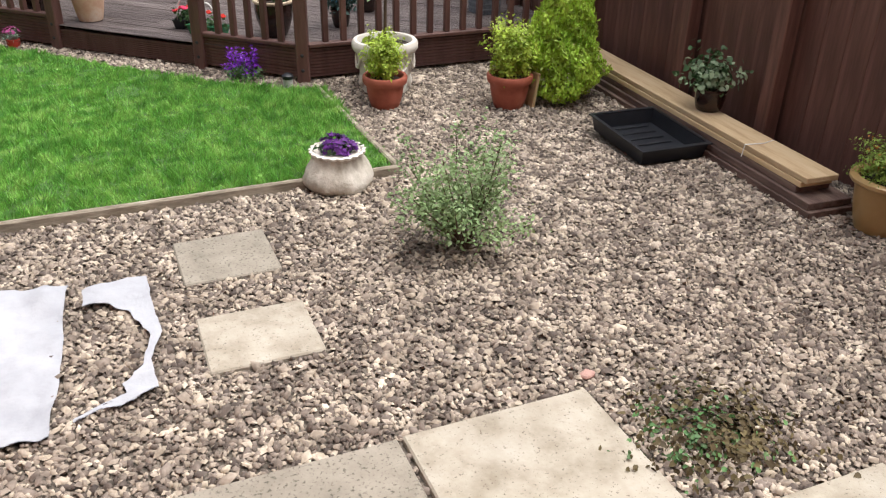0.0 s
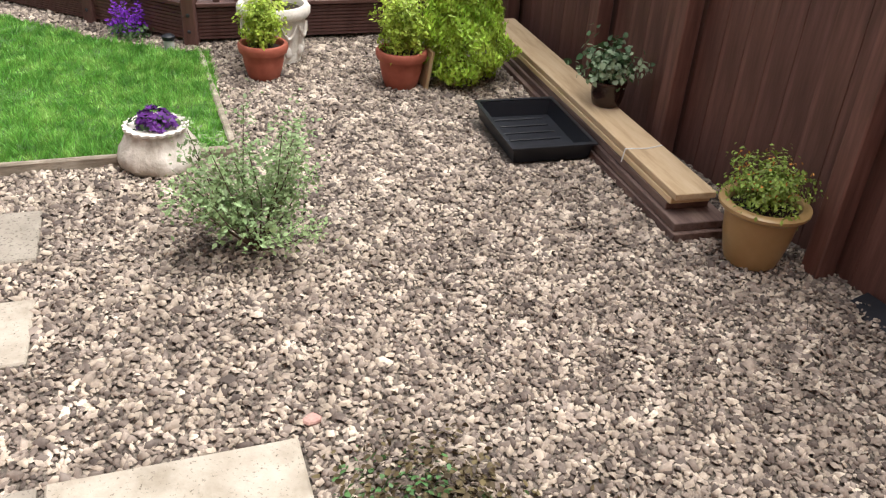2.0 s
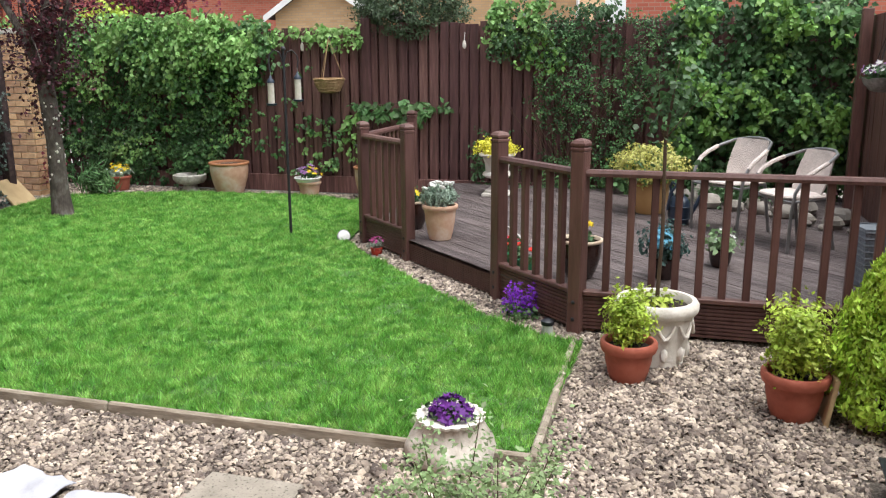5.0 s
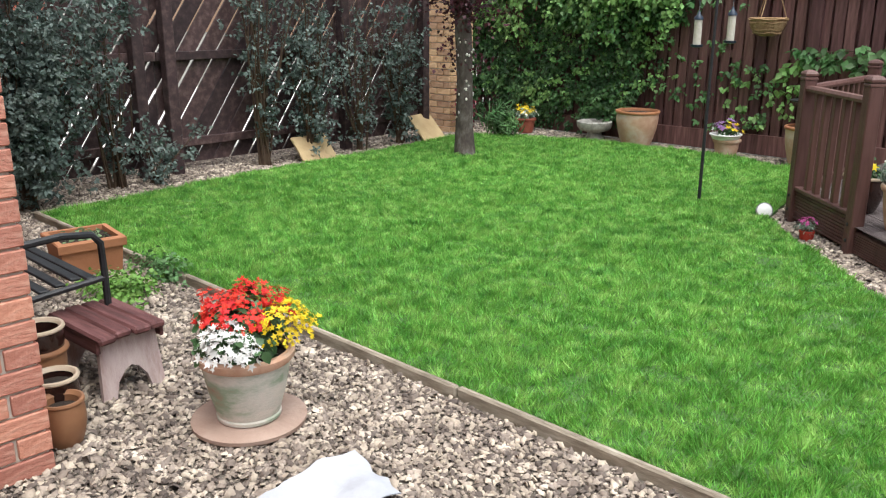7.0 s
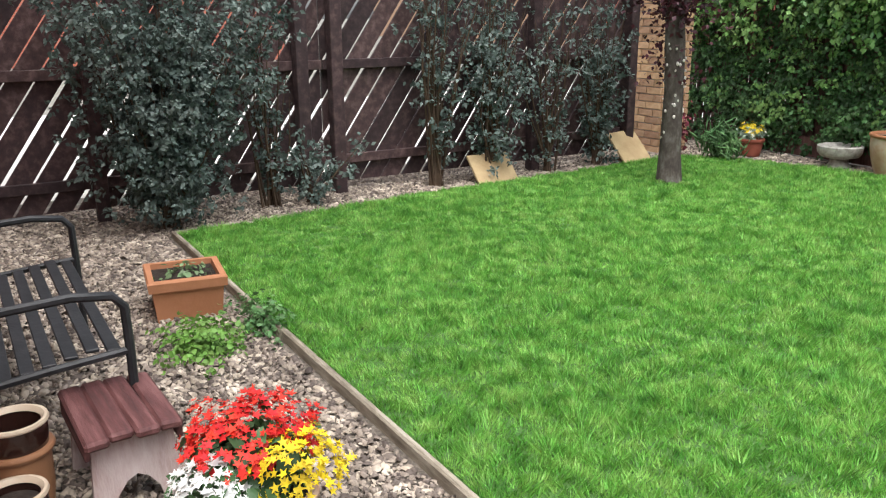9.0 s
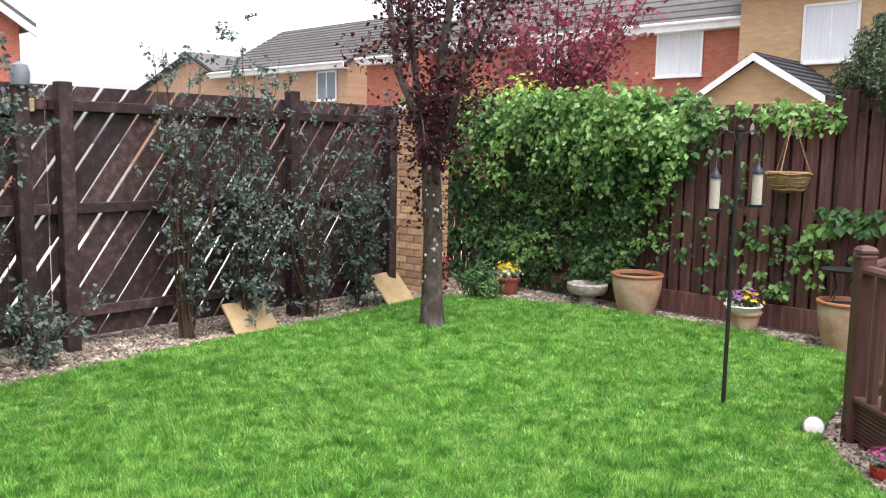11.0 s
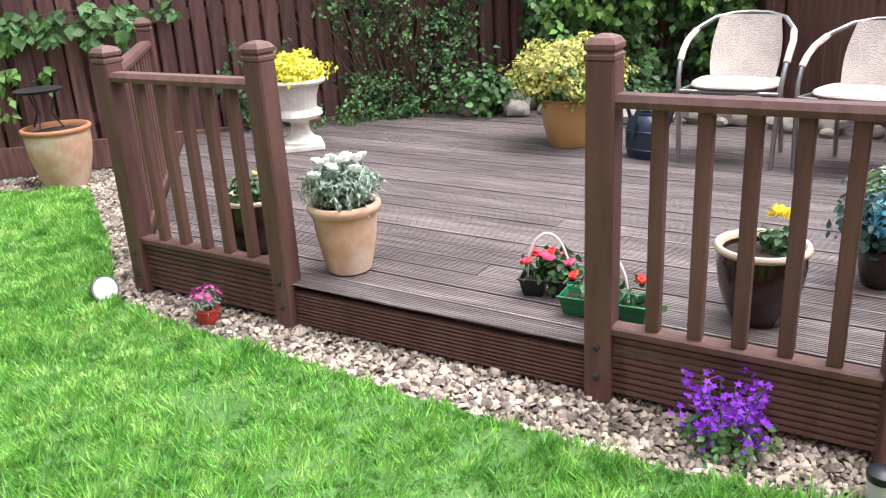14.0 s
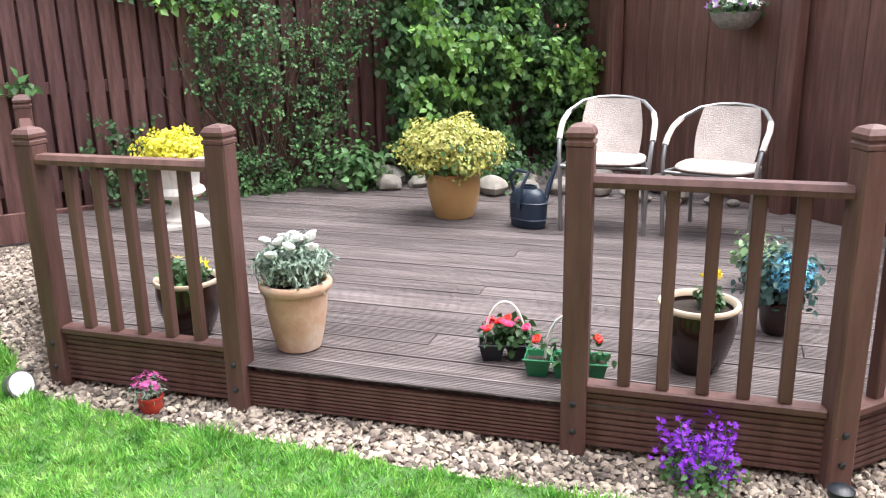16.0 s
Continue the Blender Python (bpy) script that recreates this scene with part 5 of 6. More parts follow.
creeper("trailing_ivy", "bright ivy spilling over the fence top", "ivy", (
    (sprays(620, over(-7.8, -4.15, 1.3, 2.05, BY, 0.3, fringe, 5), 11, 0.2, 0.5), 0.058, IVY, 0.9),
    (sprays(640, over(-7.8, -4.2, 1.62, 2.1, BY - 0.05, 0.34, fringe, 6), 11, 0.2, 0.4, 0.2), 0.060, IVY_BRIGHT, 0.7),
    (np.array(strand), 0.055, IVY_BRIGHT, 1.2),
    (sprays(60, over(-4.2, -3.05, 1.8, 1.98, BY, 0.1, None, 7), 9, 0.11, 0.3), 0.055, IVY_BRIGHT, 0.9)))
creeper("scattered_ivy", "thin ivy shoots creeping over bare fence boards", "ivy", (
    (sprays(58, over(-4.95, -3.3, 0.25, 1.5, BY, 0.04, None, 9), 9, 0.13), 0.05, IVY, 0.9),
    (sprays(22, over(-3.9, -2.7, 0.3, 0.95, BY, 0.04, None, 11), 8, 0.12), 0.055, IVY_BRIGHT, 0.9)))
v = creeper("climbing_vine", "leafy green vine trained along the fence rail", "vine", (
    (sprays(44, over(-3.2, -2.05, 0.95, 1.08, BY, 0.08, None, 13), 8, 0.12), 0.085, IVY, 0.8),
    (sprays(13, over(-3.25, -2.8, 0.65, 1.0, BY, 0.06, None, 14), 8, 0.11), 0.07, IVY_BRIGHT, 0.8)))
for z in (0.98, 1.05):
    part("vine_stem", Build().tube([(-3.1, BY - 0.03, 0.5), (-2.95, BY - 0.05, z), (-2.5, BY - 0.06, z + 0.03), (-2.05, BY - 0.05, z - 0.01)], [0.009, 0.007, 0.005, 0.003], 6), TWIG, v)
FRESH = leaf_mat("fresh_creeper_leaf", (0.11, 0.25, 0.045), (0.20, 0.37, 0.075), island=0.3)
creeper("corner_ivy", "lush green creeper over the back corner of the fence", "ivy", (
    (sprays(1000, over(0.42, 2.1, 0.3, 2.15, BY, 0.35, None, 15), 12, 0.2), 0.06, IVY_D, 0.9),
    (sprays(640, over(0.42, 2.1, 0.4, 2.15, BY - 0.1, 0.42, None, 15), 11, 0.18), 0.062, IVY, 0.9),
    (sprays(210, over(0.45, 2.0, 0.55, 2.1, BY - 0.25, 0.4, lambda x, z, q: q > 0.1, 15), 11, 0.17), 0.06, FRESH, 0.8)))
creeper("golden_hop", "yellow-green leafy climber spilling over the fence top", "climber", (
    (sprays(90, over(-1.5, -0.95, 1.8, 2.2, BY - 0.05, 0.2, None, 17), 12, 0.15, 0.3), 0.058, IVY_BRIGHT, 0.9),
    (sprays(20, over(-1.2, -0.7, 1.55, 1.85, BY - 0.05, 0.18, None, 18), 8, 0.16, 0.6), 0.065, FRESH, 1.1),
    (sprays(230, over(-1.5, -0.1, 1.6, 2.12, BY, 0.2, None, 19), 10, 0.15), 0.04, IVY_D, 0.8)))


def bush(x, z, q):
    """A fan that widens upwards from its foot, with gaps."""
    return (np.abs(x + 0.55 - 0.12 * z) < 0.36 + 0.2 * z) & (q > -0.6)


b = creeper("pyracantha", "twiggy dark green wall shrub trained on the fence", "shrub", (
    (sprays(900, over(-1.5, 0.6, 0.1, 2.0, BY, 0.2, bush, 21), 11, 0.15), 0.029, IVY_D, 0.4),
    (sprays(380, over(-1.5, 0.6, 0.1, 2.0, BY - 0.08, 0.2, bush, 21), 10, 0.14), 0.028, IVY, 0.4),
    (sprays(75, over(-1.75, -1.3, 0.15, 0.75, BY, 0.15, None, 22), 9, 0.12), 0.036, IVY_D, 0.6),
    (sprays(60, over(-1.3, -0.1, 0.1, 0.35, BY, 0.3, None, 23), 9, 0.13), 0.032, IVY, 0.5)))
for k in range(34):
    x0 = R.uniform(-0.7, -0.3)
    x1, z1 = x0 + R.uniform(-0.75, 0.75), R.uniform(0.7, 2.0)
    part("branch", Build().tube([(x0, BY - 0.05, 0.0), ((x0 + x1) / 2 + R.uniform(-0.1, 0.1), BY - 0.12, z1 * 0.55), (x1, BY - 0.17, z1)], [0.008, 0.006, 0.003], 5), TWIG, b)
b = plant("low_foliage", "low leafy green plants beside the rockery", "plant", pose(0.05, 5.82, D))
leafy(b, "foliage", 700, (0.0, 0, 0.16), (0.3, 0.2, 0.24), 0.05, IVY, shell=0.0, rough=0.4, floor=0.0)
leafy(b, "foliage", 500, (0.95, -0.45, 0.12), (0.5, 0.3, 0.2), 0.05, IVY_D, shell=0.0, rough=0.4, floor=0.0)
hb = thing("hanging_basket", "grey woven hanging basket with white and purple flowers", "hanging basket", pose(1.97, 4.12, 1.40))
part("bowl", Build().lathe([(0.03, -0.11), (0.09, -0.10), (0.14, -0.05), (0.16, 0.0), (0.15, 0.0), (0.12, -0.06)], 28), mat("grey_basket", [(0.16, 0.15, 0.14), (0.32, 0.30, 0.28)], scale=40, bump=0.8, bscale=90), hb, smooth=True)
for k in range(3):
    a = k * 2.094
    part("chain", Build().tube([(0.15 * math.cos(a), 0.15 * math.sin(a), 0.0), (0, 0, 0.36)], 0.003, 5), IRON, hb)
part("bracket", Build().tube([(0.12, 0, 0.42), (0.0, 0, 0.40), (0, 0, 0.35)], 0.008, 6), IRON, hb)
leafy(hb, "foliage", 260, (0, 0, 0.03), (0.16, 0.16, 0.08), 0.04, IVY_D, shell=0.0)
blossom(hb, "petals", 60, (0, 0, 0.03), (0.16, 0.16, 0.09), 0.045, P_WHITE)
blossom(hb, "purple_petals", 40, (0, 0, 0.03), (0.16, 0.16, 0.09), 0.045, P_LILAC, seed=6)

# ---- round the lawn ----
b = plant("aubrieta", "mound of violet flowers in the gravel by the deck", "flowers", pose(-0.375, 1.84, 0))
leafy(b, "foliage", 420, (0, 0, 0.04), (0.13, 0.13, 0.07), 0.024, IVY, shell=0.0, floor=0.0)
tips = [(0.125 * math.cos(a) * r, 0.125 * math.sin(a) * r, 0.11 + 0.12 * R.random()) for a, r in [(R.uniform(0, 6.28), R.random() ** 0.5) for k in range(40)]]
pts = np.array([[t[0] + R.gauss(0, 0.014), t[1] + R.gauss(0, 0.014), t[2] - R.random() * 0.085] for t in tips for k in range(9)])
part("petals", leaves("petals", pts, np.tile([0, -0.3, 1.0], (len(pts), 1)), 0.021, FLOWER, FLOWER_F, 0.6, 0.0), P_PURPLE, b)
for t in tips[:20]:
    part("stem", Build().tube([(t[0] * 0.4, t[1] * 0.4, 0), t], 0.0015, 4), STEM, b)
pot_with("tiny bright red plastic pot in the gravel", pose(-1.81, 3.20, 0), 0.045, 0.034, 0.07, mat("red_plastic", [(0.35, 0.03, 0.02), (0.45, 0.05, 0.03)], rough=0.5, bump=0.05), None, 0.004, 0.014)
b = plant("pinks", "small magenta-flowered plant in a red pot", "flowers", pose(-1.81, 3.20, 0.06))
leafy(b, "foliage", 200, (0, 0, 0.03), (0.07, 0.07, 0.05), 0.03, SILVER, shell=0.0, shape=BLADE, shape_f=BLADE_F)
blossom(b, "petals", 90, (0, 0, 0.06), (0.062, 0.062, 0.04), 0.024, petal("pale_magenta_petal", (0.55, 0.10, 0.32)))


def ground_light(x, y, turn):
    g = thing("spot_light", "round white solar spotlight at the lawn's edge", "garden light", pose(x, y, 0, 0, 0, turn))
    part("stake", Build().tube([(0, 0, 0), (0, 0, 0.05)], 0.008, 6), BLACK, g)
    tilt = pose(0, 0, 0.07, 68, 0, 0)
    part("housing", Build().lathe([(0.03, -0.06), (0.052, -0.05), (0.058, 0.0), (0.05, 0.0)], 24, tilt), STEEL, g, smooth=True)
    part("lens", Build().lathe([(0.05, -0.004), (0.05, 0.004), (0.02, 0.012), (0.002, 0.013)], 24, tilt), WHITE_P, g, smooth=True)


ground_light(-2.24, 3.55, 35)
g = thing("solar_lantern", "small dark solar stake lantern beside the deck post", "garden light", pose(-0.155, 1.515, 0))
part("jar", Build().lathe([(0.028, 0), (0.032, 0.008), (0.032, 0.08), (0.026, 0.08)], 16), mat("clouded_jar", [(0.45, 0.48, 0.46), (0.58, 0.6, 0.58)], rough=0.2, bump=0), g, smooth=True)
part("cap", Build().lathe([(0.036, 0.078), (0.038, 0.085), (0.038, 0.10), (0.022, 0.112), (0.004, 0.114)], 16), BLACK, g, smooth=True)

# bird feeder pole
f = thing("feeder_pole", "black iron crook pole with two bird feeders on the lawn", "bird feeder", pose(-2.81, 3.69, 0.02))
part("pole", Build().tube([(0, 0, 0), (0, 0, 0.8), (0.004, 0.0, 1.62)], [0.014, 0.012, 0.010], 8), IRON, f)
part("finial", Build().rock(0.022, pose(0.004, 0, 1.63), 3), IRON, f, smooth=True)
for s, zt in ((-1, 1.44), (1, 1.47)):
    c = Vector((0.85, 0.53, 0)) * s
    arm = [c * r + Vector((0, 0, z)) for r, z in ((0.0, 1.50), (0.03, 1.60), (0.075, 1.62), (0.115, 1.58), (0.125, 1.52), (0.115, zt))]
    part("hook", Build().tube(arm, 0.006, 6), IRON, f)
    o = c * 0.115
    zt -= 0.03
    feeder = part("feeder", Build().lathe([(0.028, zt - 0.24), (0.028, zt - 0.06), (0.025, zt - 0.06), (0.025, zt - 0.23)], 16, Matrix.Translation(o)), mat("seed_tube", [(0.45, 0.42, 0.34), (0.58, 0.55, 0.48)], scale=40, rough=0.4) if s < 0 else bpy.data.materials["seed_tube"], f, smooth=True)
    part("cap", Build().lathe([(0.034, zt - 0.065), (0.033, zt - 0.05), (0.015, zt - 0.03), (0.004, zt)], 16, Matrix.Translation(o)), NAVY, feeder, smooth=True)
    part("seed_dish", Build().lathe([(0.026, zt - 0.26), (0.042, zt - 0.255), (0.046, zt - 0.24), (0.038, zt - 0.245)], 18, Matrix.Translation(o)), NAVY, feeder, smooth=True)
    part("wire", Build().tube([o + Vector((0, 0, zt)), o + Vector((0, 0, zt + 0.03))], 0.003, 5), STEEL, feeder)

# pots at the back fence
pot_with("large pale terracotta pot with limescale by the back fence", pose(-4.67, 5.86, 0), 0.225, 0.15, 0.385, TERRA_P, TERRA_O, 0.014, 0.03, 0.014)
pot_with("pale terracotta pot beside the deck railing", pose(-2.80, 5.75, 0), 0.20, 0.13, 0.40, TERRA_P, TERRA_O, 0.014, 0.03, 0.012)
st = thing("iron_dish_stand", "black iron stand with a shallow dish over a pot", "bird bath", pose(-2.87, 5.80, 0.34))
for k in range(3):
    a = k * 2.094 + 0.4
    part("leg", Build().tube([(0.13 * math.cos(a), 0.13 * math.sin(a), 0.0), (0.05 * math.cos(a), 0.05 * math.sin(a), 0.14), (0.10 * math.cos(a), 0.10 * math.sin(a), 0.27)], 0.006, 6), IRON, st)
part("dish", Build().lathe([(0.03, 0.265), (0.13, 0.275), (0.15, 0.292), (0.14, 0.292), (0.03, 0.28)], 24), IRON, st, smooth=True)
bb = thing("bird_bath", "low round lichened stone bird bath", "bird bath", pose(-5.24, 5.9, 0))
part("pedestal", Build().lathe([(0.11, 0), (0.11, 0.02), (0.085, 0.05), (0.08, 0.13)], 20), OLDSTONE, bb, smooth=True)
part("bowl", Build().lathe([(0.09, 0.09), (0.165, 0.11), (0.195, 0.145), (0.20, 0.205), (0.18, 0.215), (0.14, 0.18), (0.03, 0.165)], 36, wave=lambda a, z: 1 + 0.02 * math.sin(9 * a)), OLDSTONE, bb, smooth=True)
pot_with("small red terracotta pot at the ivy hedge", pose(-6.10, 5.72, 0), 0.115, 0.085, 0.19, TERRA)
b = plant("primroses", "yellow and white flowers in a terracotta pot", "flowers", pose(-6.10, 5.72, 0.17))
leafy(b, "foliage", 220, (0, 0, 0.06), (0.14, 0.14, 0.08), 0.04, SILVER, shell=0.0)
blossom(b, "petals", 60, (0, 0, 0.07), (0.14, 0.14, 0.11), 0.05, P_YELLOW)
blossom(b, "white_petals", 30, (0.03, -0.03, 0.04), (0.14, 0.14, 0.09), 0.045, P_WHITE, seed=8)
pot_with("small terracotta pot by the back fence", pose(-3.65, 5.9, 0), 0.125, 0.095, 0.18, TERRA_P)
b = plant("pansies", "lilac, white and yellow pansies in a terracotta pot", "flowers", pose(-3.65, 5.9, 0.215))
leafy(b, "foliage", 200, (0, 0, 0.05), (0.13, 0.13, 0.07), 0.035, IVY_D, shell=0.0)
blossom(b, "petals", 50, (-0.03, 0, 0.06), (0.13, 0.13, 0.1), 0.055, P_LILAC)
blossom(b, "yellow_petals", 28, (0.06, 0, 0.05), (0.11, 0.11, 0.09), 0.05, P_YELLOW, seed=9)
blossom(b, "white_petals", 22, (-0.06, -0.03, 0.05), (0.1, 0.1, 0.09), 0.05, P_WHITE, seed=5)
w = pot("washing_up_bowl", "white plastic bowl set on a terracotta pot", pose(-3.66, 5.885, 0.165), 0.15, 0.12, 0.065, WHITE_P, 0.012, 0.014, None, False)

# fence basket and ornaments
fb = thing("hanging_basket", "empty straw hanging basket on the back fence", "hanging basket", pose(-3.39, 5.98, 1.33))
part("bowl", Build().lathe([(0.05, -0.14), (0.115, -0.12), (0.16, -0.05), (0.175, 0.03), (0.162, 0.035), (0.14, -0.04), (0.05, -0.12)], 28, wave=lambda a, z: 1 + 0.03 * math.sin(13 * a + 40 * z)), BASKET, fb, smooth=True)
for k in range(5):
    z = -0.11 + 0.032 * k
    r = 0.128 + 0.013 * k
    part("hoop", Build().tube([(r * math.cos(a), r * math.sin(a), z + 0.006 * math.sin(5 * a + k)) for a in [k2 * math.pi / 12 for k2 in range(25)]], 0.007, 5), BASKET, fb)
for k in range(3):
    a = k * 2.094 + 0.5
    part("chain", Build().tube([(0.165 * math.cos(a), 0.165 * math.sin(a), 0.02), (0, 0.02, 0.47)], 0.005, 5), BASKET, fb)
part("bracket", Build().tube([(0, 0.2, 0.42), (0, 0.05, 0.49), (0, 0.02, 0.46)], 0.008, 6), IRON, fb)
ob = part("wind_chime", Build().box(0.07, 0.03, 0.2, pose(-3.40, 6.16, 1.76), c=0.01), OLDSTONE)
tagged(ob, "small grey slate ornament hung on the fence", "ornament")
for x, z in ((-3.79, 1.71), (-1.84, 1.72)):
    o = thing("fence_ornament", "small pale bird ornament hung on the fence", "ornament", pose(x, BACK_Y - 0.05, z))
    part("body", Build().rock(0.03, Matrix.Diagonal((0.8, 0.6, 1.5, 1)), 4), CAST, o, smooth=True)
    part("cord", Build().tube([(0, 0, 0.03), (0, 0.03, 0.13)], 0.003, 4), WHITE_P, o)
ob = part("fence_lamp", Build().lathe([(0.03, 0), (0.06, 0.02), (0.065, 0.1), (0.05, 0.15), (0.01, 0.17)], 16), mat("grey_metal_lamp", [(0.15, 0.17, 0.2), (0.27, 0.3, 0.34)], rough=0.4, bump=0.05), smooth=True, m=pose(LEFT_X + 0.09, 1.2, 1.86))
tagged(ob, "grey metal lamp on a fence post's top", "lamp")

# leaning stone tiles on the left border
for x, y, w, h, a, t in ((-6.475, 2.82, 0.42, 0.30, -42, 2), (-6.6, 4.55, 0.46, 0.36, -40, 15)):
    ob = part("leaning_tile", Build().box(0.022, w, h, pose(0, 0, h / 2), c=0.004), TILE, m=pose(x + 0.14, y, 0.005, 0, a, t))
    tagged(ob, "buff stone tile leaning in the gravel border", "tile", group="leaning stone tiles")

# ---- plum tree ----
tree = thing("plum_tree", "dark purple-leaved plum tree with lichened trunk in the lawn", "tree", pose(-5.48, 3.96, 0))
trunk = [(0, 0, -0.05), (0.0, 0, 0.05), (-0.01, 0, 0.3), (-0.01, 0, 0.8), (-0.03, 0, 1.15), (-0.05, 0, 1.4)]
part("trunk", Build().tube(trunk, [0.15, 0.108, 0.088, 0.077, 0.082, 0.076], 16), BARK, tree, smooth=True)
limbs = [[(-0.05, 0, 1.3), (-0.2, 0.0, 1.75), (-0.45, 0, 2.15), (-0.62, 0.05, 2.75), (-0.66, 0.05, 3.2)], [(-0.04, 0, 1.35), (0.0, 0.02, 1.8), (0.03, 0.05, 2.3), (0.1, 0.1, 3.0), (0.15, 0.1, 3.6)], [(-0.03, 0, 1.3), (0.12, 0.0, 1.6), (0.22, 0.05, 2.0), (0.5, 0.1, 2.6), (0.7, 0.1, 3.2)], [(-0.04, 0.02, 1.35), (-0.1, 0.2, 1.8), (-0.15, 0.45, 2.4), (-0.2, 0.6, 3.0)], [(-0.04, -0.02, 1.35), (0.0, -0.2, 1.9), (0.1, -0.4, 2.4), (0.2, -0.5, 2.9)]]
for l, r in zip(limbs, (0.05, 0.052, 0.036, 0.032, 0.032)):
    part("limb", Build().tube(l, [r * (1 - 0.16 * i) for i in range(len(l))], 10), BARK, tree, smooth=True)
pts = []
for k, l in enumerate(limbs):
    for i in range(1, len(l)):
        a, b2 = Vector(l[i - 1]), Vector(l[i])
        for q in range(5):
            c = a.lerp(b2, R.random())
            tip = c + Vector((R.gauss(0, 0.24), R.gauss(0, 0.24), R.gauss(0.1, 0.2)))
            if k == 0 and R.random() < 0.55:
                continue
            part("twig", Build().tube([c, c.lerp(tip, 0.5) + Vector((0, 0, 0.03)), tip], [0.008, 0.005, 0.003], 4), BARK, tree)
            for n in range(70 if k else 26):
                pts.append(c.lerp(tip, R.uniform(0.2, 1.15)) + Vector((R.gauss(0, 0.07), R.gauss(0, 0.07), R.gauss(-0.02, 0.07))))
for n in range(700):
    pts.append(Vector((R.gauss(0.2, 0.28), R.gauss(0.05, 0.25), R.uniform(1.9, 3.2))))
for n in range(420):
    z = R.uniform(0.85, 1.75)
    pts.append(Vector((R.gauss(-0.13 if n % 3 else 0.12, 0.07), R.gauss(0, 0.09), z)))
pts = np.array([tuple(p) for p in pts])
part("crown", leaves("crown", pts, np.tile([0, 0, 0.6], (len(pts), 1)), 0.042, LEAFLET, LEAFLET_F, spread=1.0), PLUM, tree)
for n in range(60):
    a, z = R.uniform(0, 6.28), R.uniform(0.05, 1.2)
    part("lichen", Build().rock(R.uniform(0.006, 0.014), pose(-0.01 + 0.081 * math.cos(a), 0.081 * math.sin(a), z) @ Matrix.Diagonal((1, 1, 1.3, 1)), n, 6, 4), CAST, tree)
b = plant("plum_suckers", "reddish leafy suckers by the brick pier", "shrub", pose(-6.52, 5.12, 0))
leafy(b, "foliage", 240, (0, 0, 0.3), (0.15, 0.12, 0.3), 0.045, PLUM_R, shell=0.0, rough=0.5, floor=0.0)
leafy(b, "grass_tuft", 500, (0.45, 0.15, 0.1), (0.25, 0.12, 0.25), 0.16, IVY, shell=0.0, shape=BLADE, shape_f=BLADE_F, droop=-1.2, floor=0.0, width=0.4)
stems(b, (0, 0, 0), [(0.05, 0, 0.5), (-0.06, 0, 0.55)], 0.004)

# ---- shrubs on the left border ----
def border_shrub(x, y, h, wide, n, label, deep=0.22, seed=1):
    sh = plant("border_shrub", label, "shrub", pose(x, y, 0))
    q = []
    for k in range(max(6, int(h * 9))):
        top = (R.gauss(0, deep * 0.6), R.gauss(0, wide * 0.55), R.uniform(0.45, 1.0) * h)
        mid = (top[0] * 0.4, top[1] * 0.5 + R.gauss(0, 0.05), top[2] * 0.5)
        part("branch", Build().tube([(R.gauss(0, 0.02), R.gauss(0, 0.03), -0.01), mid, [mid[i] + (top[i] - mid[i]) * 0.86 for i in range(3)]], [0.012, 0.007, 0.002], 5), TWIG, sh)
        for s in range(n // max(6, int(h * 9)) // 9):
            u = R.uniform(0.12, 1.02)
            c = [2 * u * (1 - u) * mid[i] + u * u * top[i] for i in range(3)]
            c = [c[0] + R.gauss(0, deep * 0.35), c[1] + R.gauss(0, wide * 0.2), max(0.08, c[2] + R.gauss(0, 0.07))]
            d = [R.gauss(0.03, 0.05), R.gauss(0, 0.07), R.gauss(0.03, 0.06)]
            for e in range(13):
                f = R.random()
                q.append([c[i] + d[i] * f + R.gauss(0, 0.016) for i in range(3)])
    q = np.array(q)
    part("foliage", leaves("foliage", q, np.tile([0.7, -0.3, 0.7], (len(q), 1)), 0.04, LEAFLET, LEAFLET_F, spread=0.9, width=0.85), GREYLEAF, sh)


border_shrub(-6.2, 0.02, 2.4, 0.72, 14000, "tall grey-green leafy shrub before the lattice fence", 0.3)
border_shrub(-6.5, 0.85, 1.75, 0.2, 650, "pale green leafy climber before the lattice fence", 0.15)
border_shrub(-6.45, 1.15, 0.62, 0.3, 520, "small grey-green shrub at a fence post")
border_shrub(-6.52, 2.3, 2.4, 0.36, 1500, "tall grey-green climbing shrub on the lattice fence")
border_shrub(-6.5, 2.85, 2.45, 0.42, 2600, "tall bushy grey-green shrub behind a leaning tile")
border_shrub(-6.54, 3.5, 1.85, 0.35, 800, "bushy grey-green shrub on the lattice fence")
border_shrub(-6.58, 4.12, 2.0, 0.34, 2000, "grey-green climber at the fence's end")

# ---- bench corner by the house ----
fp = thing("flower_pot", "tapered limed terracotta pot on a round saucer", "plant pot", pose(-2.305, -0.69, 0))
part("saucer", Build().lathe([(0.19, 0.005), (0.203, 0.015), (0.205, 0.03), (0.195, 0.036), (0.02, 0.03)], 40), mat("pinkish_stone_saucer", [(0.26, 0.17, 0.13), (0.36, 0.26, 0.21)], scale=7, rough=0.85, bump=0.25), fp, smooth=True)
part("body", Build().lathe([(0.10, 0.036), (0.113, 0.038), (0.115, 0.05), (0.111, 0.056), (0.135, 0.14), (0.158, 0.255), (0.145, 0.255), (0.11, 0.06)], 36), OLD_POT, fp, smooth=True)
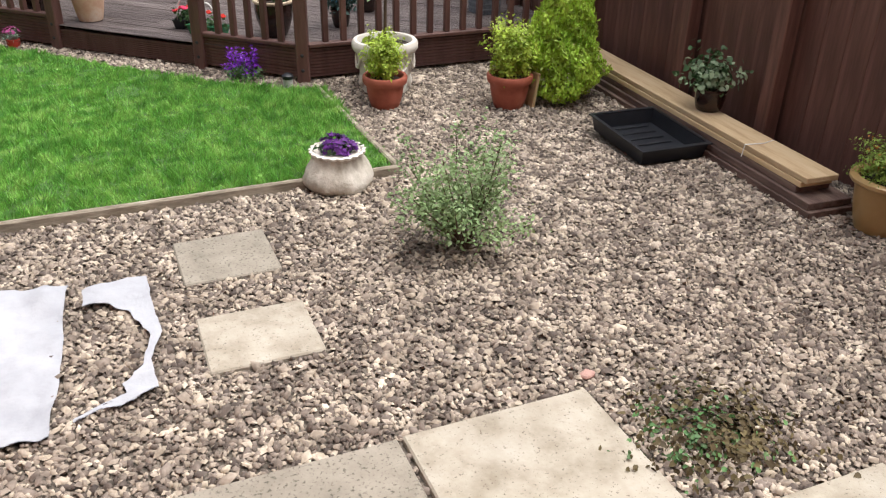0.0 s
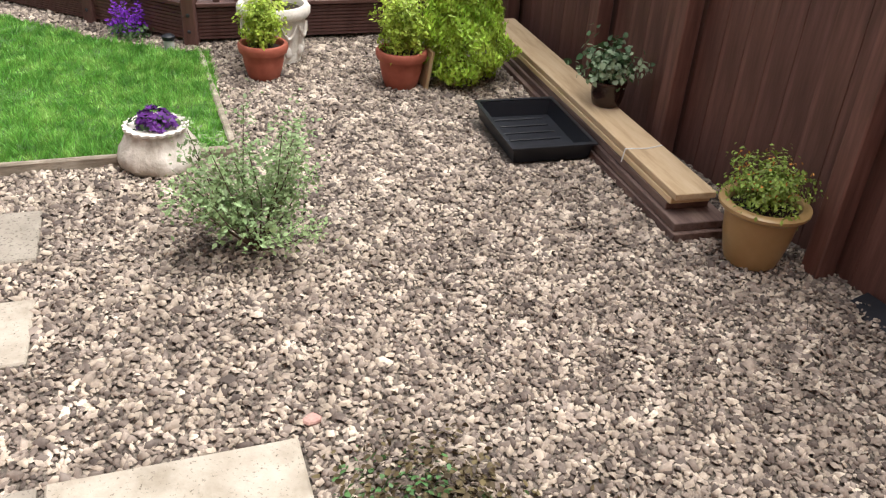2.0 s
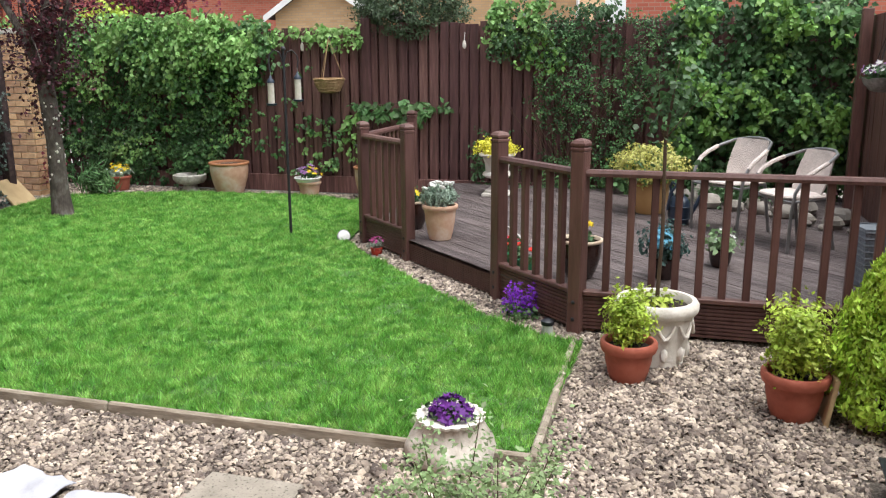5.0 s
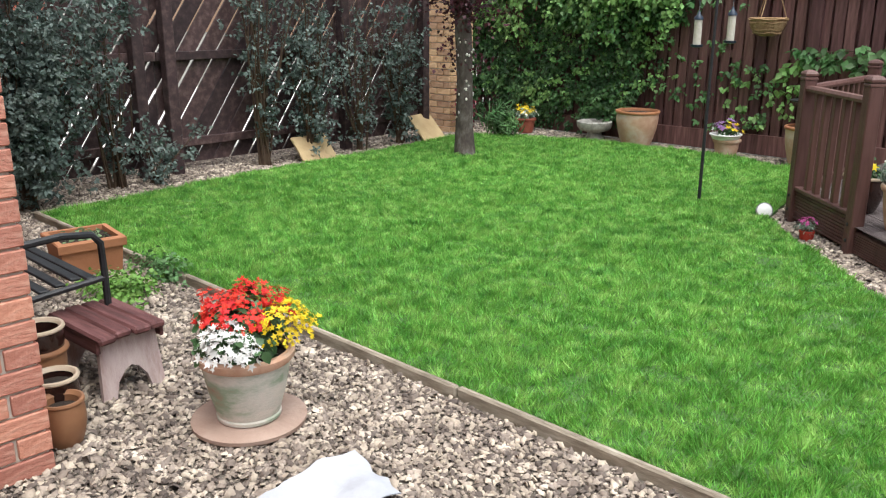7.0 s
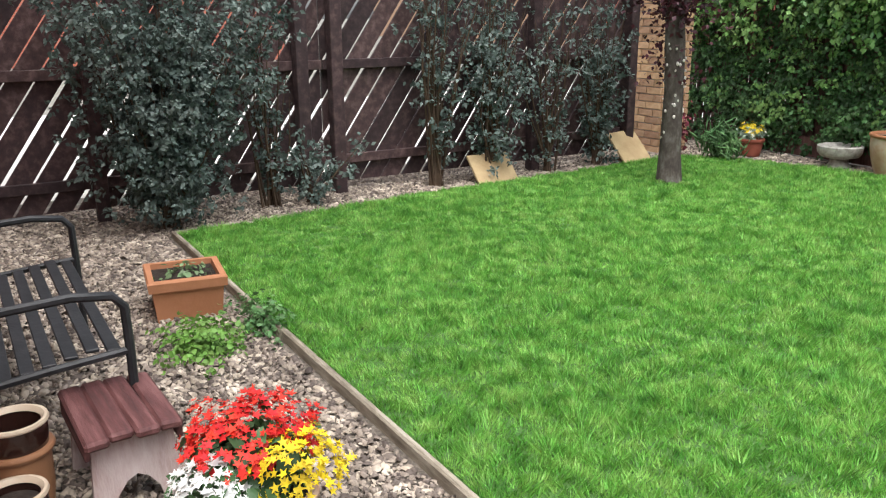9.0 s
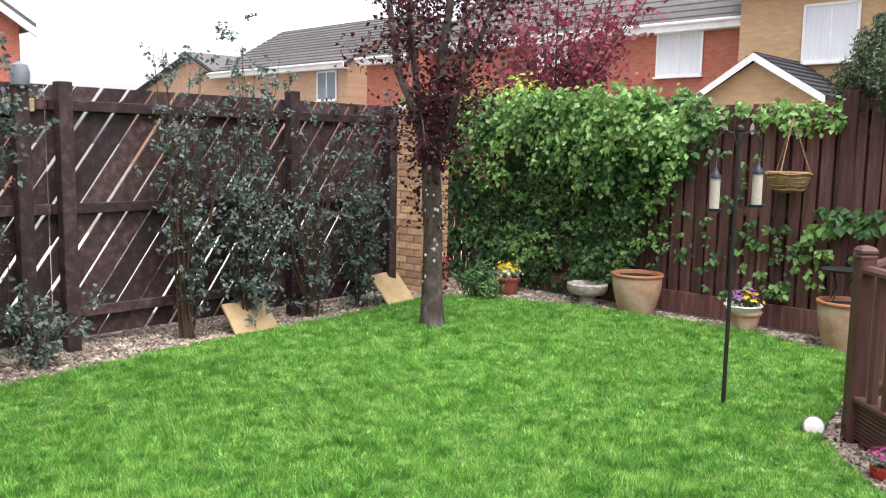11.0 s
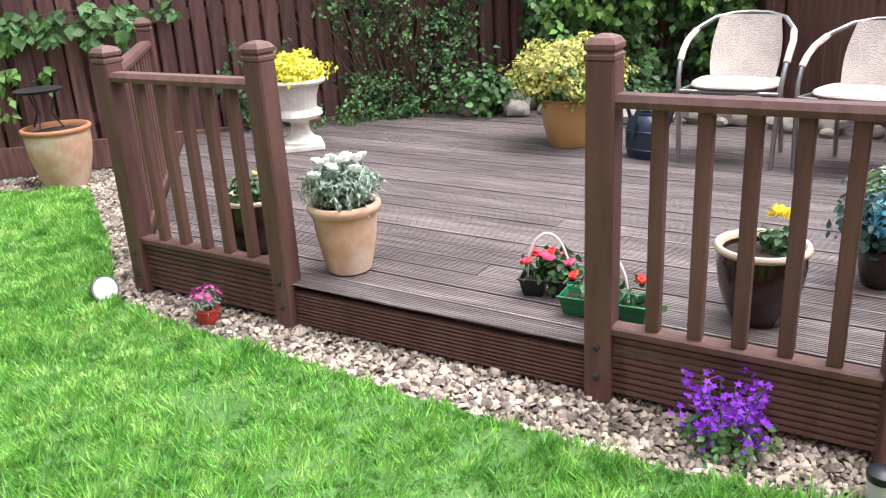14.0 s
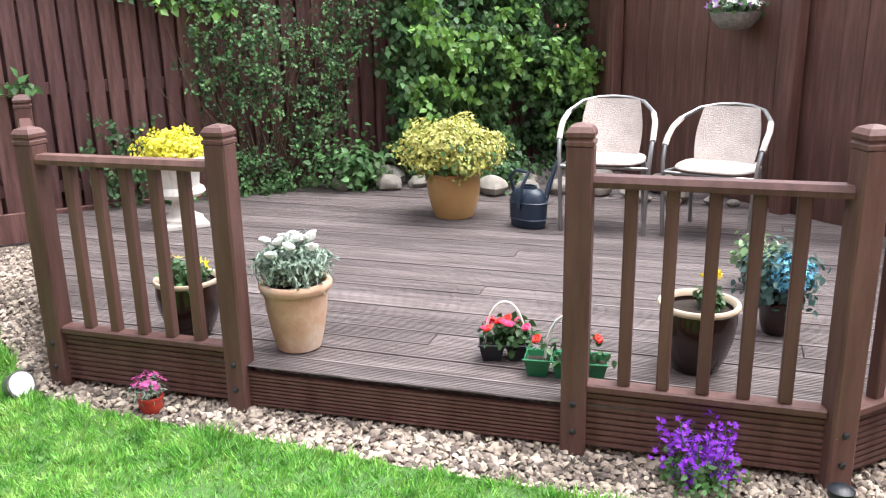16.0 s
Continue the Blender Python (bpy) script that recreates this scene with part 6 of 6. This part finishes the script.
part("rim", Build().lathe([(0.148, 0.25), (0.165, 0.255), (0.174, 0.27), (0.174, 0.285), (0.165, 0.294), (0.15, 0.292), (0.144, 0.27)], 36, caps=False), TERRA_P, fp, smooth=True)
part("soil", Build().lathe([(0.146, 0.25), (0.144, 0.27), (0.01, 0.28)], 24), SOIL, fp, smooth=True)
b = plant("mixed_bedding", "red, white and yellow flowers filling a terracotta pot", "flowers", pose(-2.305, -0.69, 0.28))
leafy(b, "foliage", 900, (0, 0, 0.06), (0.16, 0.16, 0.12), 0.045, IVY_D, shell=0.0, floor=-0.01)
blossom(b, "red_petals", 1500, (-0.04, 0.02, 0.10), (0.16, 0.17, 0.125), 0.023, P_RED, rough=0.3, top=0.1)
blossom(b, "white_petals", 460, (0.06, -0.10, 0.05), (0.11, 0.095, 0.09), 0.026, P_WHITE, seed=5, top=-0.3)
blossom(b, "yellow_petals", 560, (0.09, 0.10, 0.08), (0.10, 0.12, 0.10), 0.022, P_YELLOW, seed=7, top=-0.3)

s = thing("step_stool", "small worn red-painted wooden stool with limed legs", "stool", pose(-3.005, -0.868, 0, 0, 0, 3))
for k, y in enumerate((-0.105, -0.037, 0.032, 0.103)):
    part("top_board", Build().box(0.42 + (0.012, -0.006, 0.008, -0.01)[k], 0.069, 0.03, pose((0.004, -0.003, 0.006, 0)[k], y, 0.262 - 0.004 * (k in (0, 3)), (3, 0.5, -0.5, -3)[k], 0, R.uniform(-0.5, 0.5)), c=0.009), PINKWOOD, s)
for y in (-0.13, 0.13):
    part("apron", Build().box(0.36, 0.016, 0.05, pose(0, y, 0.225), c=0.003), PINKWOOD, s)
panel = [(-0.13, 0), (-0.075, 0), (-0.06, 0.06), (-0.03, 0.10), (0, 0.115), (0.03, 0.10), (0.06, 0.06), (0.075, 0), (0.13, 0), (0.115, 0.25), (-0.115, 0.25)]
for x, a in ((0.165, -6), (-0.165, 6)):
    bl = Build().prism(panel, -0.011, 0.011, pose(x, 0, 0, 0, a, 0) @ UPRIGHT)
    part("leg_panel", bl, PINKLEG, s)

bench = thing("garden_bench", "black metal slatted garden bench against the house", "bench", pose(-3.74, -1.03, 0))
L2 = 0.6
for k in range(7):
    part("seat_slat", Build().box(2 * L2 - 0.04, 0.042, 0.012, pose(0, 0.19 - 0.063 * k, 0.395 - 0.012 * abs(k - 1)), c=0.003), IRON, bench)
for k in range(5):
    part("back_slat", Build().box(2 * L2 - 0.04, 0.012, 0.042, pose(0, -0.235 - 0.012 * k, 0.47 + 0.075 * k, 8, 0, 0), c=0.003), IRON, bench)
for x in (-L2, L2):
    part("side_frame", Build().tube([(x, 0.235, 0), (x, 0.235, 0.40), (x, 0.232, 0.53), (x, 0.20, 0.57), (x, 0.08, 0.585), (x, -0.10, 0.575), (x, -0.25, 0.56)], 0.015, 8), IRON, bench, smooth=True)
    part("rear_post", Build().tube([(x, -0.23, 0), (x, -0.225, 0.42), (x, -0.30, 0.82)], 0.015, 8), IRON, bench, smooth=True)
    part("seat_rail", Build().tube([(x, 0.235, 0.385), (x, 0.0, 0.365), (x, -0.225, 0.34)], 0.013, 7), IRON, bench)

tr = thing("terracotta_trough", "square orange terracotta planter with sparse seedlings", "planter", pose(-4.52, -0.30, -0.06, 0, 0, -8) @ Matrix.Diagonal((0.94, 0.94, 0.97, 1)))
k2 = 2 ** 0.5
part("body", Build().lathe([(0.15 * k2, 0), (0.155 * k2, 0.01), (0.175 * k2, 0.23), (0.16 * k2, 0.23), (0.14 * k2, 0.05)], 4, pose(0, 0, 0, 0, 0, 45)), TERRA_O, tr)
part("rim", Build().lathe([(0.17 * k2, 0.22), (0.192 * k2, 0.225), (0.195 * k2, 0.27), (0.188 * k2, 0.278), (0.16 * k2, 0.278), (0.155 * k2, 0.23)], 4, pose(0, 0, 0, 0, 0, 45)), TERRA_O, tr)
part("soil", Build().lathe([(0.158 * k2, 0.22), (0.155 * k2, 0.25), (0.01, 0.252)], 4, pose(0, 0, 0, 0, 0, 45)), SOIL, tr)
leafy(tr, "seedlings", 120, (0, 0, 0.25), (0.14, 0.14, 0.05), 0.035, ROSELEAF, shell=0.0, floor=0.25)
b = plant("ground_cover", "low fresh green ground cover in the gravel", "plant", pose(-4.2, -0.26, 0))
leafy(b, "foliage", 2600, (0.25, -0.12, 0.0), (0.26, 0.2, 0.13), 0.026, FRESH, shell=0.0, rough=0.4, floor=0.0)
leafy(b, "foliage", 1600, (0.12, 0.2, 0.0), (0.28, 0.12, 0.14), 0.024, IVY, shell=0.0, rough=0.4, floor=0.0)

BROWN_G = mat("brown_glaze", [(0.22, 0.10, 0.05), (0.30, 0.15, 0.075)], scale=6, rough=0.45, bump=0.06)
pot_with("small brown glazed pot beside the brick corner", pose(-2.628, -1.21, 0), 0.068, 0.052, 0.17, BROWN_G, None, 0.006, 0.012, 0.006)
pot_with("dark glazed pot with a cream rim, full of soil", pose(-2.757, -1.18, 0), 0.078, 0.058, 0.205, GLAZE_D, CREAM, 0.008, 0.014, 0.006)
pot("plant_pot", "brown glazed pot under a stacked dark pot", pose(-2.925, -1.155, 0), 0.088, 0.07, 0.255, BROWN_G, 0.012, 0.02, None, False)
pot("plant_pot", "empty dark glazed pot stacked in another pot", pose(-2.925, -1.155, 0.16), 0.086, 0.055, 0.175, GLAZE_D, 0.008, 0.014, CREAM, False, belly=0.006)


# ---- white fleece sheets on the gravel ----
def sheet(name, label, grid, height):
    """A thin cloth over a grid of plan points."""
    rows, cols = len(grid), len(grid[0])
    vs = [(x, y, height(x, y)) for row in grid for x, y in row]
    n = len(vs)
    vs += [(x, y, z - 0.003) for x, y, z in vs]
    fs = []
    for j in range(rows - 1):
        for i in range(cols - 1):
            a = j * cols + i
            fs += [(a, a + 1, a + cols + 1, a + cols), (n + a, n + a + cols, n + a + cols + 1, n + a + 1)]
    ob = part(name, Build().add(vs, fs), CLOTH, smooth=True)
    return tagged(ob, label, "cloth sheet")


def crumple(x, y):
    p = Vector((x, y, 0))
    return 0.024 + 0.016 * noise.noise(p * 5) + 0.010 * noise.noise(p * 13 + Vector((4, 0, 0))) + 0.004 * noise.noise(p * 31)


grid = []
for j in range(41):
    v = j / 40
    row = []
    for i in range(25):
        u = i / 24
        x = -1.855 + 0.02 * v + u * (0.235 + 0.06 * v) + 0.025 * noise.noise(Vector((0.5, v * 5, 1)))
        y = -1.545 + 0.88 * v + 0.07 * (1 - u) * v + 0.025 * noise.noise(Vector((u * 4, 7.5, v * 2)))
        row.append((x, y))
    grid.append(row)
sheet("fleece_sheet", "crumpled white fleece sheet lying on the gravel", grid, lambda x, y: crumple(x, y) + 0.035 * math.exp(-((y + 0.72) / 0.10) ** 2) * max(0, noise.noise(Vector((x * 7, 2, 0))) + 0.5))
OUT = [(-1.5, -0.755), (-1.377, -0.72), (-1.265, -0.70), (-1.262, -0.938), (-1.252, -1.108), (-1.307, -1.258), (-1.302, -1.418), (-1.377, -1.463), (-1.477, -1.468), (-1.577, -1.508)]
INN = [(-1.5, -0.84), (-1.427, -0.85), (-1.352, -0.91), (-1.322, -1.008), (-1.292, -1.128), (-1.337, -1.278), (-1.402, -1.348), (-1.397, -1.418), (-1.472, -1.45), (-1.577, -1.493)]
grid = []
for (x0, y0), (x1, y1) in zip(OUT, INN):
    grid.append([(x0 + (x1 - x0) * k / 6, y0 + (y1 - y0) * k / 6) for k in range(7)])
fine = []
for a, b2 in zip(grid, grid[1:]):
    for s in range(5):
        fine.append([(p[0] + (q[0] - p[0]) * s / 5 + R.gauss(0, 0.002), p[1] + (q[1] - p[1]) * s / 5 + R.gauss(0, 0.002)) for p, q in zip(a, b2)])
sheet("torn_fleece", "torn strip of white fleece half buried in gravel", fine, lambda x, y: crumple(x, y) + 0.004 + 0.02 * max(0.0, min(1.0, (y + 0.95) / 0.2)))

# ---- beyond the fences: houses, trees ----
def window(parent, w, h, m, pale_pane=True):
    wn2 = part("window", Build().box(w, 0.05, h, c=0.004), PALE_PANE if pale_pane else GLASS, parent, m=m)
    bar = 0.07
    b = Build()
    for sx, sz, px, pz in ((w + 0.06, bar, 0, h / 2), (w + 0.06, bar, 0, -h / 2), (bar, h, -w / 2, 0), (bar, h, w / 2, 0), (bar * 0.8, h, 0, 0)):
        b.box(sx, 0.05, sz, pose(px, -0.035, pz), c=0.006)
    part("frame", b, UPVC, wn2)
    part("sill", Build().box(w + 0.16, 0.14, 0.05, pose(0, -0.07, -h / 2 - 0.06)), UPVC, wn2)
    return wn2


def house_brick(name, c1, c2, c3, mortar):
    """Brickwork for walls far away."""
    m = mat(name, [c1, c2], scale=3, rough=0.9, bump=0)
    n, ln = m.node_tree.nodes, m.node_tree.links
    tc = n.new("ShaderNodeTexCoord")
    mp = n.new("ShaderNodeMapping")
    mp.inputs["Rotation"].default_value = (radians(90), 0, 0)
    bt = n.new("ShaderNodeTexBrick")
    bt.inputs["Color1"].default_value, bt.inputs["Color2"].default_value, bt.inputs["Mortar"].default_value = (*c1, 1), (*c3, 1), (*mortar, 1)
    bt.inputs["Scale"].default_value, bt.inputs["Brick Width"].default_value, bt.inputs["Row Height"].default_value, bt.inputs["Mortar Size"].default_value = 1.0, 0.225, 0.075, 0.008
    ln.new(tc.outputs["Object"], mp.inputs[0])
    ln.new(mp.outputs[0], bt.inputs[0])
    ln.new(bt.outputs[0], n["Principled BSDF"].inputs["Base Color"])
    return m


HB_RED = house_brick("red_house_brick", (0.36, 0.095, 0.06), (0.42, 0.12, 0.08), (0.46, 0.14, 0.09), (0.34, 0.2, 0.15))
HB_BUFF = house_brick("buff_house_brick", (0.48, 0.30, 0.15), (0.55, 0.35, 0.19), (0.56, 0.37, 0.2), (0.42, 0.32, 0.22))
HB_ORANGE = house_brick("orange_house_brick", (0.42, 0.25, 0.15), (0.5, 0.31, 0.2), (0.52, 0.33, 0.22), (0.42, 0.31, 0.22))


def tiled_slope(parent, x0, x1, y0, z0, y1, z1, material, courses=14):
    """One roof slope in overlapping courses, eaves at y0, z0, ridge at y1, z1."""
    for k in range(courses):
        u, v = k / courses, (k + 1.12) / courses
        ya, yb, za, zb = y0 + (y1 - y0) * u, y0 + (y1 - y0) * v, z0 + (z1 - z0) * u, z0 + (z1 - z0) * v
        vs = [(x0, ya, za + 0.05), (x1, ya, za + 0.05), (x1, yb, zb), (x0, yb, zb), (x0, ya, za - 0.03), (x1, ya, za - 0.03), (x1, yb, zb - 0.06), (x0, yb, zb - 0.06)]
        part("tile_course", Build().add(vs, [(0, 1, 2, 3), (7, 6, 5, 4), (4, 5, 1, 0), (1, 5, 6, 2), (2, 6, 7, 3), (3, 7, 4, 0)]), material, parent)


def gable_house(name, label, x0, x1, y, depth, eaves, ridge, brick, roof, windows):
    """A house whose eaves side faces the garden."""
    h = thing(name, label, "house", pose(0, 0, 0))
    part("wall", Build().prism([(x0, y), (x1, y), (x1, y + depth), (x0, y + depth)], 0, eaves), brick, h)
    for x in (x0, x1):
        g = Build()
        s = 0.12 if x == x0 else -0.12
        vs = [(x, y, eaves), (x, y + depth, eaves), (x, y + depth / 2, ridge - 0.12), (x + s, y, eaves), (x + s, y + depth, eaves), (x + s, y + depth / 2, ridge - 0.12)]
        g.add(vs, [(0, 2, 1), (3, 4, 5), (0, 1, 4, 3), (1, 2, 5, 4), (2, 0, 3, 5)])
        part("gable", g, brick, h)
    tiled_slope(h, x0 - 0.25, x1 + 0.25, y - 0.35, eaves - 0.05, y + depth / 2, ridge, roof)
    tiled_slope(h, x0 - 0.25, x1 + 0.25, y + depth + 0.35, eaves - 0.05, y + depth / 2, ridge, roof)
    part("fascia", Build().box(x1 - x0 + 0.5, 0.03, 0.24, pose((x0 + x1) / 2, y - 0.39, eaves - 0.12)), UPVC, h)
    part("gutter", Build().tube([(x0 - 0.25, y - 0.45, eaves + 0.0), (x1 + 0.25, y - 0.45, eaves + 0.0)], 0.055, 8), UPVC, h)
    part("soffit", Build().box(x1 - x0 + 0.5, 0.36, 0.02, pose((x0 + x1) / 2, y - 0.2, eaves - 0.24)), UPVC, h)
    for wx0, wx1, z0, z1, bl in windows:
        window(h, wx1 - wx0, z1 - z0, pose((wx0 + wx1) / 2, y - 0.02, (z0 + z1) / 2), bl)
    return h


gable_house("red_brick_house", "red brick house with white eaves and grey roof", -24.6, -12.0, 24, 8, 5.5, 9.0, HB_RED, ROOF_G, ((-14.75, -13.2, 3.92, 5.3, True), (-19.6, -18.3, 3.9, 5.3, True)))
h = gable_house("buff_brick_house", "buff brick house with white windows and grey roof", -11.75, -2.65, 23.4, 8, 6.25, 9.7, HB_BUFF, ROOF_G, ((-9.86, -8.42, 4.05, 5.6, True), (-5.65, -3.95, 4.08, 5.65, True)))
part("satellite_dish", Build().lathe([(0.02, 0.0), (0.28, 0.07), (0.3, 0.085), (0.27, 0.08), (0.02, 0.015)], 24, pose(-3.5, 23.05, 3.88, 75, 0, 15)), STEEL, h, smooth=True)
part("downpipe", Build().tube([(-2.72, 23.3, 0), (-2.72, 23.3, 6.1)], 0.05, 8), UPVC, h)
part("security_light", Build().box(0.25, 0.12, 0.2, pose(-7.85, 23.3, 5.1), c=0.02), BLACK, h)
gar = thing("garage", "small buff brick garage with dark slate gable roof", "garage", pose(0, 0, 0))
gx0, gx1, gy, ge, gp = -11.45, -8.35, 20.6, 2.98, 4.05
gm = (gx0 + gx1) / 2 - 0.05
part("wall", Build().prism([(gx0, gy), (gx1, gy), (gx1, gy + 2.7), (gx0, gy + 2.7)], 0, ge), HB_BUFF, gar)
part("gable", Build().add([(gx0, gy, ge), (gx1, gy, ge), (gm, gy, gp - 0.15), (gx0, gy + 0.12, ge), (gx1, gy + 0.12, ge), (gm, gy + 0.12, gp - 0.15)], [(0, 1, 2), (5, 4, 3), (0, 3, 4, 1), (1, 4, 5, 2), (2, 5, 3, 0)]), HB_BUFF, gar)
for xe in (gx0 - 0.25, gx1 + 0.25):
    zs = ge - 0.1
    for k in range(8):
        u, v = k / 8, (k + 1.15) / 8
        xa, xb, za, zb = xe + (gm - xe) * u, xe + (gm - xe) * v, zs + (gp - zs) * u, zs + (gp - zs) * v
        b = Build().add([(xa, gy - 0.3, za + 0.05), (xa, gy + 2.8, za + 0.05), (xb, gy + 2.8, zb), (xb, gy - 0.3, zb), (xa, gy - 0.3, za - 0.06), (xa, gy + 2.8, za - 0.06), (xb, gy + 2.8, zb - 0.1), (xb, gy - 0.3, zb - 0.1)], [(0, 1, 2, 3), (7, 6, 5, 4), (4, 5, 1, 0), (1, 5, 6, 2), (2, 6, 7, 3), (3, 7, 4, 0)])
        part("tile_course", b, ROOF_D, gar)
    b = Build().add([(xe, gy - 0.32, zs - 0.16), (gm, gy - 0.32, gp - 0.2), (gm, gy - 0.32, gp + 0.0), (xe, gy - 0.32, zs + 0.03), (xe, gy - 0.29, zs - 0.16), (gm, gy - 0.29, gp - 0.2), (gm, gy - 0.29, gp + 0.0), (xe, gy - 0.29, zs + 0.03)], [(0, 1, 2, 3), (7, 6, 5, 4), (0, 4, 5, 1), (3, 2, 6, 7), (0, 3, 7, 4), (1, 5, 6, 2)])
    part("bargeboard", b, UPVC, gar)
gable_house("orange_brick_house", "low orange brick house with long grey roof", -41.5, -30.5, 24, 9, 5.22, 7.95, HB_ORANGE, ROOF_G, ((-32.6, -31.2, 3.6, 4.9, False),))
gable_house("far_brick_house", "red brick house partly hidden by the plum tree", -27.4, -24.9, 22.5, 5, 5.05, 6.7, HB_RED, ROOF_G, ())
h = thing("end_house", "buff brick gable end of a distant house", "house", pose(0, 0, 0))
part("wall", Build().add([(-56, 26, 0), (-44, 26, 0), (-44, 26, 5.2), (-47.5, 26, 6.75), (-56, 26, 4.1), (-56, 34, 0), (-44, 34, 0), (-44, 34, 5.2), (-47.5, 34, 6.75), (-56, 34, 4.1)], [(0, 1, 2, 3, 4), (9, 8, 7, 6, 5), (0, 5, 6, 1), (1, 6, 7, 2), (2, 7, 8, 3), (3, 8, 9, 4), (4, 9, 5, 0)]), HB_ORANGE, h)
UP_Y = Matrix(((1, 0, 0, 0), (0, 0, 1, 0), (0, 1, 0, 0), (0, 0, 0, 1)))
part("roof", Build().prism([(-57, 3.82), (-47.5, 6.8), (-43, 4.8), (-43, 4.98), (-47.5, 6.98), (-57, 4.0)], 25.7, 34.2, UP_Y), ROOF_G, h)
part("verge", Build().tube([(-57, 25.7, 3.9), (-47.5, 25.7, 6.85), (-43, 25.7, 4.85)], 0.12, 6), ROOF_D, h)
h = thing("side_house", "red brick gable-fronted house with white windows beyond the lattice fence", "house", pose(-28, 0, 0, 0, 0, 90))
part("wall", Build().prism([(-3, 0), (8.95, 0), (8.95, 5.05), (2.98, 8.9), (-3, 5.05)][::-1], 0, 8, UP_Y), HB_RED, h)
for s in (-1, 1):
    xe = 2.98 + s * 6.35
    part("roof", Build().prism([(2.98, 8.92), (xe, 4.82), (xe, 5.02), (2.98, 9.12)][::s], -0.35, 8.3, UP_Y), ROOF_G, h)
    part("bargeboard", Build().prism([(2.98, 8.72), (xe, 4.62), (xe, 4.87), (2.98, 8.97)][::s], -0.4, -0.3, UP_Y), UPVC, h)
w = window(h, 1.95, 1.36, pose(7.06, -0.02, 4.12), False)
for px in (-0.33, 0.33):
    part("mullion", Build().box(0.06, 0.05, 1.3, pose(px, -0.035, 0), c=0.006), UPVC, w)
part("lintel", Build().box(2.2, 0.05, 0.25, pose(7.06, -0.01, 5.0)), HB_BUFF, h)
window(h, 1.75, 1.3, pose(1.8, -0.02, 4.18), False)
part("alarm_box", Build().box(0.45, 0.1, 0.3, pose(7.15, -0.06, 5.5), c=0.03), P_YELLOW, h)
h = thing("brown_brick_house", "reddish brown brick house wall rising beyond the back fence", "house", pose(0, 0, 0))
part("wall", Build().prism([(-0.65, 14), (8, 14), (8, 21), (-0.65, 21)], 0, 5.0), HB_RED, h)
tiled_slope(h, -0.95, 8.3, 13.65, 4.95, 17.5, 7.6, ROOF_G)
tiled_slope(h, -0.95, 8.3, 21.35, 4.95, 17.5, 7.6, ROOF_G)

# red plum and dark evergreen behind the back fence
t2 = thing("red_plum_tree", "reddish-purple plum tree behind the back fence", "tree", pose(-8.4, 9.6, 0))
part("trunk", Build().tube([(0, 0, 0), (0.05, 0, 1.2), (0, 0, 2.4)], [0.12, 0.09, 0.06], 10), BARK, t2, smooth=True)
q = []
for k in range(34):
    tip = (R.gauss(0, 0.75), R.gauss(0, 0.5), R.uniform(2.2, 4.1))
    part("branch", Build().tube([(0, 0, 1.7), (tip[0] * 0.5, tip[1] * 0.5, tip[2] * 0.75), tip], [0.03, 0.015, 0.005], 5), BARK, t2)
    for n in range(105):
        u = R.uniform(0.35, 1.1)
        q.append([tip[0] * u + R.gauss(0, 0.14), tip[1] * u + R.gauss(0, 0.14), 1.7 + (tip[2] - 1.7) * u + R.gauss(0, 0.12)])
part("crown", leaves("crown", np.array(q), np.tile([0, 0, 1.0], (len(q), 1)), 0.085, spread=1.0), PLUM_R, t2)
ev = thing("evergreen_tree", "dense dark evergreen tree rising behind the fence", "tree", pose(-2.56, 6.47, 0))
part("trunk", Build().tube([(0, 0, 0), (0, 0, 2.2)], [0.09, 0.05], 10), BARK, ev, smooth=True)
EVER = leaf_mat("evergreen_needle", (0.035, 0.065, 0.03), (0.07, 0.115, 0.055), (0.12, 0.165, 0.085), island=0.45, translucent=0.15)
zz = NR.random(1500)
aa = NR.uniform(0, 2 * np.pi, 1500)
wide = np.interp(zz, [0, 0.2, 0.4, 0.7, 1], [0.62, 0.95, 1.0, 0.72, 0.12]) * (0.55 + 0.45 * NR.random(1500) ** 0.5)
wide *= 1 + 0.16 * np.sin(4 * aa + 7 * zz)
root = np.column_stack([0.62 * wide * np.cos(aa), 0.45 * wide * np.sin(aa), 1.78 + 0.88 * zz])
out = unit(np.column_stack([np.cos(aa), np.sin(aa), np.full(1500, 0.5)]) + NR.normal(0, 0.35, (1500, 3)))
u = NR.random((1500, 13, 1))
pts = (root[:, None] + out[:, None] * 0.13 * u + NR.normal(0, 0.018, (1500, 13, 3))).reshape(-1, 3)
part("crown", leaves("crown", pts, np.repeat(out, 13, 0) + np.array([0, 0, 0.3]), 0.042, LEAFLET, LEAFLET_F, 0.6, -0.4, 0.6), EVER, ev)
sh = thing("yellow_shrub", "yellow-green shrub showing above the ivy", "shrub", pose(-7.3, 7.4, 0))
leafy(sh, "foliage", 500, (0, 0, 2.15), (0.4, 0.3, 0.25), 0.07, LIME, shell=0.0, rough=0.5)
stems(sh, (0, 0, 0), [(0.1, 0, 2.1), (-0.2, 0, 2.2)], 0.02)
